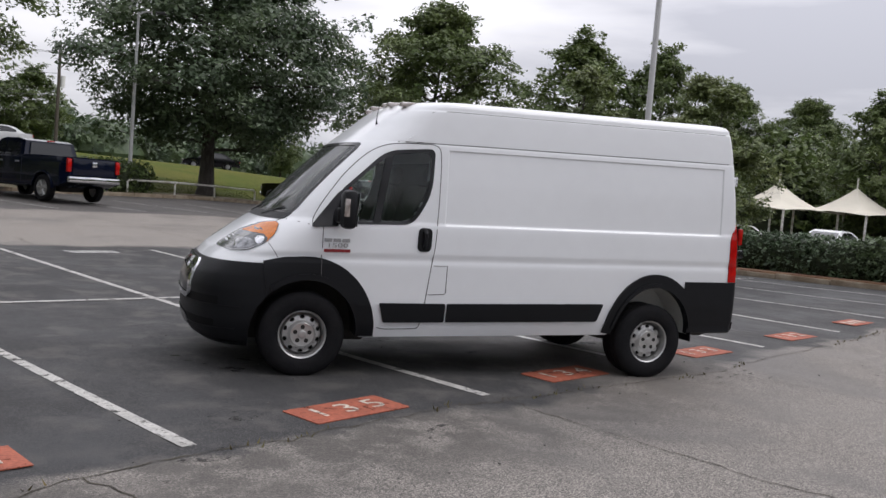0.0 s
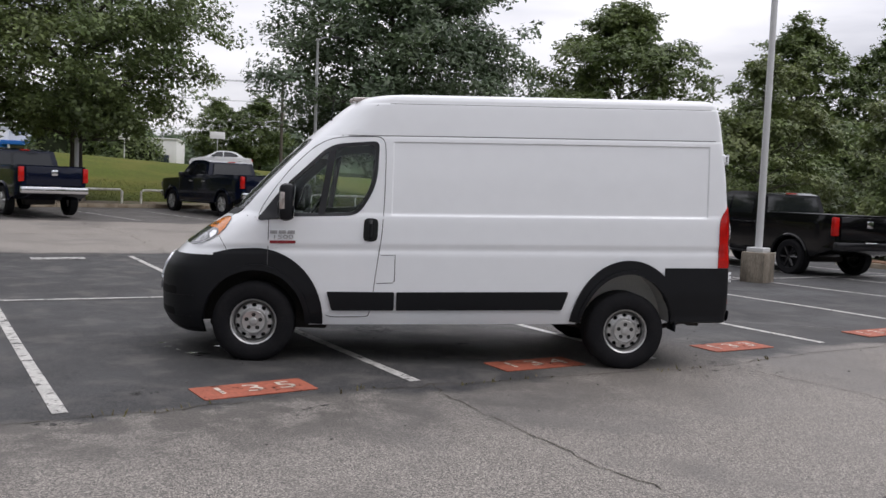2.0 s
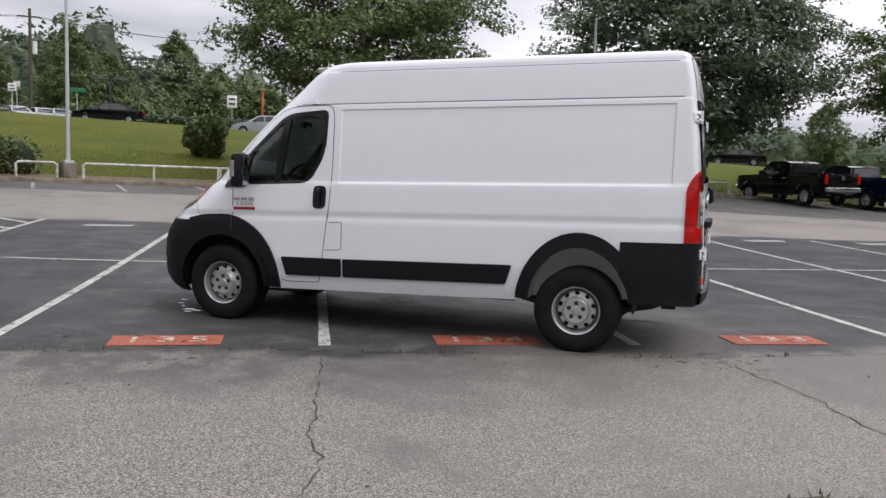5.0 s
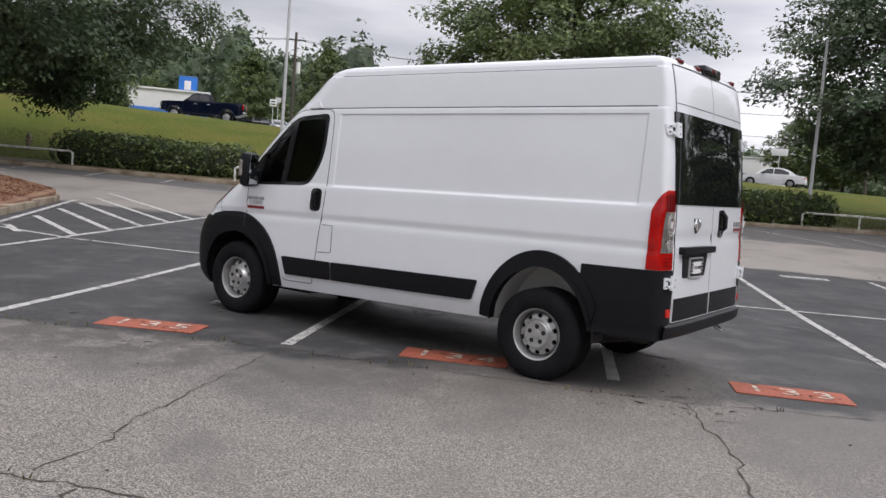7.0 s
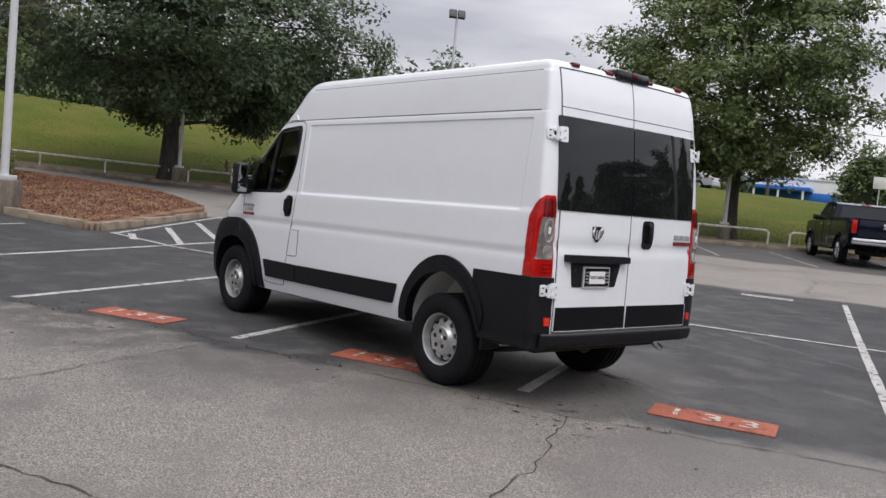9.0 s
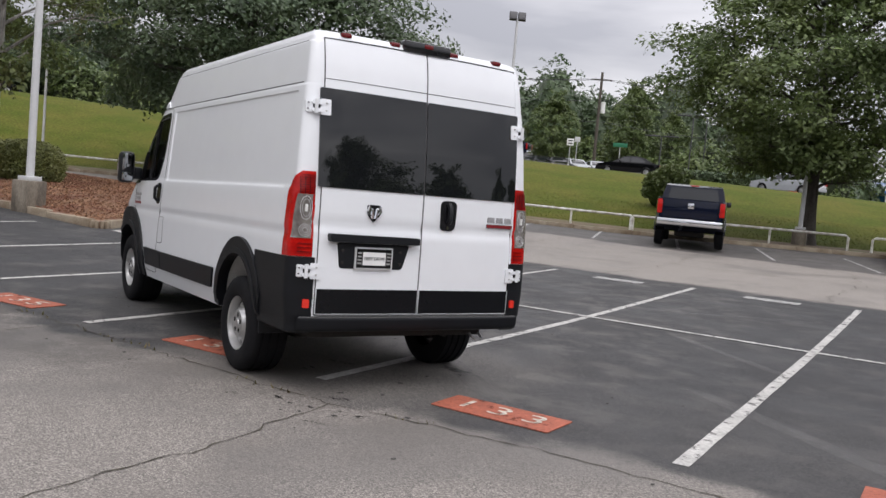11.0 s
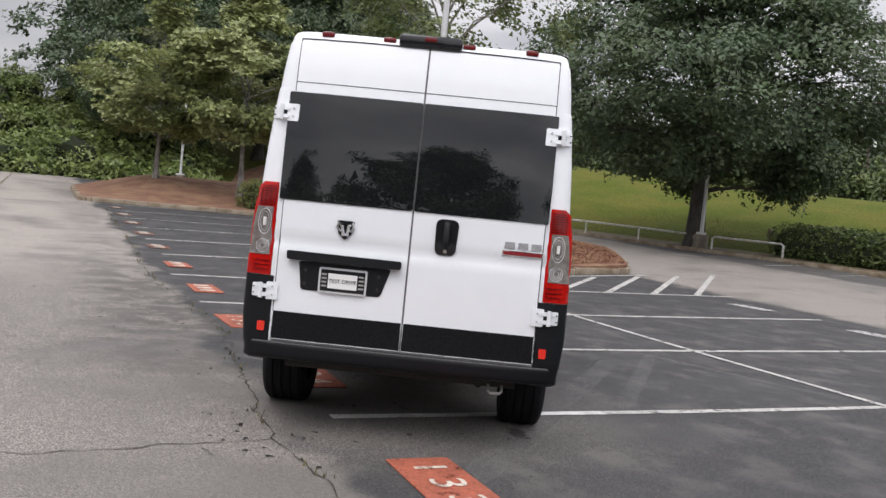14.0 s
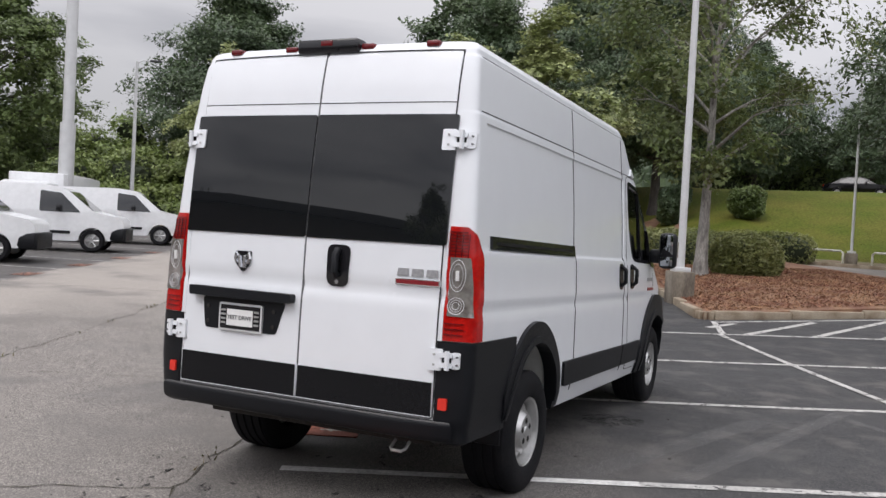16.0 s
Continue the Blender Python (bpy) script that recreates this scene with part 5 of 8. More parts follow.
for s in (-1, 1):
    part("badge_plate", on_side([(0.13, 1.078), (0.36, 1.078), (0.36, 1.104), (0.13, 1.104)], 0.006, 0.004, s, 0.1), BADGERED, van, "dark red badge plate")

# clear roof lamps above the windscreen, and a short aerial
for y in (-0.62, -0.30, 0.0, 0.30, 0.62):
    zz = 2.435 - 0.05 * abs(y)
    part("roof_lamp", raked(box(nose(y, zz) + 0.02, y, zz + 0.012, 0.17, 0.085, 0.045, 0.016)), CLEARLENS, van, "small clear roof lamp")
part("aerial", raked(tube([(nose(-0.55, 2.22) + 0.005, -0.55, 2.22), (nose(-0.55, 2.22) + 0.0, -0.55, 2.26), (nose(-0.55, 2.22) + 0.025, -0.55, 2.47)], [0.012, 0.004, 0.002], 8)), TRIM, van, "short black aerial")

# wheels
def van_wheel(x, s):
    y0 = s * 0.93
    w = part("wheel", lathe([(0.172, y0 + s * 0.008), (0.178, y0 - s * 0.02), (0.19, y0 + s * 0.02), (0.196, y0 + s * 0.055), (0.207, y0 + s * 0.062), (0.212, y0 + s * 0.05), (0.208, y0 - s * 0.12), (0.0, y0 - s * 0.12)], 48, centre=(x, 0, HUB)), STEEL, van, "silver steel wheel")
    # disc with round vent holes
    bm = bmesh.new()
    dish = lambda r: y0 + s * np.interp(r, [0.09, 0.105, 0.125, 0.165, 0.178], [0.055, 0.03, 0.022, 0.012, -0.02])
    for k in range(10):
        a0, a1 = k * math.tau / 10, (k + 1) * math.tau / 10
        mid, rm, hr = (a0 + a1) / 2, 0.148, 0.0175
        out_pts, in_pts = [], []
        for j in range(24):
            t = j * math.tau / 24 + math.pi / 24
            c, q = math.cos(t), math.sin(t)
            m = max(abs(c), abs(q))
            rr, aa = rm + 0.026 * c / m, mid + (a1 - a0) / 2 * q / m
            out_pts.append(bm.verts.new((x + rr * math.cos(aa), dish(rr), HUB + rr * math.sin(aa))))
            px, pz = rm + hr * c, hr * 1.25 * q
            rr = math.hypot(px, pz)
            aa = mid + math.atan2(pz, px)
            in_pts.append((rr, aa))
        iv = [bm.verts.new((x + r * math.cos(a), dish(r), HUB + r * math.sin(a))) for r, a in in_pts]
        iw = [bm.verts.new((x + r * math.cos(a), dish(r) - s * 0.02, HUB + r * math.sin(a))) for r, a in in_pts]
        for j in range(24):
            i = (j + 1) % 24
            bm.faces.new((out_pts[j], out_pts[i], iv[i], iv[j]))
            bm.faces.new((iv[j], iv[i], iw[i], iw[j]))
    bmesh.ops.remove_doubles(bm, verts=bm.verts, dist=1e-4)
    bmesh.ops.recalc_face_normals(bm, faces=bm.faces)
    part("rim_disc", bm, STEEL, w, "silver steel disc with round vent holes")
    part("rim_centre", lathe([(0.123, y0 + s * 0.022), (0.112, y0 + s * 0.03), (0.106, y0 + s * 0.052), (0.100, y0 + s * 0.057), (0.092, y0 + s * 0.055), (0.036, y0 + s * 0.055), (0.033, y0 + s * 0.061), (0.026, y0 + s * 0.063), (0.0, y0 + s * 0.063)], 40, centre=(x, 0, HUB)), STEEL, w)
    for k in range(5):
        a = k * math.tau / 5 + 0.3
        at = lambda d: (x + 0.064 * math.cos(a), y0 + s * d, HUB + 0.064 * math.sin(a))
        # each hole is a dark plug, its shade put in the colour
        part("lug_hole", tube([at(0.03), at(0.0562)], 0.019, 12), HOLESHADE, w)
        part("lug_nut", tube([at(0.05), at(0.0605)], 0.0085, 6), CASTIRON, w)
    # added dark disc that paints the shade seen through the vent holes
    part("vent_shade_disc", lathe([(0.0, y0 - s * 0.036), (0.176, y0 - s * 0.036), (0.176, y0 - s * 0.05)], 32, centre=(x, 0, HUB)), HOLESHADE, w)
    R = 0.368
    tp = [(0.205, 0.052), (0.215, 0.066), (0.25, 0.077), (0.30, 0.080), (0.332, 0.072), (0.352, 0.06), (R - 0.004, 0.045)]
    for g in range(4):
        y = 0.04 - g * 0.062
        tp += [(R, y), (R, y - 0.042), (R - 0.009, y - 0.044), (R - 0.009, y - 0.058)]
    tp += [(R - 0.004, -0.205), (0.34, -0.225), (0.28, -0.235), (0.21, -0.21)]
    t = part("tyre", lathe([(r, y0 + s * h) for r, h in tp], 64, centre=(x, 0, HUB)), RUBBER, w, "black rubber tyre")


for x in (0.0, 3.454):
    for s in (-1, 1):
        van_wheel(x, s)

# underbody: axle beam, springs, exhaust, mudguards, spare wheel
part("rear_axle", tube([(3.454, -0.75, 0.36), (3.454, 0.75, 0.36)], 0.05, 12), CASTIRON, van, "dark steel rear axle")
for s in (-1, 1):
    part("leaf_spring", tube([(2.86, s * 0.62, 0.40), (3.1, s * 0.62, 0.345), (3.454, s * 0.62, 0.305), (3.75, s * 0.62, 0.32), (4.05, s * 0.62, 0.39), (4.12, s * 0.62, 0.42)], 0.024, 8), CASTIRON, van, "dark steel leaf spring")
    part("mud_guard", box(3.93, s * 0.90, 0.47, 0.02, 0.2, 0.2, 0.006), TRIM, van)
    part("brake_drum", lathe([(0.0, 0), (0.14, 0), (0.15, 0.01), (0.15, 0.09), (0.0, 0.09)], 24, centre=(3.454, s * 0.79 - 0.045, 0.36)), CASTIRON, van)
part("spare_wheel", lathe([(0.12, 0.0), (0.3, 0.0), (0.345, 0.03), (0.35, 0.1), (0.345, 0.17), (0.3, 0.2), (0.12, 0.2)], 40, "Z", (3.0, 0.0, 0.36)), RUBBER, van, "spare wheel slung under the floor")
part("exhaust_pipe", tube([(1.2, 0.35, 0.30), (2.6, 0.35, 0.30), (3.2, 0.42, 0.40), (3.7, 0.5, 0.40), (4.1, 0.52, 0.38)], 0.032, 10), CASTIRON, van)
part("exhaust_silencer", tube([(2.0, 0.35, 0.28), (2.05, 0.35, 0.28), (2.6, 0.35, 0.28), (2.65, 0.35, 0.28)], [0.03, 0.09, 0.09, 0.03], 14), CASTIRON, van)
part("tow_eye", tube([(4.36, 0.575, 0.43), (4.41, 0.575, 0.40), (4.43, 0.59, 0.392), (4.43, 0.645, 0.392), (4.41, 0.66, 0.40), (4.36, 0.66, 0.43)], 0.009, 8), STEEL, van)
part("engine_tray", box(0.1, 0, 0.30, 1.1, 1.2, 0.10, 0.03), CASTIRON, van)
part("cross_member", box(4.2, 0.0, 0.44, 0.12, 1.5, 0.09, 0.01), CASTIRON, van)
part("drawbar", box(2.4, 0.0, 0.38, 2.6, 0.9, 0.06, 0.01), CASTIRON, van)

# cab: seats, dash, wheel
for y in (-0.45, 0.45):
    seat = part("seat", box(0.80, y, 0.98, 0.46, 0.48, 0.16, 0.05), FABRIC, van, "dark grey cloth seat")
    back = box(0, 0, 0, 0.13, 0.46, 0.66, 0.05)
    bmesh.ops.transform(back, matrix=pose(1.04, y, 1.38, 0, 14, 0), verts=back.verts)
    part("backrest", back, FABRIC, seat)
    hd = box(0, 0, 0, 0.10, 0.27, 0.19, 0.045)
    bmesh.ops.transform(hd, matrix=pose(1.14, y, 1.80, 0, 12, 0), verts=hd.verts)
    part("headrest", hd, FABRIC, seat)
    part("seat_base", box(0.82, y, 0.80, 0.40, 0.42, 0.22, 0.02), DASH, seat)
part("dashboard", box(0.16, 0.0, 1.16, 0.42, 1.74, 0.36, 0.09), DASH, van, "dark grey dashboard")
sw = tube([(0.47 + 0.10 * math.sin(k * math.tau / 28), -0.45 + 0.19 * math.cos(k * math.tau / 28), 1.36 + 0.165 * math.sin(k * math.tau / 28)) for k in range(29)], 0.016, 8, cap=False)
wheel = part("steering_wheel", sw, GLOSSBLACK, van, "black steering wheel")
part("wheel_hub", tube([(0.30, -0.45, 1.26), (0.47, -0.45, 1.36)], [0.035, 0.06], 12), DASH, wheel)
part("rear_view_mirror", raked(box(0.38, 0.0, 1.93, 0.03, 0.22, 0.07, 0.01)), GLOSSBLACK, van)
# added panel; the shade of the cargo space is put in its dark colour
part("cab_back_panel", box(1.262, 0.0, 1.5, 0.03, 1.72, 1.5, 0.005), DASH, van, "panel behind the seats, coloured dark for the shaded cargo space")

# ---- trees, hedges and woods ----
def leaf_material(name, colour, second, island=0.35):
    m = material(name, colour, 0.46, vary=0.2, scale=0.45, fine=3.0, second=second, island=island, spec=0.5)
    n, l = m.node_tree.nodes, m.node_tree.links
    t, x = n.new("ShaderNodeBsdfTranslucent"), n.new("ShaderNodeMixShader")
    x.inputs[0].default_value = 0.25
    src = n["Principled BSDF"].inputs["Base Color"].links[0].from_socket
    l.new(src, t.inputs["Color"])
    l.new(n["Principled BSDF"].outputs["BSDF"], x.inputs[1])
    l.new(t.outputs["BSDF"], x.inputs[2])
    l.new(x.outputs["Shader"], n["Material Output"].inputs["Surface"])
    return m


BARK = material("grey_brown_bark", (0.050, 0.043, 0.037), 0.92, vary=0.3, scale=7, fine=38, bump=0.9, second=(0.085, 0.076, 0.068), stretch=(1, 1, 0.25))
PALEBARK = material("pale_grey_bark", (0.31, 0.295, 0.27), 0.9, vary=0.3, scale=9, fine=40, bump=0.7, second=(0.15, 0.14, 0.13), stretch=(1, 1, 0.3))
LEAF = leaf_material("oak_leaves", (0.096, 0.140, 0.044), (0.146, 0.188, 0.062))
DARKLEAF = leaf_material("dark_oak_leaves", (0.070, 0.108, 0.056), (0.102, 0.142, 0.066))
PALELEAF = leaf_material("pale_young_leaves", (0.225, 0.27, 0.098), (0.30, 0.325, 0.14))
LIMELEAF = leaf_material("mid_green_leaves", (0.115, 0.160, 0.050), (0.17, 0.20, 0.075))
VINE = leaf_material("vine_leaves", (0.135, 0.185, 0.050), (0.215, 0.262, 0.085))
HEDGELEAF = leaf_material("clipped_hedge_leaves", (0.165, 0.190, 0.062), (0.225, 0.235, 0.085), 0.3)
# Near-black balls fill the foliage; its inner shade is put in their colour.
CORE = material("foliage_core_shade", (0.028, 0.038, 0.017), 0.95, vary=0.3, scale=3)


def leaves(centres, spread, per, size, seed, flat=0.45, facing=None, loose=0.42):
    """Leaf sprays round the centres, three corners each. The leaves of a spray share a tilt."""
    rs = np.random.RandomState(seed)
    base = np.asarray(centres, float)
    tilt = rs.normal(0, 0.42, base.shape) + np.array([0, 0, 1.0])
    if facing is not None:
        tilt += facing
    tilt /= np.linalg.norm(tilt, axis=1, keepdims=True)
    c, tilt = np.repeat(base, per, 0), np.repeat(tilt, per, 0)
    n = len(c)
    off = rs.normal(0, 1, (n, 3))
    off *= 1.8 * rs.rand(n, 1) ** 0.45 / np.linalg.norm(off, axis=1, keepdims=True) * spread
    off -= tilt * (off * tilt).sum(1, keepdims=True) * (1 - flat)
    p = c + off
    nrm = rs.normal(0, loose, (n, 3)) + tilt + 0.35 * off / (np.linalg.norm(off, axis=1, keepdims=True) + 1e-6)
    nrm /= np.linalg.norm(nrm, axis=1, keepdims=True)
    a = np.cross(nrm, rs.normal(0, 1, (n, 3)))
    a /= np.linalg.norm(a, axis=1, keepdims=True)
    b = np.cross(nrm, a)
    s = size * (0.55 + 0.9 * rs.rand(n, 1))
    a, b = a * s, b * s * 0.58
    return np.stack([p - a, p + a * 0.55 - b - nrm * s * 0.15, p + a * 0.8 + b], 1).reshape(-1, 3)


def leaf_mesh(name, corners, mat):
    n = len(corners) // 3
    me = bpy.data.meshes.new(name)
    me.from_pydata(corners.tolist(), [], np.arange(3 * n).reshape(-1, 3).tolist())
    me.materials.append(mat)
    return me


def tree(label, h, spread, base, trunk_r, seed, mat, bark, per=52, size=0.2, clumps=330, shape=0.28, gaps=0.0, category="tree", rise=1.0, dome=1.7, lumps=-0.05, twigs=10):
    """A tree at the origin: tapered trunk with limbs, and a crown of leaf sprays in layers."""
    rt = random.Random(seed)
    root = thing("tree", label, category, "trees round the lot")
    lean = [(rt.gauss(0, 0.012) * z, rt.gauss(0, 0.012) * z) for z in (0, 1, 2, 3, 4)]
    pts, rad = [], []
    for k in range(9):
        z = h * 0.9 * k / 8
        pts.append((noise.noise((seed, z * 0.25, 0)) * 0.03 * z, noise.noise((seed, z * 0.25, 7)) * 0.03 * z, z - (0.25 if k == 0 else 0)))
        rad.append(trunk_r * (1 - 0.93 * (k / 8) ** 0.8) + (0.55 * trunk_r if k == 0 else 0))
    pts.insert(1, (0, 0, 0.45))
    rad.insert(1, trunk_r * 1.05)
    part("trunk", tube(pts, rad, 12), bark, root, "tapered trunk")
    bm, tips = bmesh.new(), []

    def reach(z):
        t = min(max((z - base) / (h - base), 0), 1)
        return spread * ((t + 0.06) / (shape + 0.06)) ** 0.55 if t < shape else spread * max(1 - ((t - shape) / (1 - shape)) ** dome, 0.03)

    limbs = 44 if spread > 5.5 else 32
    for k in range(limbs):
        z0 = base * 0.75 + (h * 0.88 - base * 0.75) * (k / limbs) ** 0.9
        az = k * 2.39996 + rt.gauss(0, 0.25)
        z1 = z0 + rise * (0.35 + 1.6 * k / limbs) * rt.uniform(0.6, 1.4)
        length = reach(min(z1, h)) * rt.uniform(0.74, 1.06)
        cx, cy = noise.noise((seed, z0 * 0.25, 0)) * 0.03 * z0, noise.noise((seed, z0 * 0.25, 7)) * 0.03 * z0
        line_pts = []
        for j in range(5):
            f = j / 4
            line_pts.append(Vector((cx + math.cos(az) * length * f + rt.gauss(0, 0.1) * f, cy + math.sin(az) * length * f + rt.gauss(0, 0.1) * f,
                                    z0 + (z1 - z0) * math.sin(f * 1.5) - 0.25 * f * f * (1 if k < limbs * 0.4 else 0))))
        r0 = trunk_r * (0.34 - 0.2 * k / limbs)
        tube(line_pts, [r0, r0 * 0.7, r0 * 0.48, r0 * 0.28, r0 * 0.1], 6, bm)
        for j in range(twigs):
            f = rt.uniform(0.28, 1.0)
            i = min(int(f * 4), 3)
            p = line_pts[i].lerp(line_pts[i + 1], f * 4 - i)
            az2 = az + rt.choice((-1, 1)) * rt.uniform(0.5, 1.2)
            ln = spread * rt.uniform(0.12, 0.36) * (1.1 - 0.5 * f)
            q = p + Vector((math.cos(az2) * ln, math.sin(az2) * ln, rt.uniform(-0.1, 0.5)))
            tube([p, p.lerp(q, 0.5) + Vector((0, 0, 0.06)), q], [r0 * 0.2, r0 * 0.13, 0.006], 4, bm, cap=False)
            tips += [q, p.lerp(q, 0.6)]
    part("branchwork", bm, bark, root)
    rt.shuffle(tips)
    # sprays gather in lumps with shaded hollows between them
    def lump(p):
        return noise.noise((p[0] * 0.5 + seed, p[1] * 0.5, p[2] * 0.85)) > lumps

    tips = [t for t in tips if lump(t)]
    centres = [tuple(t) for t in tips[:clumps]]
    while len(centres) < clumps:
        z = base + (h - base) * rt.random() ** 1.1
        az, rr = rt.uniform(0, math.tau), reach(z) * math.sqrt(rt.uniform(0.3, 1.06))
        if gaps and noise.noise((math.cos(az) * 2, math.sin(az) * 2 + seed, z * 0.5)) < gaps - 0.35:
            continue
        p = (rr * math.cos(az), rr * math.sin(az), z + rt.gauss(0, 0.12))
        if lump(p):
            centres.append(p)
    core = [(0.0, 0.0, h * 0.8)]
    for _ in range(int(330 * (1 - 0.6 * gaps)) if spread > 4.5 else 0):
        z = base + 0.3 + (h - base) * 0.9 * rt.random()
        az, rr = rt.uniform(0, math.tau), 0.74 * reach(z) * math.sqrt(rt.random())
        core.append((rr * math.cos(az), rr * math.sin(az), z))
    spot = np.asarray(centres)
    outward = spot - np.array([0, 0, base + 0.35 * (h - base)])
    outward = 0.55 * outward / (np.linalg.norm(outward, axis=1, keepdims=True) + 1e-6)
    corners = np.concatenate([leaves(centres, 0.060 * spread + 0.10, per, size, seed, 0.36, outward), leaves(core, 0.08 * spread, 44 if twigs > 5 else 15, size * 1.35, seed + 1)])
    me = leaf_mesh("crown", corners, mat)
    crown = share("crown", me, root)
    crown["label"] = "leafy crown in uneven layers"
    return root


def footing(x, y):
    """Height of the ground or the bank at x, y."""
    a = math.degrees(math.atan2(BANK_C[0] - x, y - BANK_C[1]))
    d = math.hypot(x - BANK_C[0], y - BANK_C[1]) - np.interp(a, BANK_A, BANK_R)
    return bank(a, d).z if d > 0 and -60 < a < 112 else height(x, y)


def plant(proto, x, y, turn=0.0, scale=1.0, wide=None, z=None):
    ob = copy_thing(proto, pose(x, y, footing(x, y) - 0.05 if z is None else z, 0, 0, turn))
    ob.scale = (wide or scale, wide or scale, scale)
    return ob


oak_wide = tree("broad dark green oak standing on the grass bank", 14.5, 8.6, 3.4, 0.42, 3, DARKLEAF, BARK, per=116, size=0.105, clumps=1050, shape=0.25)
oak_tall = tree("tall full oak at the edge of the lot", 14.5, 6.7, 3.0, 0.36, 8, DARKLEAF, BARK, per=68, size=0.108, clumps=950, shape=0.22)
oak_light = tree("oak with airy mid green crown beside a lamp post", 12.6, 6.0, 3.0, 0.28, 21, LEAF, BARK, per=80, size=0.092, clumps=850, shape=0.36, gaps=0.15, rise=1.5)
oak_small = tree("rounded mid green tree behind the lot", 11.6, 4.7, 2.2, 0.24, 34, LEAF, BARK, per=66, size=0.104, clumps=700, shape=0.34, gaps=0.2, dome=2.5)
oak_far = tree("full mid green tree beyond the lot", 11.6, 4.7, 1.6, 0.24, 37, LEAF, BARK, per=32, size=0.155, clumps=520, shape=0.34, gaps=0.1, dome=2.3, twigs=4)
pine_far = tree("tall dark green tree at the edge of the woods", 14.5, 6.7, 3.0, 0.36, 18, DARKLEAF, BARK, per=40, size=0.15, clumps=700, shape=0.22, twigs=4)
young = tree("young pale green tree with slender trunk", 7.0, 3.0, 2.5, 0.10, 41, PALELEAF, PALEBARK, per=46, size=0.09, clumps=560, shape=0.5, gaps=0.15, rise=1.4)
slim = tree("slender airy tree with pale trunk in the planted island", 11.0, 3.9, 3.2, 0.17, 55, LIMELEAF, PALEBARK, per=46, size=0.078, clumps=620, shape=0.5, gaps=0.4, rise=2.6)
low_tree = tree("bushy light green young tree", 6.6, 3.1, 0.5, 0.12, 61, LIMELEAF, BARK, per=50, size=0.10, clumps=420, shape=0.3, gaps=0.2)

oak_wide.matrix_basis = stand(-27.3, 10.0, 40)
oak_wide.scale = (1.0, 1.0, 0.97)
oak_tall.matrix_basis = stand(2.2, 35.8, 0)
oak_tall.scale = (1.1, 1.1, 1.03)
oak_light.matrix_basis = stand(-10.2, 26.1, 70)
oak_light.scale = (1.04, 1.04, 0.98)
oak_small.matrix_basis = stand(16.2, 42.8, 0)
oak_small.scale = (1.2, 1.2, 1.12)
slim.matrix_basis = pose(-15.63, -1.0, 0.66, -1.5, 2.0, 0)
young.matrix_basis = pose(-24.6, -8.8, 1.15)
young.scale = (1.3, 1.3, 0.98)
low_tree.matrix_basis = stand(17.5, 26.5)
# trees beyond the road and at the north-east: x, y, turn, height, width
FAR = ((45.2, 78.4, 60, 1.57, 1.6), (53.0, 74.0, 160, 1.5, 1.2), (-75.0, 105.0, 120, 1.3, 1.1), (13.2, 81.0, 200, 0.55, 0.5), (45.0, 36.0, 20, 0.85, 0.85),
       (48.0, 29.0, 100, 0.85, 0.85), (55.0, 22.0, 290, 0.85, 0.85), (-60.6, 66.3, 40, 0.9, 0.72),
       (-60.3, 72.2, 80, 0.7, 0.65), (-55.4, 85.6, 150, 0.73, 0.62), (-61.2, 55.5, 220, 0.69, 0.66), (-63.3, 37.7, 300, 0.64, 0.7), (-16.2, 95.0, 30, 0.69, 0.87), (-11.4, 95.5, 170, 0.76, 0.87))
plant(young, -25.6, -12.6, 130, 0.88, 1.25, z=1.3)
plant(oak_small, 47.0, 54.3, 230, 1.0, 0.9)
plant(oak_small, 51.9, 50.4, 310, 0.92, 0.95)
oak_far.matrix_basis = stand(59.9, 49.9, 80)
oak_far.scale = (0.95, 0.95, 0.8)
for x, y, t, k, w in FAR:
    plant(oak_far, x, y, t, k, w)
plant(low_tree, 21.5, 22.0, 90, 0.9)
plant(low_tree, 25.0, 28.0, 200, 1.1)
plant(low_tree, 22.0, 33.0, 300, 1.1)
# wood edge behind the planted islands
pine_far.matrix_basis = pose(-76, -6, footing(-76, -6) - 0.05, 0, 0, 260)
for x, y, t, k, p in ((-51.6, -23.7, 15, 1.28, pine_far), (-42.8, -39.2, 45, 1.2, oak_tall), (-18.9, -33.9, 145, 1.0, oak_small), (-33.6, -32.4, 60, 1.15, young),
                      (-78, 3.5, 75, 0.74, pine_far), (-84, 9, 205, 0.62, pine_far), (-80, -12, 15, 0.95, pine_far)):
    plant(p, x, y, t, k)
for x, y, t, k, p, w in ((-49.4, -9.4, 30, 1.12, oak_wide, 0.9), (-52, -15, 120, 1.05, oak_wide, 1.0), (-43.5, -19, 200, 1.05, oak_tall, 0.95)):
    plant(p, x, y, t, k, w)
# trees on the far side of the lot, behind the walk
for x, y, t, k, p, w in ((30.0, -0.6, 0, 0.66, oak_light, 0.95), (32.5, -9.0, 90, 0.58, oak_light, 0.85), (31.0, 11.0, 20, 0.62, oak_light, 0.95)):
    plant(p, x, y, t, k, w)


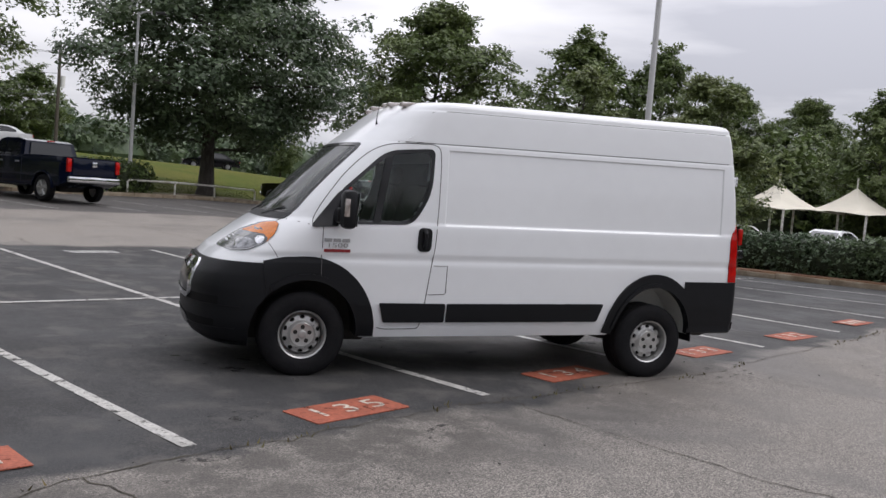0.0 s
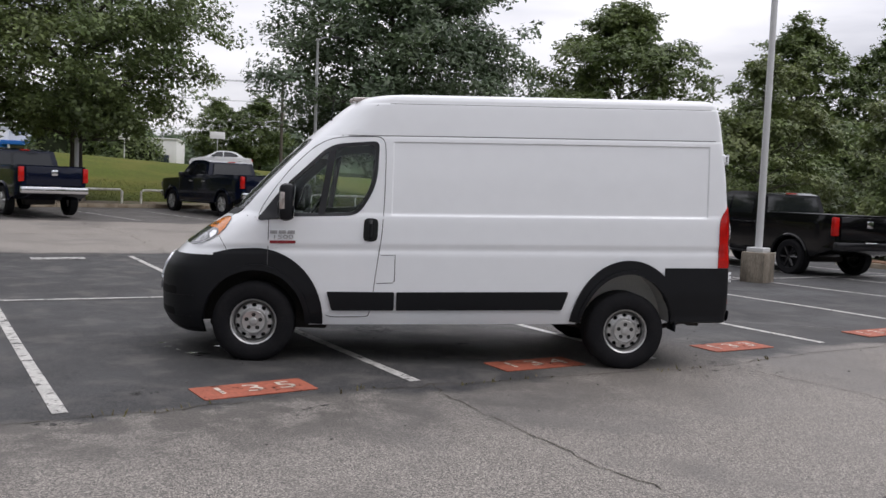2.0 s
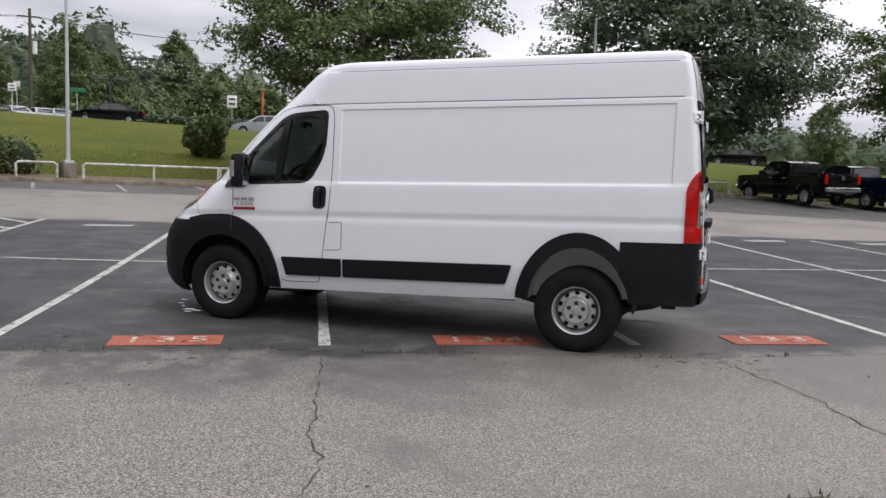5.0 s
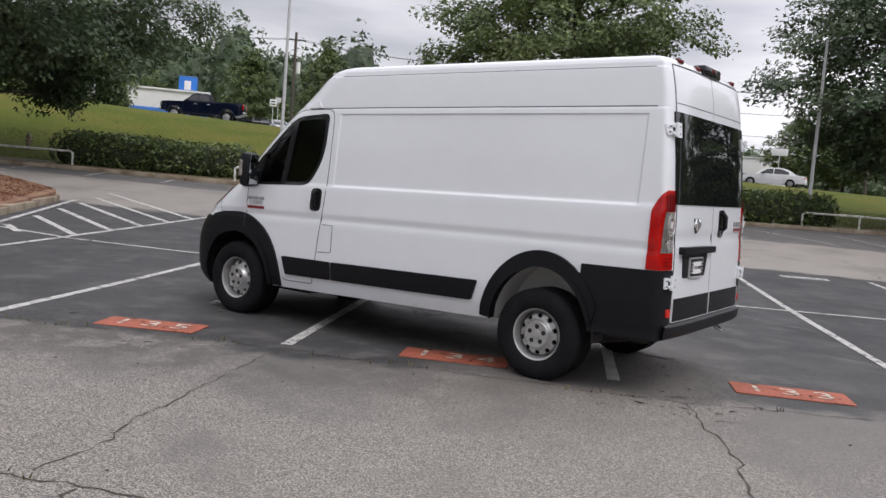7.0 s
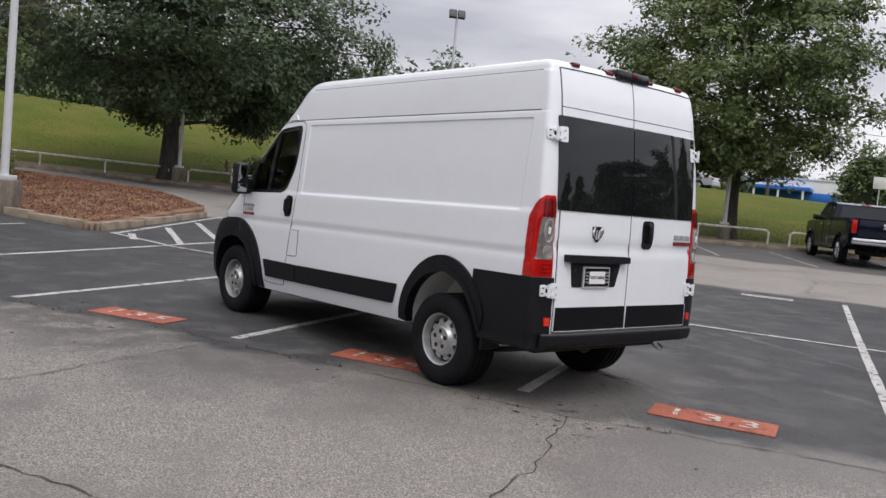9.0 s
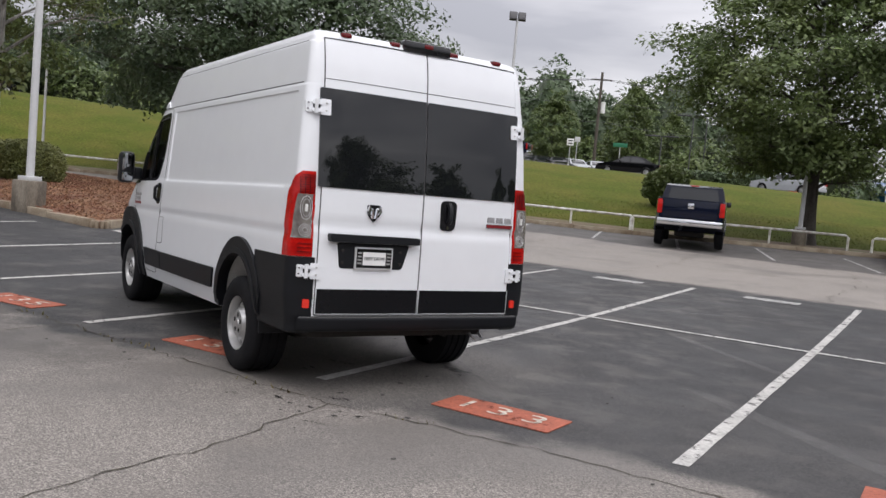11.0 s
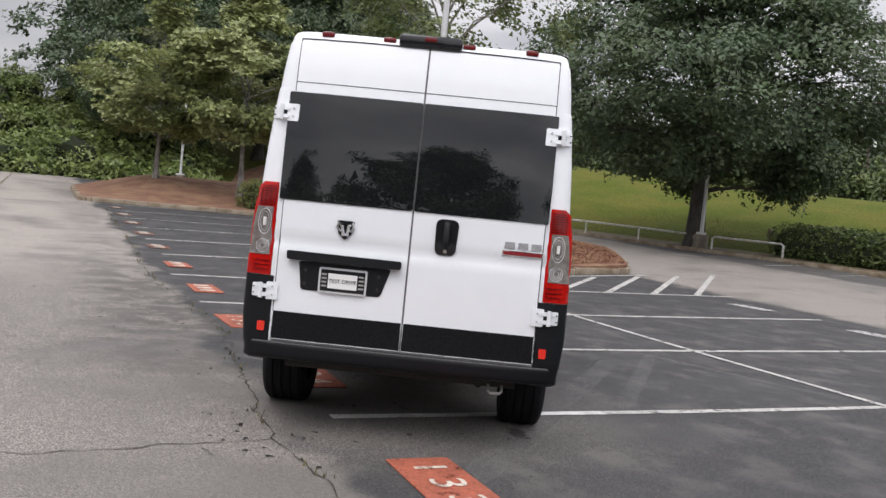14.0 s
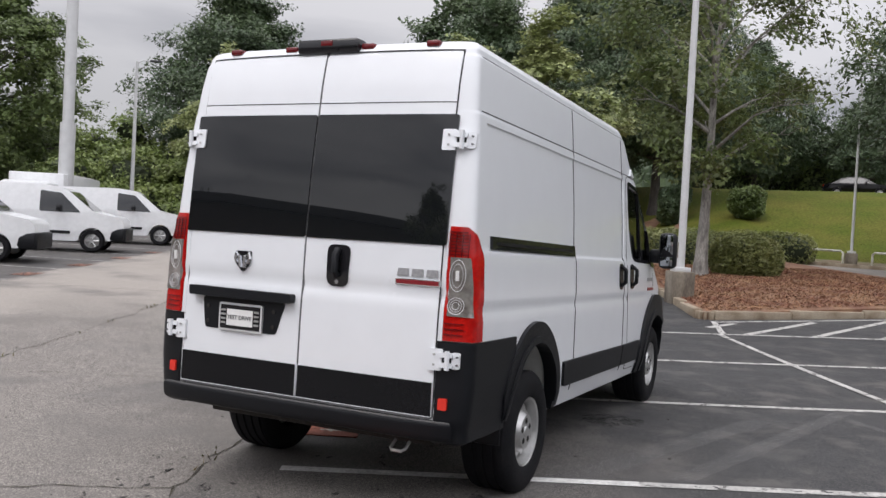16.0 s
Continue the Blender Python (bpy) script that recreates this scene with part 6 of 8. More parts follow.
def thicket(name, blobs, per, size, mat, label, category, kind="stuff", seed=3, heart=0.8):
    """Leaf-covered mounds: blobs of (x, y, z, rx, ry, rz)."""
    rs = np.random.RandomState(seed)
    out, face = [], []
    for x, y, z, rx, ry, rz in blobs:
        d = rs.normal(0, 1, (per, 3))
        d /= np.linalg.norm(d, axis=1, keepdims=True)
        d[:, 2] = np.where(d[:, 2] < -0.25, -d[:, 2], d[:, 2])
        face.append(0.9 * d)
        k = 0.70 + 0.36 * rs.rand(per, 1) + 0.13 * np.sin(d[:, :1] * 9 + d[:, 1:2] * 7 + d[:, 2:] * 8)
        out.append(np.array([x, y, z]) + d * k * np.array([rx, ry, rz]))
    corners = leaves(np.concatenate(out), size * 1.5, 5, size, seed, 0.5, np.concatenate(face))
    ball = bmesh.new()
    bmesh.ops.create_icosphere(ball, subdivisions=2, radius=1)
    unit, tris = np.array([v.co[:] for v in ball.verts]), np.array([[v.index for v in f.verts] for f in ball.faces])
    ball.free()
    n = len(corners) // 3
    faces, verts = [np.arange(3 * n).reshape(-1, 3)], [corners]
    # ball hearts take the painted shade of CORE, except where heart > 0.9
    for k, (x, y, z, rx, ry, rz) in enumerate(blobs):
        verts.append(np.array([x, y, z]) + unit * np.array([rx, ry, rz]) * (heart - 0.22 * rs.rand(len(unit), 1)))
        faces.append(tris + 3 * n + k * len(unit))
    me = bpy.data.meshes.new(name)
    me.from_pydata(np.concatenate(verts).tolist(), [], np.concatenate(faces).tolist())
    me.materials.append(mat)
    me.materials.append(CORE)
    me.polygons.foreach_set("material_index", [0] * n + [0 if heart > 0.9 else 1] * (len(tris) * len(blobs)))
    ob = new(name, me)
    return tagged(ob, label, category, kind=kind)


rw = random.Random(9)
# far woods on the plateau, past the road
blobs = []
for k in range(210):
    a = -58 + 160 * k / 210 + rw.uniform(-0.6, 0.6)
    p = bank(a, rw.uniform(92, 122) + (66 if 8 < a < 17 or 21 < a < 30 else 0))
    top = np.interp(a, [-58, -5, 10, 18, 33, 41, 57, 75, 90, 102], [9.5, 7.8, 11, 12, 14.5, 20.5, 21.5, 20.5, 20.5, 19]) - p.z
    hh = top / 1.85 * rw.uniform(0.72, 1.06)
    blobs.append((p.x, p.y, p.z + hh * 0.35, rw.uniform(4.0, 6.5), rw.uniform(4.0, 6.5), hh * 1.5))
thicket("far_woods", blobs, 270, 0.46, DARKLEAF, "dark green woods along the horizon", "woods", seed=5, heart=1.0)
blobs = []
for k in range(46):
    a = (17 + 0.4 * k if k < 12 else 30 + 65 * (k - 12) / 34) + rw.uniform(-0.8, 0.8)
    p = bank(a, rw.uniform(44, 58) + (36 if 44 < a < 56.5 else 14 if a < 44 else 0))
    hh = rw.uniform(1.6, 3.8)
    blobs.append((p.x, p.y, p.z + hh * 0.4, rw.uniform(2, 3.4), rw.uniform(2, 3.4), hh * 1.45))
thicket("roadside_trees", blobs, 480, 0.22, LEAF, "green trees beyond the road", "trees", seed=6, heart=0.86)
blobs = []
for k in range(34):
    a = radians(-50 + 34 * k / 34 + rw.uniform(-0.5, 0.5))
    d = rw.uniform(59, 66)
    x, y, hh = 4.4 - d * math.sin(a), d * math.cos(a), rw.uniform(2.6, 4.2)
    blobs.append((x, y, height(x, y) + hh * 0.6, rw.uniform(2.4, 3.6), rw.uniform(2.4, 3.6), hh * 1.3))
thicket("tree_belt", blobs, 420, 0.24, LEAF, "dense green trees behind the tents", "trees", seed=12)
# vine-covered wall of woods at the end of the aisle
blobs = []
for k in range(230):
    row = k % 5
    f = k / 230
    a = radians(109 + 30 * f)
    d = 52.5 + 2.3 * row + rw.uniform(-1, 1)
    x, y = 9 - d * math.sin(a), 1 + d * math.cos(a)
    top = (1.0, 2.0, 3.0, 4.0, 4.9)[row] * (1 + 0.22 * math.sin(k * 0.171) + 0.3 * max(0, f - 0.6) + rw.uniform(-0.22, 0.22))
    r = rw.uniform(0.9, 1.9)
    for q in range(1 + row // 2):
        blobs.append((x + rw.uniform(-1, 1), y + rw.uniform(-1, 1), height(x, y) + top - r * 0.9 - 1.6 * q, r * rw.uniform(0.9, 1.4), r * rw.uniform(0.9, 1.4), r * rw.uniform(0.8, 1.1)))
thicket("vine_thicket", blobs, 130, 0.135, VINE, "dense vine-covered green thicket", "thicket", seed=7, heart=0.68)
# woods behind the walk, which close the place and show in the van's rear glass
blobs = []
for k in range(70):
    a = radians(-150 + 92 * k / 70 + rw.uniform(-1, 1))
    d = rw.uniform(84, 96)
    x, y = 5 - d * math.sin(a), -5 + d * math.cos(a)
    blobs.append((x, y, height(x, y) + 1.5, rw.uniform(6, 9), rw.uniform(6, 9), rw.uniform(8, 13)))
for k in range(40):
    a = radians(138 + 72 * k / 40)
    d = rw.uniform(80, 90)
    x, y = 5 - d * math.sin(a), -5 + d * math.cos(a)
    blobs.append((x, y, height(x, y) + 2, rw.uniform(4, 6), rw.uniform(4, 6), rw.uniform(4, 6.5)))
thicket("far_woods_behind", blobs, 170, 0.7, DARKLEAF, "dark green woods on the far side of the lot", "woods", seed=8)


def hedge(points, width, high, mat, label, n=1500, leaf=0.075, z=None, seed=1, loose=0.0):
    """A clipped hedge along points (x, y), or one round shrub at a single point."""
    root = thing("hedge" if len(points) > 1 else "shrub", label, "hedge" if len(points) > 1 else "shrub", "hedges")
    rs, rh = np.random.RandomState(seed), random.Random(seed)
    pts = [Vector(p) for p in points] if len(points) > 1 else [Vector(points[0]), Vector(points[0]) + Vector((0.01, 0))]
    core, sc = bmesh.new(), []
    for a, b in zip(pts, pts[1:]):
        m = max(1, int((b - a).length / 0.5))
        for k in range(m + 1):
            c = a.lerp(b, k / m)
            zz = (height(c.x, c.y) if z is None else z)
            w, hh = width * rh.uniform(0.92, 1.06), high * rh.uniform(0.94, 1.05)
            lobes = [(0.0, 0.0, 0.45, 1.0)]
            if loose:
                lobes = [(0.0, 0.0, 0.40, 0.72)] + [(rh.uniform(-0.3, 0.3), rh.uniform(-0.3, 0.3), rh.uniform(0.25, 0.78), rh.uniform(0.3, 0.55)) for _ in range(9)]
            for lx, ly, lz, k in lobes:
                spot = np.array([c.x + lx * w, c.y + ly * w, zz + hh * lz])
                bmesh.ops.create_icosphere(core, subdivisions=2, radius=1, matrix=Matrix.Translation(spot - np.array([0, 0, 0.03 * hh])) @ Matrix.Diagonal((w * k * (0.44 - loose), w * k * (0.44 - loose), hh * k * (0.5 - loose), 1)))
                d = rs.normal(0, 1, (n if not loose else n // 4, 3))
                d /= np.linalg.norm(d, axis=1, keepdims=True)
                d = np.sign(d) * np.abs(d) ** 0.8
                q = spot + d * k * np.array([w * 0.5, w * 0.5, hh * 0.55]) * (0.93 + 0.12 * rs.rand(len(d), 1) - 1.6 * loose * rs.rand(len(d), 1) ** 2)
                sc.append(q[q[:, 2] > zz])
    # dark balls under the leaves stand in for the hedge's inner shade
    part("shade_core", core, CORE, root)
    share("foliage", leaf_mesh("foliage", leaves(np.concatenate(sc), leaf * 0.6, 3, leaf * 0.8, seed, 1.0), mat), root)
    return root


a, b, c = lot(19.8, -7), lot(19.9, 2.5), lot(20.6, 8.2)
hedge([a.xy, b.xy, c.xy], 1.7, 1.25, DARKLEAF, "clipped dark green hedge behind a kerb", 420, 0.085, seed=2)
hedge([(-16.6, 0.05)], 1.75, 1.08, HEDGELEAF, "rounded clipped green shrub on bark mulch", 5200, 0.052, z=0.66, seed=23)
run = [Vector(p) for p in ((-31.6, -33.2), (-33.2, -31.9), (-35.2, -30.6))]
hedge(run, 1.8, 1.3, LEAF, "low clipped hedge on a grass median", 420, 0.09, seed=14)
run = [Vector(p) for p in ((-23.0, -7.5), (-21.8, -5.8), (-21.2, -3.6), (-20.6, -1.6))]
hedge(run, 1.9, 1.3, HEDGELEAF, "long clipped green hedge behind the planted island", 1100, 0.055, seed=4)
p, q = Vector((-33.5, -8.5, 0)), Vector((-32.6, 0.2, 0))
hedge([p.xy, q.xy], 2.0, 1.3, HEDGELEAF, "long clipped green hedge on the bank", 800, 0.065, seed=5)
hedge([bank(58.7, 0.2).xy, bank(53.5, 0.5).xy, bank(48.6, 0.8).xy], 1.8, 1.45, LEAF, "dark green hedge at the foot of the bank", 420, 0.085, seed=6)
hedge([(-18.9, 27.8)], 2.0, 2.1, LIMELEAF, "loose green bush at the foot of the bank", 2400, 0.10, seed=7, z=footing(-18.9, 27.8) - 0.05, loose=0.24)
hedge([(-4.6, 29.3), (-1.1, 32.0)], 1.7, 1.5, LEAF, "green hedge at the foot of the bank below a lamp post", 420, 0.085, seed=8)
hedge([(-45.6, -7.4)], 2.1, 2.5, DARKLEAF, "narrow dark evergreen bush on the bank", 2800, 0.10, z=footing(-45.6, -7.4) - 0.05, seed=10, loose=0.2)
hedge([(-43.9, -3.0)], 2.2, 1.8, LIMELEAF, "loose green bush on the bank", 2200, 0.09, z=footing(-43.9, -3.0) - 0.05, seed=13, loose=0.26)
hedge([bank(41.5, 41).xy, bank(34, 41).xy, bank(30.5, 42).xy], 1.6, 1.1, DARKLEAF, "long low dark hedge along the road", 130, 0.16, z=bank(36, 41).z, seed=15)

# ---- planted islands, kerbs, rails, lamp posts ----
CONCRETE = material("stained_concrete", (0.31, 0.262, 0.195), 0.9, vary=0.2, scale=2.2, fine=60, bump=0.4, second=(0.17, 0.125, 0.082))
POSTBASE = material("dark_stained_concrete", (0.225, 0.195, 0.155), 0.9, vary=0.25, scale=3.0, fine=50, bump=0.5, second=(0.105, 0.088, 0.068), stretch=(1, 1, 0.35))
MULCH = material("pine_bark_mulch", (0.165, 0.080, 0.050), 0.95, vary=0.35, scale=1.6, fine=45, bump=1.0, second=(0.25, 0.150, 0.088))
CHIP = material("bark_chips", (0.185, 0.084, 0.050), 0.95, vary=0.3, scale=1.6, island=0.55, second=(0.28, 0.165, 0.095))
POLEPAINT = material("pale_grey_painted_steel", (0.58, 0.585, 0.59), 0.45, metal=0.1, vary=0.08, scale=3)
RAILPAINT = material("white_painted_pipe", (0.74, 0.74, 0.72), 0.5, vary=0.12, scale=6, second=(0.42, 0.38, 0.33))
LAMPBODY = material("dark_lamp_housing", (0.06, 0.06, 0.065), 0.5, vary=0.1)


def kerb_path(points, label, step=1.5):
    """Kerb stones end to end along ground points, as one run."""
    root = thing("kerb", label, "kerb")
    root["kind"] = "structure"
    pts = [Vector(p) for p in points]
    run = []
    for a, b in zip(pts, pts[1:]):
        n = max(1, round((b - a).length / step))
        run += [a.lerp(b, k / n) for k in range(n)]
    run.append(pts[-1])
    for a, b in zip(run, run[1:]):
        d = b - a
        ang = math.degrees(math.atan2(d.y, d.x))
        bm = box(0, 0, 0.015, d.length - 0.012, 0.16, 0.26, 0.022)
        bmesh.ops.transform(bm, matrix=pose((a.x + b.x) / 2, (a.y + b.y) / 2, height(*((a + b) / 2).xy), 0, 0, ang), verts=bm.verts)
        part("kerb_stone", bm, CONCRETE, root)


def island(outline, mound, label):
    """A kerbed bed of bark mulch; outline in lot coordinates."""
    world_pts = [lot(s, r) for s, r in outline]
    kerb_path(world_pts + world_pts[:1], "stained concrete kerb round a planted island")
    cx, cy = sum(s for s, r in outline) / len(outline), sum(r for s, r in outline) / len(outline)
    bm = shell(outline, lambda a, b: lot(a, b, 0.13 + mound(a, b)), lambda a, b: lot(a, b, -0.1), 0.55)
    tagged(part("mulch_bed", bm, MULCH), label, "mulch bed", kind="structure")


ISLE = rounded([(-7.55, 5.85), (-9.35, 11.5), (-14, 14.0), (-31.5, 14.0), (-31.5, -0.8), (-23.2, -0.8), (-22.4, 4.6), (-20.8, 6.7), (-13.0, 6.5)], [0.25, 0.5, 1, 1, 0.4, 0.4, 1.0, 1.0, 2], 4)
MOUND = lambda a, b: 0.22 * min(1, max(0, (-7.6 - a) / 4.0)) * min(1, max(0, (b - 6.3) / 2.2)) if b > 6.3 else 0.0
RISE = lambda a, b: 0.75 * min(1, max(0, (-24.3 - a) / 5.0)) * min(1, max(0, (b + 0.8) / 3.0))
island(ISLE, lambda a, b: max(MOUND(a, b), RISE(a, b)), "reddish brown bark mulch in a planted island")
RIGHT = rounded([(18.7, -9), (18.8, 8.9), (21.8, 9.0), (21.8, -9)], 0.6, 3)
island(RIGHT, lambda a, b: 0.05, "brown bark mulch under a hedge")
rc = random.Random(12)
bm = bmesh.new()
made = 0
while made < 23000:
    s, r = rc.uniform(-19, -7.7), rc.uniform(5.9, 13.5)
    if r < 6.02 + 0.09 * (-7.6 - s) or s > -7.68 - (r - 5.85) * 0.33 or r > 11.5 + (-9.4 - s) * 0.5:
        continue
    made += 1
    c = lot(s, r, 0.138 + MOUND(s, r))
    w, l2 = rc.uniform(0.005, 0.014), rc.uniform(0.012, 0.05)
    m = pose(c.x, c.y, c.z + 0.012, rc.uniform(-35, 35), rc.uniform(-35, 35), rc.uniform(0, 360))
    q = [bm.verts.new(m @ Vector(p)) for p in ((-l2, -w, 0), (l2, -w * 0.6, 0.01), (l2 * 0.8, w, 0), (-l2 * 0.9, w * 0.8, 0.012))]
    bm.faces.new(q)
tagged(part("bark_chips", bm, CHIP, smooth=0), "loose reddish bark chips and pine straw", "bark chips", kind="stuff")

kerb_path([Vector((-26.5, -31.6, 0)), Vector((-28.9, -29.6, 0)), Vector((-32.0, -26.8, 0)), Vector((-35.5, -24.5, 0))], "stained concrete kerb of a grass median")

# bed of dark bark below the oak in the hollow of the bank
bm = bmesh.new()
rows = [[bm.verts.new(bank(a, 3.2 + 1.2 * math.sin(a * 1.3) + (12.5 + 1.0 * math.sin(a * 2.1) - 1.5 * max(0, 93.5 - a) ** 2) * k / 8, 0.03)) for k in range(9)] for a in np.linspace(92.0, 101.0, 19)]
for p, q in zip(rows, rows[1:]):
    for k in range(8):
        bm.faces.new((p[k], p[k + 1], q[k + 1], q[k]))
bmesh.ops.recalc_face_normals(bm, faces=bm.faces)
tagged(part("mulch_bed", bm, MULCH), "dark bark mulch bed below an oak on the bank", "mulch bed", kind="structure")
# kerb and bare earth at the foot of the bank
kerb_path([bank(a, -1.9) - Vector((0, 0, bank(a, -1.9).z)) for a in range(-20, 108, 2)], "low concrete kerb along the far edge of the lot", 3.0)
EARTH = material("bare_reddish_earth", (0.15, 0.105, 0.07), 0.95, vary=0.3, scale=1.2, fine=20, bump=0.6, second=(0.10, 0.10, 0.04))
bm = bmesh.new()
prev = None
for a in np.linspace(-20, 107, 128):
    p0, p1, p2 = bank(a, -1.85), bank(a, -0.6), bank(a, 0.9)
    v = [bm.verts.new((p0.x, p0.y, height(p0.x, p0.y) + 0.10)), bm.verts.new((p1.x, p1.y, height(p1.x, p1.y) + 0.13)), bm.verts.new(p2 + Vector((0, 0, 0.05)))]
    if prev:
        for k in range(2):
            bm.faces.new((prev[k], prev[k + 1], v[k + 1], v[k]))
    prev = v
bmesh.ops.recalc_face_normals(bm, faces=bm.faces)
tagged(part("earth_strip", bm, EARTH), "bare reddish earth and straw below the bank", "earth", kind="structure")


def rail(a0, a1, d=-1.0):
    """A white pipe rail on posts along the foot of the bank."""
    p0, p1 = bank(a0, d), bank(a1, d)
    n = max(1, round((p1 - p0).length / 2.9))
    spots = [bank(a0 + (a1 - a0) * k / n, d) for k in range(n + 1)]
    for p in spots:
        p.z = height(p.x, p.y) + 0.10
    root = thing("pipe_rail", "low white painted pipe rail beside the grass", "rail", "pipe rails")
    up = Vector((0, 0, 0.55))
    e0, e1 = (spots[0] - spots[1]).normalized() * 0.1, (spots[-1] - spots[-2]).normalized() * 0.1
    pts = [spots[0] + e0, spots[0] + e0 + up * 0.86, spots[0] + up] + [p + up for p in spots[1:-1]] + [spots[-1] + up, spots[-1] + e1 + up * 0.86, spots[-1] + e1]
    part("top_pipe", tube(pts, 0.045, 8), RAILPAINT, root)
    for p in spots[1:-1]:
        part("post", tube([p - Vector((0, 0, 0.12)), p + up], 0.040, 8), RAILPAINT, root)


for a0, a1 in ((-9, -1), (0.5, 10), (12, 22), (23.6, 32), (33.5, 36.2), (36.4, 44.7), (46.6, 48.6), (59.2, 63.6), (65.2, 77.2), (79.3, 83.5)):
    rail(a0, a1)


def lamp_post(x, y, high, label, arm=0.0, turn=0.0, heads=0, base=0.75, r=0.085, z=None):
    """A tapered steel post on a concrete block; arm: length of a side arm with a flat head; heads: flood lamps at the top."""
    root = thing("lamp_post", label, "lamp post", "lamp posts", pose(x, y, height(x, y) if z is None else z, 0, 0, turn))
    if base:
        if base > 0.5:
            part("concrete_base", box(0, 0, base / 2 - 0.1, 0.5, 0.5, base + 0.2, 0.03), POSTBASE, root, "square stained concrete base")
        else:
            part("concrete_base", lathe([(0.0, -0.1), (0.28, -0.1), (0.28, base), (0.25, base + 0.02), (0.0, base + 0.02)], 20, "Z"), POSTBASE, root, "round concrete base")
        part("base_plate", box(0, 0, base + 0.045, 0.34, 0.34, 0.09, 0.008), POLEPAINT, root)
    part("pole", tube([(0, 0, base), (0, 0, base + (high - base) * 0.5), (0, 0, high)], [r, r * 0.85, r * 0.62], 14), POLEPAINT, root, "tapered pale grey steel pole")
    if arm:
        part("arm", tube([(0, 0, high - 0.1), (arm * 0.4, 0, high + 0.05), (arm, 0, high + 0.05)], 0.03, 8), POLEPAINT, root)
        part("lamp_head", box(arm + 0.2, 0, high + 0.05, 0.55, 0.24, 0.10, 0.03), LAMPBODY, root)
    for k in range(heads):
        b = box(0, 0, 0, 0.16, 0.30, 0.34, 0.03)
        bmesh.ops.transform(b, matrix=pose(0.02, (k - (heads - 1) / 2) * 0.34, high + 0.12, 0, 22, 0), verts=b.verts)
        part("flood_lamp", b, LAMPBODY, root, "dark flood lamp")
    return root


lamp_post(8.9, 7.85, 11.0, "tall pale grey lamp post on a square concrete block", arm=0.9, turn=40, base=0.6, r=0.072)
lamp_post(-10.7, -0.65, 10.5, "tall pale grey lamp post in the planted island", arm=0.9, turn=120, base=0.56, r=0.085, z=0.34)
lamp_post(-1.36, 31.5, 7.75, "grey lamp post with one side arm", arm=0.7, turn=-10, base=0.5, r=0.085)
lamp_post(-9.9, 25.2, 8.7, "grey lamp post standing close to an oak", arm=0.7, turn=-60, base=0.7, r=0.085)
lamp_post(-17.9, 17.3, 7.8, "white lamp post with paired flood lamps", heads=2, turn=150, base=0.65, r=0.075)
lamp_post(-26.15, 9.95, 8.0, "grey lamp post beside a broad oak", arm=0.7, turn=60, base=0.7, r=0.08)
lamp_post(-32.2, 2.6, 8.0, "slim grey lamp post on the bank", base=0.6, r=0.06)
lamp_post(14.0, 45.0, 7.4, "grey lamp post with a short arm behind parked pickups", arm=0.6, turn=20, base=0.4, r=0.08)
lamp_post(-40.8, -4.8, 6.4, "grey lamp post with one arm behind a hedge", arm=0.6, turn=-100, base=0.3, r=0.075, z=2.3)
lamp_post(-32.8, -14.0, 7.0, "slim grey lamp post behind young trees", base=0.4, r=0.06, z=1.3)
lamp_post(-23.3, -29.2, 8.1, "grey lamp post with a side arm near white vans", arm=0.7, turn=120, base=0.3, r=0.10)
root = thing("sign_mast", "thick grey steel sign mast in two sections", "mast", "", stand(-18.5, -28.2))
part("lower_mast", tube([(0, 0, -0.1), (0, 0, 4.6)], 0.32, 24), POLEPAINT, root)
part("upper_mast", tube([(0, 0, 4.6), (0, 0, 14)], 0.235, 24), POLEPAINT, root)
# utility poles and cables along the road
WOODPOLE = material("weathered_pole_wood", (0.10, 0.085, 0.07), 0.9, vary=0.25, scale=5)
tops = []
for a in (8, 27, 44.85, 62):
    p = bank(a, 60)
    root = thing("utility_pole", "weathered wooden utility pole beside the road", "utility pole", "utility poles", pose(p.x, p.y, p.z, 0, 0, a))
    part("post", tube([(0, 0, -0.5), (0, 0, 11.2)], [0.20, 0.14], 10), WOODPOLE, root)
    part("cross_arm", box(0, 0, 10.4, 2.2, 0.1, 0.12, 0.01), WOODPOLE, root)
    part("transformer", tube([(0.4, 0.1, 6.9), (0.4, 0.1, 8.1)], 0.24, 12), PAPER, root, "pale transformer can")
    tops.append(p)
for p, q in zip(tops, tops[1:]):
    for o, z in ((0.8, 10.5), (-0.8, 10.5), (0, 8.3), (0.2, 6.0)):
        pts = [p.lerp(q, k / 10) + Vector((o * 0.5, o * 0.5, z - 0.9 * 4 * (k / 10) * (1 - k / 10))) for k in range(11)]
        tagged(part("power_cable", tube(pts, 0.022, 4), LAMPBODY), "thin dark overhead cable", "cable", "power cables")

# ---- buildings, tents and signs in the distance ----
STUCCO = material("white_stucco", (0.72, 0.72, 0.70), 0.8, vary=0.06, scale=1)
BLUEPANEL = material("bright_blue_panel", (0.02, 0.16, 0.55), 0.4, vary=0.08, scale=1)
DARKGLASS = material("dark_shop_glass", (0.03, 0.04, 0.05), 0.08, vary=0.1)
CANVAS = material("cream_tent_canvas", (0.70, 0.66, 0.56), 0.8, vary=0.08, scale=0.8)


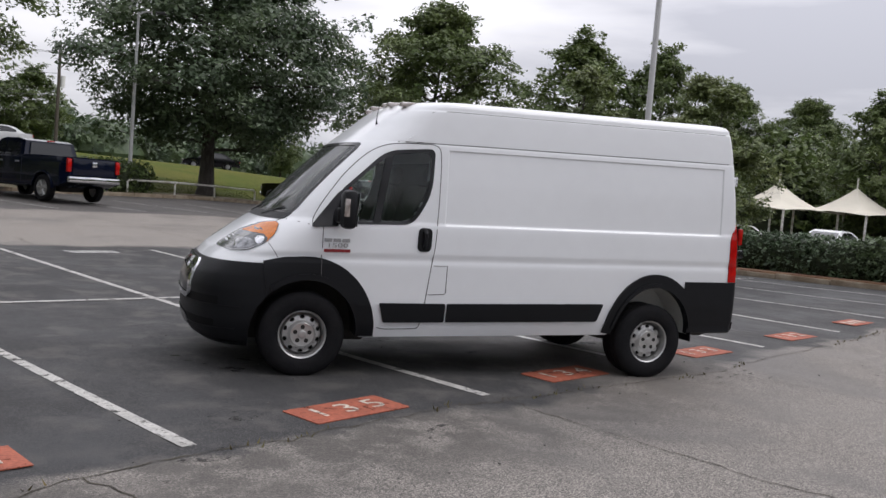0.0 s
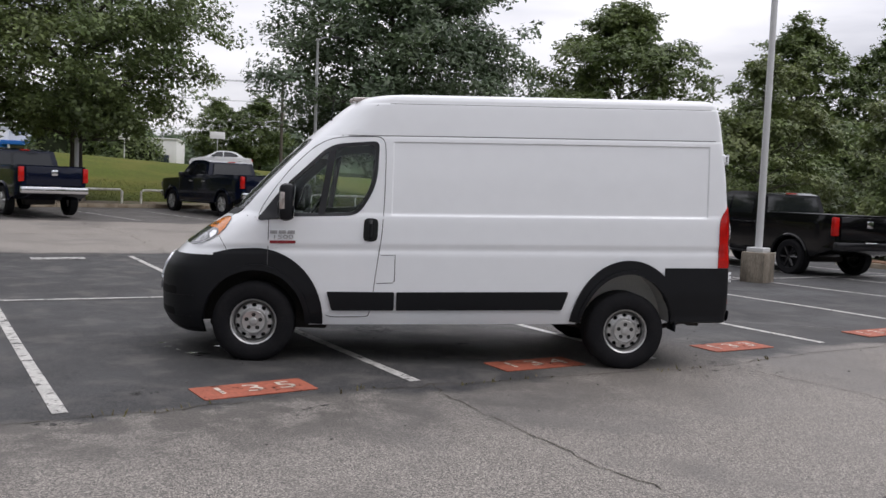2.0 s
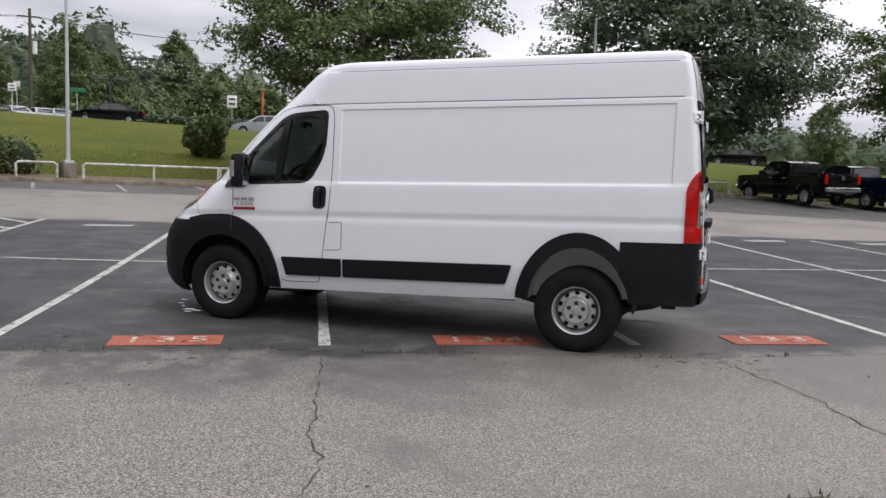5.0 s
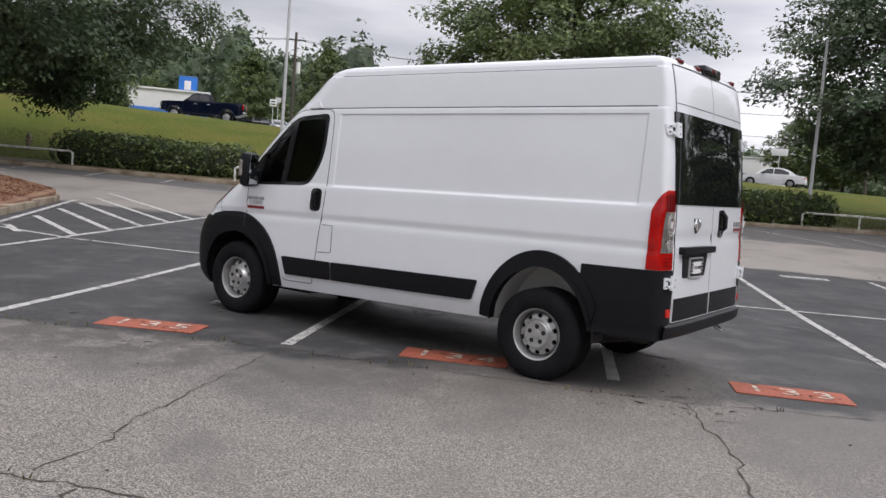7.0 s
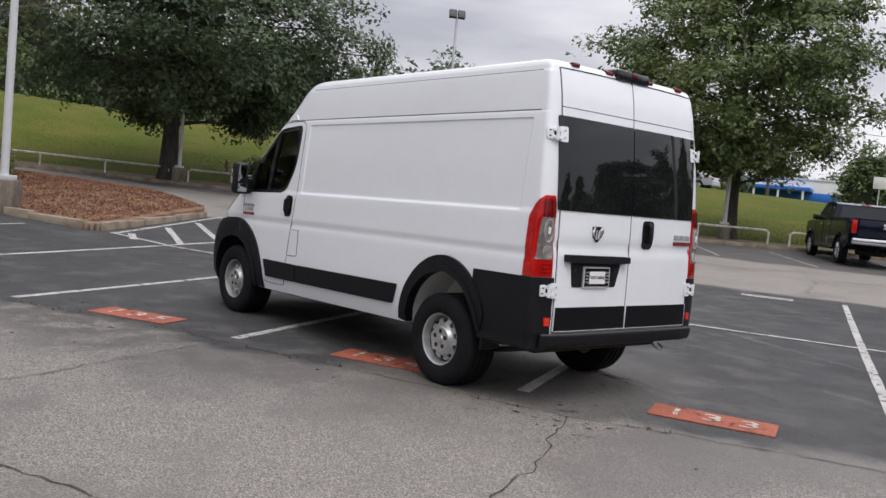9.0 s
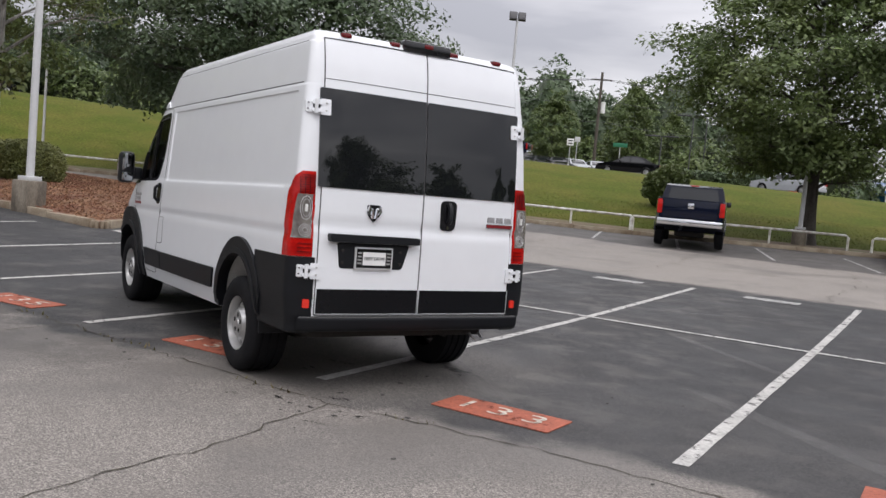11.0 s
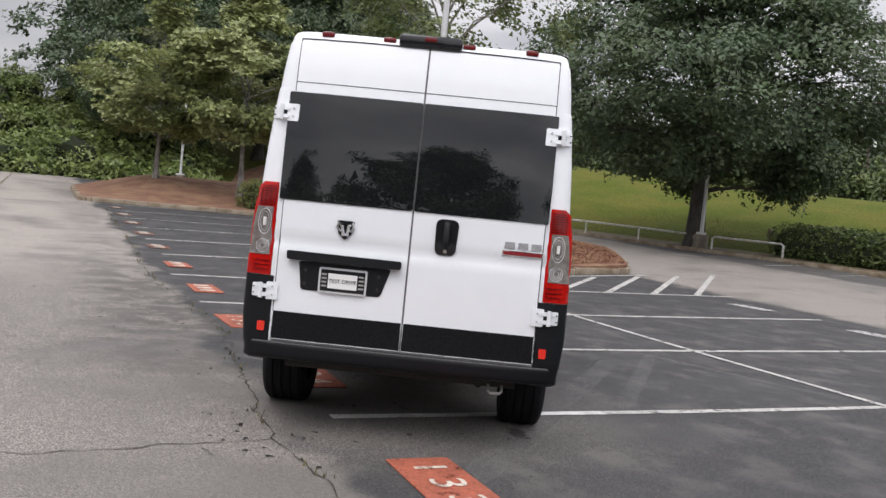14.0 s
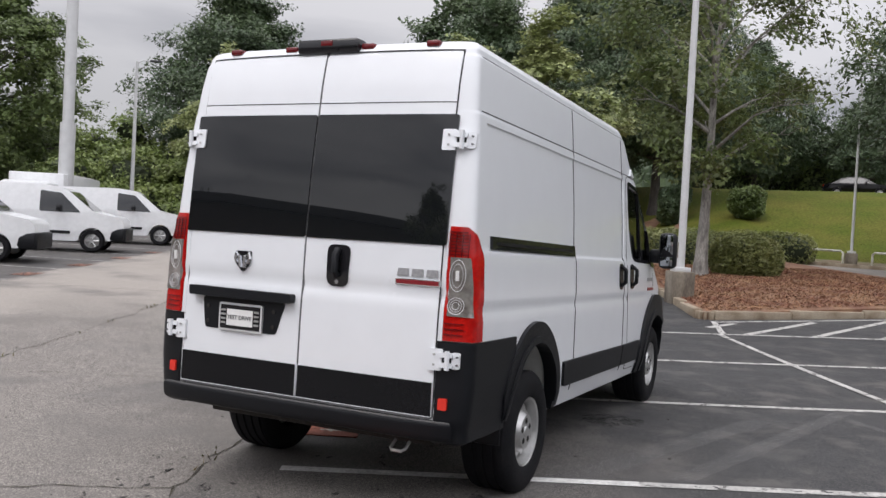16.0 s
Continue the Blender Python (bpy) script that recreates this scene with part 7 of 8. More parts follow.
def shop_block(x, y, z, turn, length, deep, high, base, canopy, band, label):
    """A long low white building; its front lies along local x, the right-hand end at the origin."""
    root = thing("showroom", label, "building", "showrooms", pose(x, y, z, 0, 0, turn))
    part("wall", box(-length / 2, deep / 2, (high - base) / 2, length, deep, high + base, 0.03), STUCCO, root)
    part("roof", box(-length / 2, deep / 2, high + 0.1, length + 0.4, deep + 0.4, 0.25, 0.03), STUCCO, root)
    if band:
        part("fascia", box(-length / 2, -0.08, high * 0.2, length - 0.2, 0.14, high * 0.42, 0.02), BLUEPANEL, root, "bright blue lower band")
    if canopy:
        c = part("canopy", box(-length * 0.55, -2.6, high * 0.52, length * 0.66, 5.2, high * 0.17, 0.04), BLUEPANEL, root, "bright blue canopy")
        for k in range(5):
            x0 = -length * (0.26 + 0.145 * k)
            part("canopy_post", tube([(x0, -4.9, -base), (x0, -4.9, high * 0.5)], 0.22, 8), STUCCO, c)
    for k in range(int(length / 3.4)):
        w = part("window", box(-2.6 - 3.4 * k, -0.03, high * 0.14, 2.5, 0.08, high * 0.36, 0.01), DARKGLASS, root) if canopy else None
        if w:
            part("frame", box(-1.2 - 3.4 * k, -0.05, high * 0.14, 0.14, 0.1, high * 0.4, 0.01), STUCCO, w)


shop_block(-35.2, 163.0, 4.7, 6, 34, 16, 4.4, 1.6, True, False, "long low white building with a bright blue canopy")
shop_block(-77.0, 63.5, 5.2, 52, 16, 8, 3.6, 1.2, False, True, "low white building with a blue lower band")
shop_block(-63.9, 156.9, 5.6, 20, 30, 10, 4.0, 2.4, True, True, "blue and white showroom beyond the road")
root = thing("pylon_sign", "blue and white roadside pylon sign", "sign", "", pose(-81.5, 64.0, 4.4, 0, 0, 38))
part("sign_panel", box(0, 0, 4.75, 2.2, 0.5, 3.7, 0.05), BLUEPANEL, root, "bright blue sign panel")
part("sign_foot", box(0, 0, 1.2, 2.0, 0.48, 3.4, 0.03), STUCCO, root)
part("sign_mark", box(0.0, -0.28, 5.5, 0.8, 0.05, 1.1, 0.02), STUCCO, root, "white mark")
part("sign_bar", box(0, -0.28, 3.5, 1.5, 0.05, 0.35, 0.01), STUCCO, root)


SIGNGREEN = material("green_sign_sheet", (0.02, 0.16, 0.08), 0.5, vary=0.05)


def road_sign(x, y, z, turn, label, mat, w=0.6, h=0.75, bars=0):
    """A flat sign on a thin steel post that reaches down to the ground; z: the middle of the sheet."""
    g = footing(x, y)
    root = thing("road_sign", label, "sign", "road signs", pose(x, y, g, 0, 0, turn))
    part("post", tube([(0, 0, -0.3), (0, 0, z - g + h / 2)], 0.04, 6), POLEPAINT, root)
    part("sheet", box(0, -0.06, z - g, w, 0.03, h, 0.005), mat, root, "flat painted sign sheet")
    for k in range(bars):
        part("bar", box(0, -0.08, z - g + h * (0.2 - 0.4 * k / max(1, bars - 1)), w * 0.6, 0.01, h * 0.16), INK, root)


road_sign(-38.9, 62.2, 6.6, 32, "white speed sign on a thin post", PAPER, 0.9, 1.1, 2)
road_sign(-45.4, 27.1, 5.2, 60, "grey sign seen from behind on a thin post", BADGEGREY, 0.5, 0.8)
road_sign(-15.2, 51.6, 4.5, 17, "round-cornered pale sign on a thin post", PAPER, 0.75, 0.75)
road_sign(-46.7, 51.2, 6.65, 42, "green street name sign on a thin post", SIGNGREEN, 1.25, 0.36)
road_sign(-53.5, 51.3, 6.9, 48, "white road sign on a thin post", PAPER, 0.65, 0.65, 2)
road_sign(-55.5, 53.9, 7.4, 48, "pale road sign on a thin post", POLEPAINT, 0.55, 0.5)
road_sign(-12.1, 69.9, 5.6, 8, "pale street name sign on a thin post", PAPER, 1.3, 0.6)
for x, y, top in ((-52.6, 66.8, 7.3), (-51.7, 61.5, 4.6), (-57.0, 74.0, 8.0)):
    root = thing("road_light", "thin dark road light with two flat arms", "road light", "road lights", pose(x, y, footing(x, y), 0, 0, 35))
    part("post", tube([(0, 0, -0.3), (0, 0, top)], 0.07, 6), LAMPBODY, root)
    for k in (-1, 1):
        part("lamp_head", box(k * 0.9, 0, top, 1.5, 0.35, 0.14, 0.03), LAMPBODY, root)
root = thing("pylon_sign", "tall grey pylon sign among trees", "sign", "", pose(33.5, 41.0, height(33.5, 41), 0, 0, -40))
part("sign_panel", box(-0.3, 0, 6.2, 2.3, 0.35, 2.6, 0.04), STUCCO, root, "pale grey sign panel")
part("sign_post", box(1.1, 0, 4.0, 0.35, 0.4, 8.2, 0.03), POLEPAINT, root)
for k in range(3):
    part("sign_bar", box(-0.4, -0.19, 5.5 + 0.7 * k, 1.6, 0.03, 0.22, 0.01), LAMPBODY, root)


def tent(x, y, turn, w=5.4):
    """A peaked canvas tent with swept sides on four posts."""
    root = thing("peaked_tent", "cream peaked canvas tent on white posts", "tent", "peaked tents", stand(x, y, turn))
    bm, rows = bmesh.new(), []
    for k in range(9):
        f = k / 8
        half, z = w / 2 * f, 2.35 + 1.75 * (1 - f) ** 1.9
        ring_pts = []
        for i in range(16):
            t = i / 16 * 4
            e, q = int(t), t - int(t)
            cn = [(-1, -1), (1, -1), (1, 1), (-1, 1), (-1, -1)]
            sx, sy = cn[e][0] + (cn[e + 1][0] - cn[e][0]) * q, cn[e][1] + (cn[e + 1][1] - cn[e][1]) * q
            pinch = 1 - 0.10 * f * math.sin(q * math.pi)
            ring_pts.append(bm.verts.new((sx * half * pinch, sy * half * pinch, z + 0.15 * f * math.sin(q * math.pi))))
        rows.append(ring_pts)
    for p, q in zip(rows, rows[1:]):
        for i in range(16):
            bm.faces.new((p[i], p[(i + 1) % 16], q[(i + 1) % 16], q[i]))
    part("canopy", bm, CANVAS, root, "cream canvas canopy")
    part("mast", tube([(0, 0, 3.6), (0, 0, 4.7)], 0.05, 8), RAILPAINT, root)
    for sx in (-1, 1):
        for sy in (-1, 1):
            part("post", tube([(sx * w * 0.47, sy * w * 0.47, -0.1), (sx * w * 0.47, sy * w * 0.47, 2.4)], 0.07, 8), RAILPAINT, root)


tent(37.0, 36.0, 10)
tent(41.5, 34.2, 10)
tent(47.5, 31.0, 10)


def low_shop(x, y, turn, length, high):
    """A long low building on the far side of the lot."""
    root = thing("low_building", "long low dark brick building behind the lot", "building", "", stand(x, y, turn))
    part("wall", box(0, 0, high / 2, length, 9, high, 0.03), material("dark_brown_brick", (0.10, 0.07, 0.055), 0.85, vary=0.25, scale=2, fine=30), root)
    part("roof", box(0, 0, high + 0.2, length + 0.8, 9.8, 0.4, 0.04), LAMPBODY, root)
    for k in range(int(length / 3)):
        w = part("window", box(-length / 2 + 1.5 + 3 * k, 4.54, high * 0.5, 2.2, 0.1, 1.5, 0.01), DARKGLASS, root)
        part("frame", box(-length / 2 + 1.5 + 3 * k, 4.58, high * 0.5 + 0.8, 2.4, 0.1, 0.12, 0.01), STUCCO, w)


low_shop(36.5, -20.0, 59, 30, 6.0)

# ---- parked vehicles ----
def car_paint(name, colour, rough=0.3, coat=0.38):
    return material(name, colour, rough, vary=0.05, scale=2, fine=8, coat=coat, spec=0.18)


NAVY = car_paint("dark_navy_paint", (0.0035, 0.006, 0.018), 0.16)
BLACKPAINT = car_paint("black_car_paint", (0.004, 0.004, 0.005), 0.12)
GREYPAINT = car_paint("mid_grey_car_paint", (0.16, 0.165, 0.18))
WHITECAR = car_paint("white_car_paint", (0.74, 0.75, 0.76))
SILVER = car_paint("silver_car_paint", (0.40, 0.42, 0.44))
CARGLASS = material("dark_car_glass", (0.012, 0.014, 0.016), 0.04, vary=0.05, spec=0.75)


def vehicle(name, label, category, group, paint, lower, upper, windows, axles, wheel_r, width, taper, rim_mat, bumpers, lamps, extras=(), screen=None, tailglass=None):
    """A vehicle, nose to -x, its front at x = 0. lower, upper: side outlines of body and cabin; windows: outlines on the side."""
    root = thing(name, label, category, group)
    length = max(x for x, z in lower)
    zb = min(z for x, z in upper)

    def half(x, z):
        e = 1.0
        for d in (x, length - x):
            if d < 0.35:
                e = min(e, 0.86 + 0.14 * math.sqrt(max(d, 0) / 0.35))
        w = width / 2 * e
        if z > zb:
            w -= taper * (z - zb) ** 1.2
        elif z < 0.6:
            w -= 0.12 * (0.6 - z)
        return w

    both = lambda o, grow=0.0: shell(o, lambda a, b: Vector((a, -half(a, b) - grow, b)), lambda a, b: Vector((a, half(a, b) + grow, b)), 0.14)
    part("body", both(lower), paint, root, "painted body")
    part("cabin", both(upper, -0.012), paint, root, "painted cabin")
    for s in (-1, 1):
        for w in windows:
            part("side_window", shell(w, lambda a, b: Vector((a, s * (half(a, b) + 0.004), b)), lambda a, b: Vector((a, s * (half(a, b) - 0.03), b)), 0.2), CARGLASS, root)
        for x in axles:
            wheel = part("wheel", lathe([(wheel_r * 0.62, s * (width / 2 - 0.02)), (wheel_r * 0.66, s * (width / 2 + 0.0)), (wheel_r * 0.9, s * (width / 2 + 0.012)), (wheel_r, s * (width / 2 - 0.03)), (wheel_r, s * (width / 2 - 0.22)), (wheel_r * 0.7, s * (width / 2 - 0.25))], 28, centre=(x, 0, wheel_r)), RUBBER, root, "black tyre")
            bm = lathe([(0.0, s * (width / 2 - 0.015)), (wheel_r * 0.14, s * (width / 2 - 0.012)), (wheel_r * 0.2, s * (width / 2 - 0.05)), (wheel_r * 0.3, s * (width / 2 - 0.09)), (wheel_r * 0.58, s * (width / 2 - 0.10)), (wheel_r * 0.64, s * (width / 2 - 0.004))], 28, centre=(x, 0, wheel_r))
            part("rim", bm, rim_mat, wheel)
            for k in range(6):
                a = k * math.tau / 6
                part("spoke", tube([(x + wheel_r * 0.12 * math.cos(a), s * (width / 2 - 0.03), wheel_r + wheel_r * 0.12 * math.sin(a)), (x + wheel_r * 0.6 * math.cos(a), s * (width / 2 - 0.03), wheel_r + wheel_r * 0.6 * math.sin(a))], wheel_r * 0.085, 5), rim_mat, wheel)
        if wheel_r > 0.4:
            for x in axles:
                part("wheel_flare", tube([(x + wheel_r * 1.27 * math.cos(a), s * (half(x, 0.8) - 0.005), wheel_r + wheel_r * 1.27 * math.sin(a)) for a in np.linspace(0.05, 3.09, 16)], 0.04, 6), paint, root)
            for x in (1.62, 2.66, 3.62):
                part("door_gap", box(x, s * (half(x, 0.95) + 0.001), 0.95, 0.012, 0.012, 0.78), SEAM, root)
            for x in (2.5, 3.4):
                part("door_handle", box(x, s * (half(x, 1.15) + 0.02), 1.2, 0.2, 0.03, 0.04, 0.01), rim_mat, root)
        part("door_mirror", box(axles[0] + 0.85 * (axles[0] < 1.4) + 0.05, s * (width / 2 + 0.09), zb + 0.12, 0.12, 0.2, 0.18, 0.04), GLOSSBLACK, root)
    for x, z0, z1, mat, d in bumpers:
        part("bumper", box(x, 0, (z0 + z1) / 2, d, width * 0.93, z1 - z0, 0.04), mat, root)
    for nm, x, y, z, sx, sy, sz, mat in lamps:
        for s in (-1, 1):
            part(nm, box(x, s * y, z, sx, sy, sz, min(sx, sy, sz) * 0.25), mat, root)
    for nm, x, y, z, sx, sy, sz, mat in extras:
        part(nm, box(x, y, z, sx, sy, sz, min(sx, sy, sz) * 0.25), mat, root)
    for nm, g in (("windscreen", screen), ("rear_window", tailglass)):
        if g:
            (x0, z0, w0), (x1, z1, w1), push = g
            bm = bmesh.new()
            f = [bm.verts.new(p) for p in ((x0 + push, -w0, z0), (x0 + push, w0, z0), (x1 + push, w1, z1), (x1 + push, -w1, z1))]
            b = [bm.verts.new(v.co - Vector((push * 4, 0, 0.0))) for v in f]
            bm.faces.new(f), bm.faces.new(b[::-1])
            for k in range(4):
                bm.faces.new((f[k], b[k], b[(k + 1) % 4], f[(k + 1) % 4]))
            bmesh.ops.recalc_face_normals(bm, faces=bm.faces)
            part(nm, bm, CARGLASS, root)
    return root


def pickup(label, paint, rim_mat, chrome, lift=0.0):
    k = lift
    lower = [(0.04, 0.62 + k), (0.0, 0.75 + k), (0.02, 1.12 + k), (0.12, 1.22 + k), (0.6, 1.27 + k), (1.62, 1.32 + k), (3.70, 1.36 + k), (3.74, 1.44 + k), (5.86, 1.46 + k), (5.9, 0.70 + k), (5.5, 0.55 + k)]
    lower += arc(4.72, 0.40 + k, 0.52, 0.54, 8, 172, 12) + [(4.1, 0.48 + k), (1.7, 0.46 + k)] + arc(1.02, 0.40 + k, 0.52, 0.54, 8, 172, 12) + [(0.4, 0.55 + k)]
    upper = [(1.58, 1.30 + k), (2.28, 1.90 + k), (2.55, 1.965 + k), (3.25, 1.96 + k), (3.58, 1.90 + k), (3.70, 1.34 + k)]
    w1 = rounded([(1.86, 1.40 + k), (2.36, 1.84 + k), (2.62, 1.87 + k), (2.62, 1.40 + k)], 0.04, 3)
    w2 = rounded([(2.70, 1.40 + k), (2.70, 1.87 + k), (3.28, 1.85 + k), (3.42, 1.78 + k), (3.46, 1.40 + k)], 0.05, 3)
    lamps = [("tail_lamp", 5.87, 0.90, 1.20 + k, 0.09, 0.15, 0.42, REDLENS), ("headlamp", 0.06, 0.80, 1.02 + k, 0.12, 0.32, 0.2, CLEARLENS)]
    extras = [("tailgate", 5.895, 0, 1.16 + k, 0.04, 1.55, 0.52, paint), ("tailgate_emblem", 5.925, 0, 1.26 + k, 0.02, 0.17, 0.16, CHROME), ("plate", 5.99, 0, 0.78 + k, 0.02, 0.32, 0.16, PAPER), ("grille", 0.0, 0, 0.98 + k, 0.05, 1.1, 0.42, GLOSSBLACK),
              ("bed_liner", 4.8, 0, 1.453 + k, 2.0, 1.6, 0.02, TRIM), ("high_brake_lamp", 3.60, 0, 1.925 + k, 0.05, 0.28, 0.035, REDLENS),
              ("running_board", 2.85, -0.98, 0.44 + k, 2.2, 0.16, 0.06, TRIM), ("running_board", 2.85, 0.98, 0.44 + k, 2.2, 0.16, 0.06, TRIM), ("differential", 4.72, 0, 0.42 + k * 0.5, 0.3, 0.9, 0.22, CASTIRON)]
    return vehicle("pickup_truck", label, "pickup", "parked pickups", paint, lower, upper, [w1, w2], (1.02, 4.72), 0.42 + lift * 0.4, 2.04, 0.24, rim_mat,
                   [(5.94, 0.66 + k, 0.86 + k, chrome, 0.14), (0.0, 0.60 + k, 0.80 + k, chrome, 0.14)], lamps, extras,
                   ((1.70, 1.38 + k, 0.86), (2.30, 1.89 + k, 0.74), -0.03), ((3.69, 1.44 + k, 0.80), (3.61, 1.84 + k, 0.72), 0.035))


def put(ob, x, y, heading):
    """Stands a vehicle with its middle at x, y; heading: where its nose points, degrees from +x."""
    ob.matrix_basis = stand(x, y, heading - 180) @ Matrix.Translation((-2.9, 0, 0))
    return ob


def put_copy(ob, x, y, heading):
    return put(copy_thing(ob, Matrix()), x, y, heading)


V_WAY = LOT_TURN + 90
navy_truck = put(pickup("dark navy pickup with chrome bumper, parked tail out", NAVY, STEEL, CHROME), -4.35, 24.2, 129)
put_copy(navy_truck, -9.8, 19.2, 130)
black_truck = put(pickup("lifted black pickup with black wheels, parked", BLACKPAINT, GLOSSBLACK, GLOSSBLACK, 0.0), 11.2, 12.6, 104)
black_truck.scale = (1.08, 1.0, 0.97)
put(pickup("black pickup with chrome bumper, parked in the far row", BLACKPAINT, STEEL, CHROME), 7.6, 35.7, 128)
put_copy(navy_truck, 10.4, 37.8, 128)
put(pickup("grey pickup parked in the far row", GREYPAINT, STEEL, CHROME), 13.8, 41.2, 62)

# compact white delivery vans
lower = [(0.05, 0.42), (0.0, 0.62), (0.03, 0.90), (0.14, 1.02), (0.85, 1.16), (1.2, 1.17), (4.55, 1.16), (4.66, 1.1), (4.7, 0.5), (4.5, 0.34)] + arc(3.95, 0.32, 0.37, 0.38, 4, 176, 12) + [(3.5, 0.30), (1.3, 0.30)] + arc(0.86, 0.32, 0.37, 0.38, 4, 176, 12) + [(0.4, 0.34)]
upper = [(0.82, 1.14), (1.48, 1.68), (1.74, 1.81), (2.3, 1.88), (4.3, 1.84), (4.52, 1.78), (4.66, 1.12)]
small_van = vehicle("delivery_van", "compact white delivery van with black bumper", "van", "white delivery vans", WHITECAR, lower, upper, [rounded([(1.18, 1.12), (1.72, 1.66), (2.28, 1.72), (2.28, 1.12)], 0.05, 3)],
                    (0.86, 3.95), 0.325, 1.82, 0.16, STEEL, [(0.17, 0.32, 0.72, TRIM, 0.46), (4.68, 0.34, 0.62, TRIM, 0.14)],
                    [("headlamp", 0.22, 0.70, 0.86, 0.30, 0.26, 0.17, CLEARLENS), ("tail_lamp", 4.66, 0.82, 1.0, 0.08, 0.1, 0.5, REDLENS)], [("grille", 0.03, 0, 0.62, 0.1, 0.9, 0.16, GLOSSBLACK), ("bumper_wrap", 0.21, 0, 0.52, 0.46, 1.80, 0.40, TRIM), ("rubbing_strip", 2.4, -0.915, 0.55, 1.9, 0.02, 0.08, TRIM), ("rubbing_strip", 2.4, 0.915, 0.55, 1.9, 0.02, 0.08, TRIM)],
                    ((0.89, 1.19, 0.84), (1.53, 1.71, 0.74), -0.03))
put(small_van, -9.2, -19.2, V_WAY + 12)
put_copy(small_van, -13.9, -21.1, V_WAY + 12)
put_copy(small_van, -4.7, -17.4, V_WAY + 12)
# a white box body behind them
root = thing("box_truck", "white box truck behind delivery vans", "truck", "", stand(-20.0, -30.4, 35))
part("cargo_box", box(0, 0, 1.45, 6.8, 2.2, 1.7, 0.05), WHITECAR, root, "white cargo box")
part("cab", box(4.3, 0, 1.15, 1.8, 2.0, 1.5, 0.25), WHITECAR, root)
part("roof_rack", box(-0.4, 0, 2.32, 4.6, 1.9, 0.06, 0.02), RAILPAINT, root)
for x in (-2.0, 3.9):
    for s in (-1, 1):
        part("wheel", lathe([(0.0, s * 1.0), (0.26, s * 1.02), (0.40, s * 1.04), (0.42, s * 0.98), (0.42, s * 0.8), (0.0, s * 0.8)], 24, centre=(x, 0, 0.42)), RUBBER, root)

# cars on the road above the bank and behind the hedge
lower = [(0.05, 0.35), (0.0, 0.55), (0.08, 0.72), (0.9, 0.90), (1.2, 0.93), (3.9, 0.97), (4.65, 0.92), (4.75, 0.6), (4.65, 0.35)] + arc(3.75, 0.31, 0.35, 0.36, 4, 176, 10) + [(3.3, 0.24), (1.3, 0.24)] + arc(0.92, 0.31, 0.35, 0.36, 4, 176, 10) + [(0.45, 0.28)]
upper = [(1.15, 0.90), (1.95, 1.36), (2.3, 1.44), (3.1, 1.43), (3.5, 1.34), (4.2, 0.94)]
wins = [rounded([(1.55, 0.98), (2.05, 1.32), (2.5, 1.37), (2.5, 0.98)], 0.03, 3), rounded([(2.57, 0.98), (2.57, 1.37), (3.1, 1.35), (3.6, 1.15), (3.62, 0.99)], 0.03, 3)]
sedans = []
for paint, label in ((WHITECAR, "white sedan on the road above the bank"), (SILVER, "silver sedan on the road above the bank"), (BLACKPAINT, "dark sedan on the road above the bank")):
    sedans.append(vehicle("sedan", label, "car", "distant cars", paint, lower, upper, wins, (0.92, 3.75), 0.32, 1.82, 0.5, STEEL, [(0.04, 0.3, 0.5, paint, 0.12), (4.72, 0.3, 0.52, paint, 0.12)],
                          [("headlamp", 0.1, 0.7, 0.66, 0.2, 0.3, 0.1, CLEARLENS), ("tail_lamp", 4.72, 0.72, 0.8, 0.06, 0.34, 0.12, REDLENS)], [],
                          ((1.25, 0.96, 0.74), (1.93, 1.34, 0.60), -0.03), ((4.10, 0.98, 0.72), (3.52, 1.32, 0.60), 0.03)))


def park(ob, a, d, turn):
    p = bank(a, d)
    ob.matrix_basis = pose(p.x, p.y, p.z, 0, 0, turn) @ Matrix.Translation((-2.4, 0, 0))
    return ob


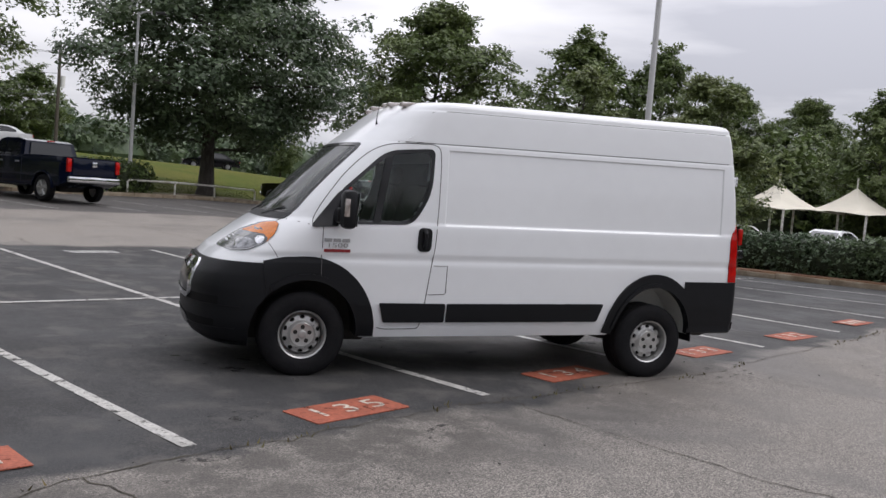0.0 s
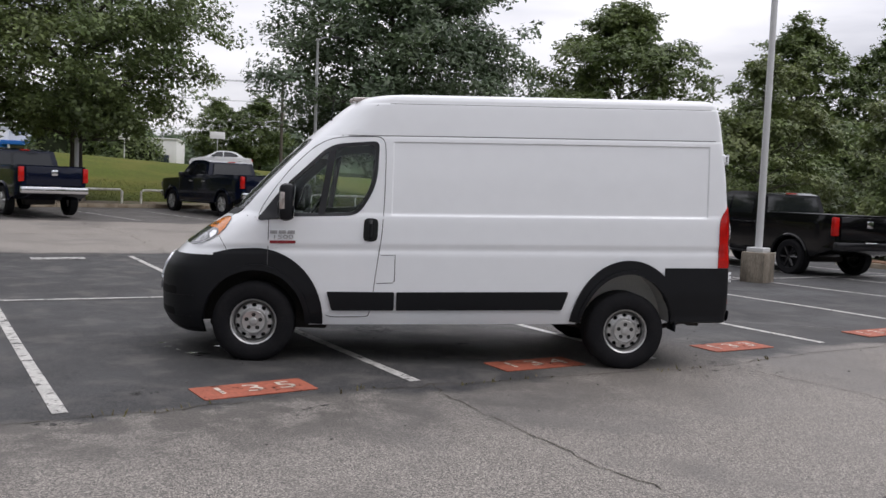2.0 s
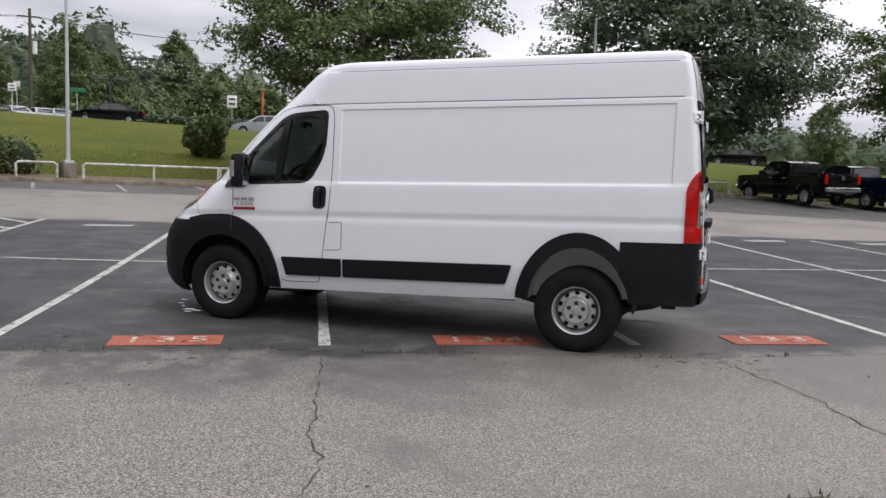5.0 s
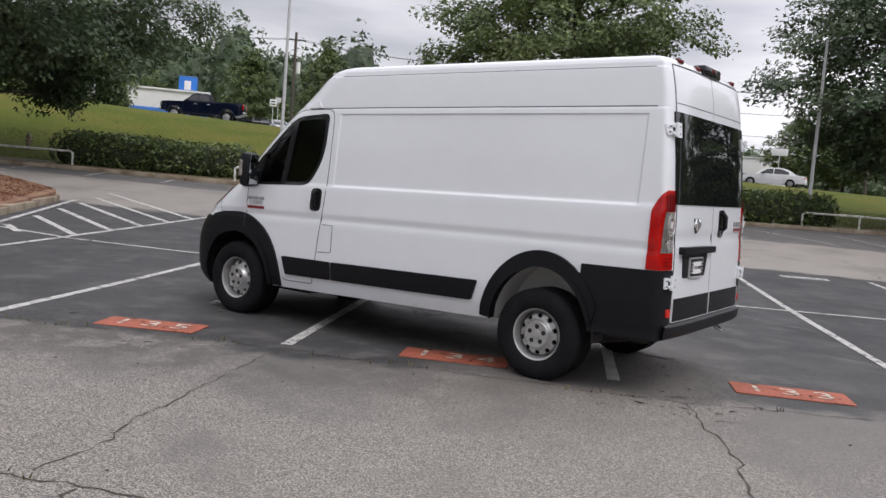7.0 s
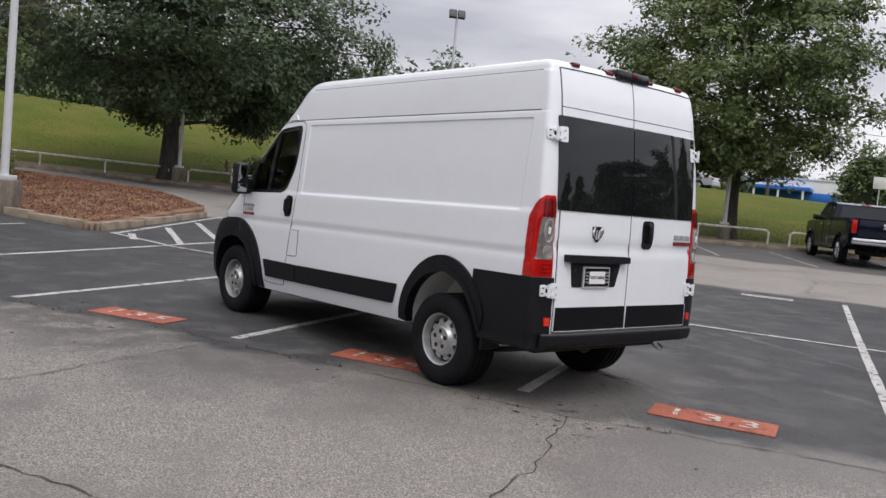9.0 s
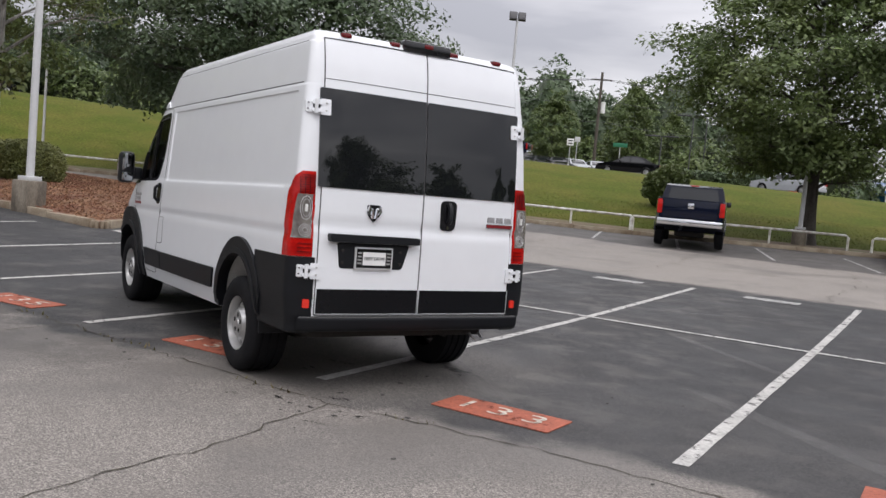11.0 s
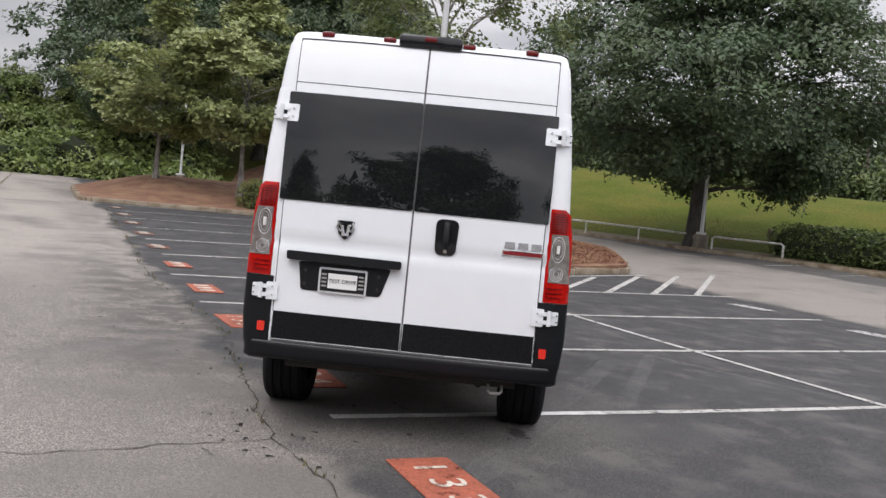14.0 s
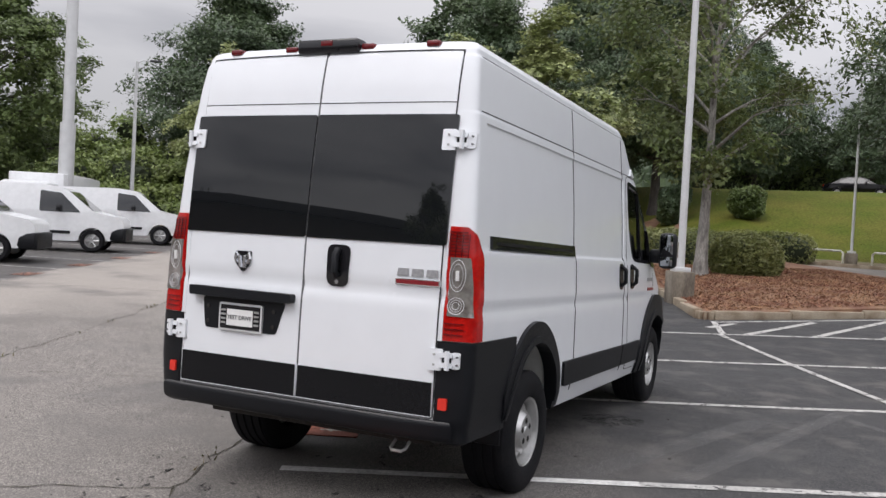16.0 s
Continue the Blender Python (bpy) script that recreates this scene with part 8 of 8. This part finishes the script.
cp = lambda i: copy_thing(sedans[i], Matrix())
park(sedans[0], 13.0, 31, 6)
park(sedans[1], 31.3, 31, 12)
park(sedans[2], 41.1, 31, 32)
park(cp(2), -0.2, 31, 0)
park(cp(2), 83.4, 27.6, 262)
truck = copy_thing(navy_truck, Matrix())
p = bank(50.6, 31)
truck.matrix_basis = pose(p.x, p.y, p.z, 0, 0, 40) @ Matrix.Translation((-2.9, 0, 0))
for a in (49.0, 48.0, 46.9, 45.8, 44.4, 43.4):
    park(cp(rw.choice((0, 1, 2))), a, 52 + rw.uniform(-1, 1), 150 + rw.uniform(-8, 8))
for x, y, i, t in ((27.0, 27.5, 0, 25), (30.2, 24.4, 0, 25), (32.8, 21.6, 1, 25), (35.6, 17.6, 0, 25), (24.5, 32.0, 2, 25)):
    ob = cp(i)
    ob["label"] = "parked car behind the hedge"
    ob.matrix_basis = stand(x, y, t) @ Matrix.Translation((-2.4, 0, 0))
# road works: an orange digger and barrels
ORANGEPAINT = material("orange_machine_paint", (0.62, 0.14, 0.02), 0.45, vary=0.1)
p = Vector((-33.0, 56.3, footing(-33.0, 56.3)))
root = thing("work_lift", "orange work lift with an upright mast beside the road", "work lift", "", pose(p.x, p.y, p.z, 0, 0, 30))
part("chassis", box(0, 0, 0.62, 1.9, 1.3, 0.6, 0.12), ORANGEPAINT, root)
part("tracks", box(0, 0, 0.22, 2.2, 1.5, 0.44, 0.1), RUBBER, root)
part("mast", box(0.55, 0, 2.4, 0.15, 0.15, 2.7, 0.03), ORANGEPAINT, root)
part("mast_head", box(0.45, 0, 3.75, 1.0, 0.4, 0.10, 0.03), CONCRETE, root, "pale flat mast head")
for k in range(3):
    p = bank(31.6 - 0.35 * k, 35.0)
    root = thing("traffic_barrel", "orange and white striped traffic barrel", "barrel", "traffic barrels", pose(p.x, p.y, p.z))
    part("drum", lathe([(0.0, 0), (0.3, 0), (0.27, 0.5), (0.24, 1.0), (0.0, 1.02)], 20, "Z"), ORANGEPAINT, root)
    part("band", lathe([(0.292, 0.3), (0.292, 0.45), (0.27, 0.45)], 20, "Z"), PAPER, root)
# hydrant below the bank
p = bank(61.4, 3.9)
root = thing("hydrant", "small weathered hydrant on the grass bank", "hydrant", "", pose(p.x, p.y, p.z - 0.03))
part("barrel", lathe([(0.0, 0), (0.13, 0.0), (0.13, 0.06), (0.09, 0.08), (0.09, 0.55), (0.12, 0.57), (0.11, 0.66), (0.04, 0.74), (0.0, 0.76)], 18, "Z"), CONCRETE, root)
for s in (-1, 1):
    part("outlet", tube([(0, s * 0.08, 0.45), (0, s * 0.17, 0.45)], 0.05, 10), CONCRETE, root)
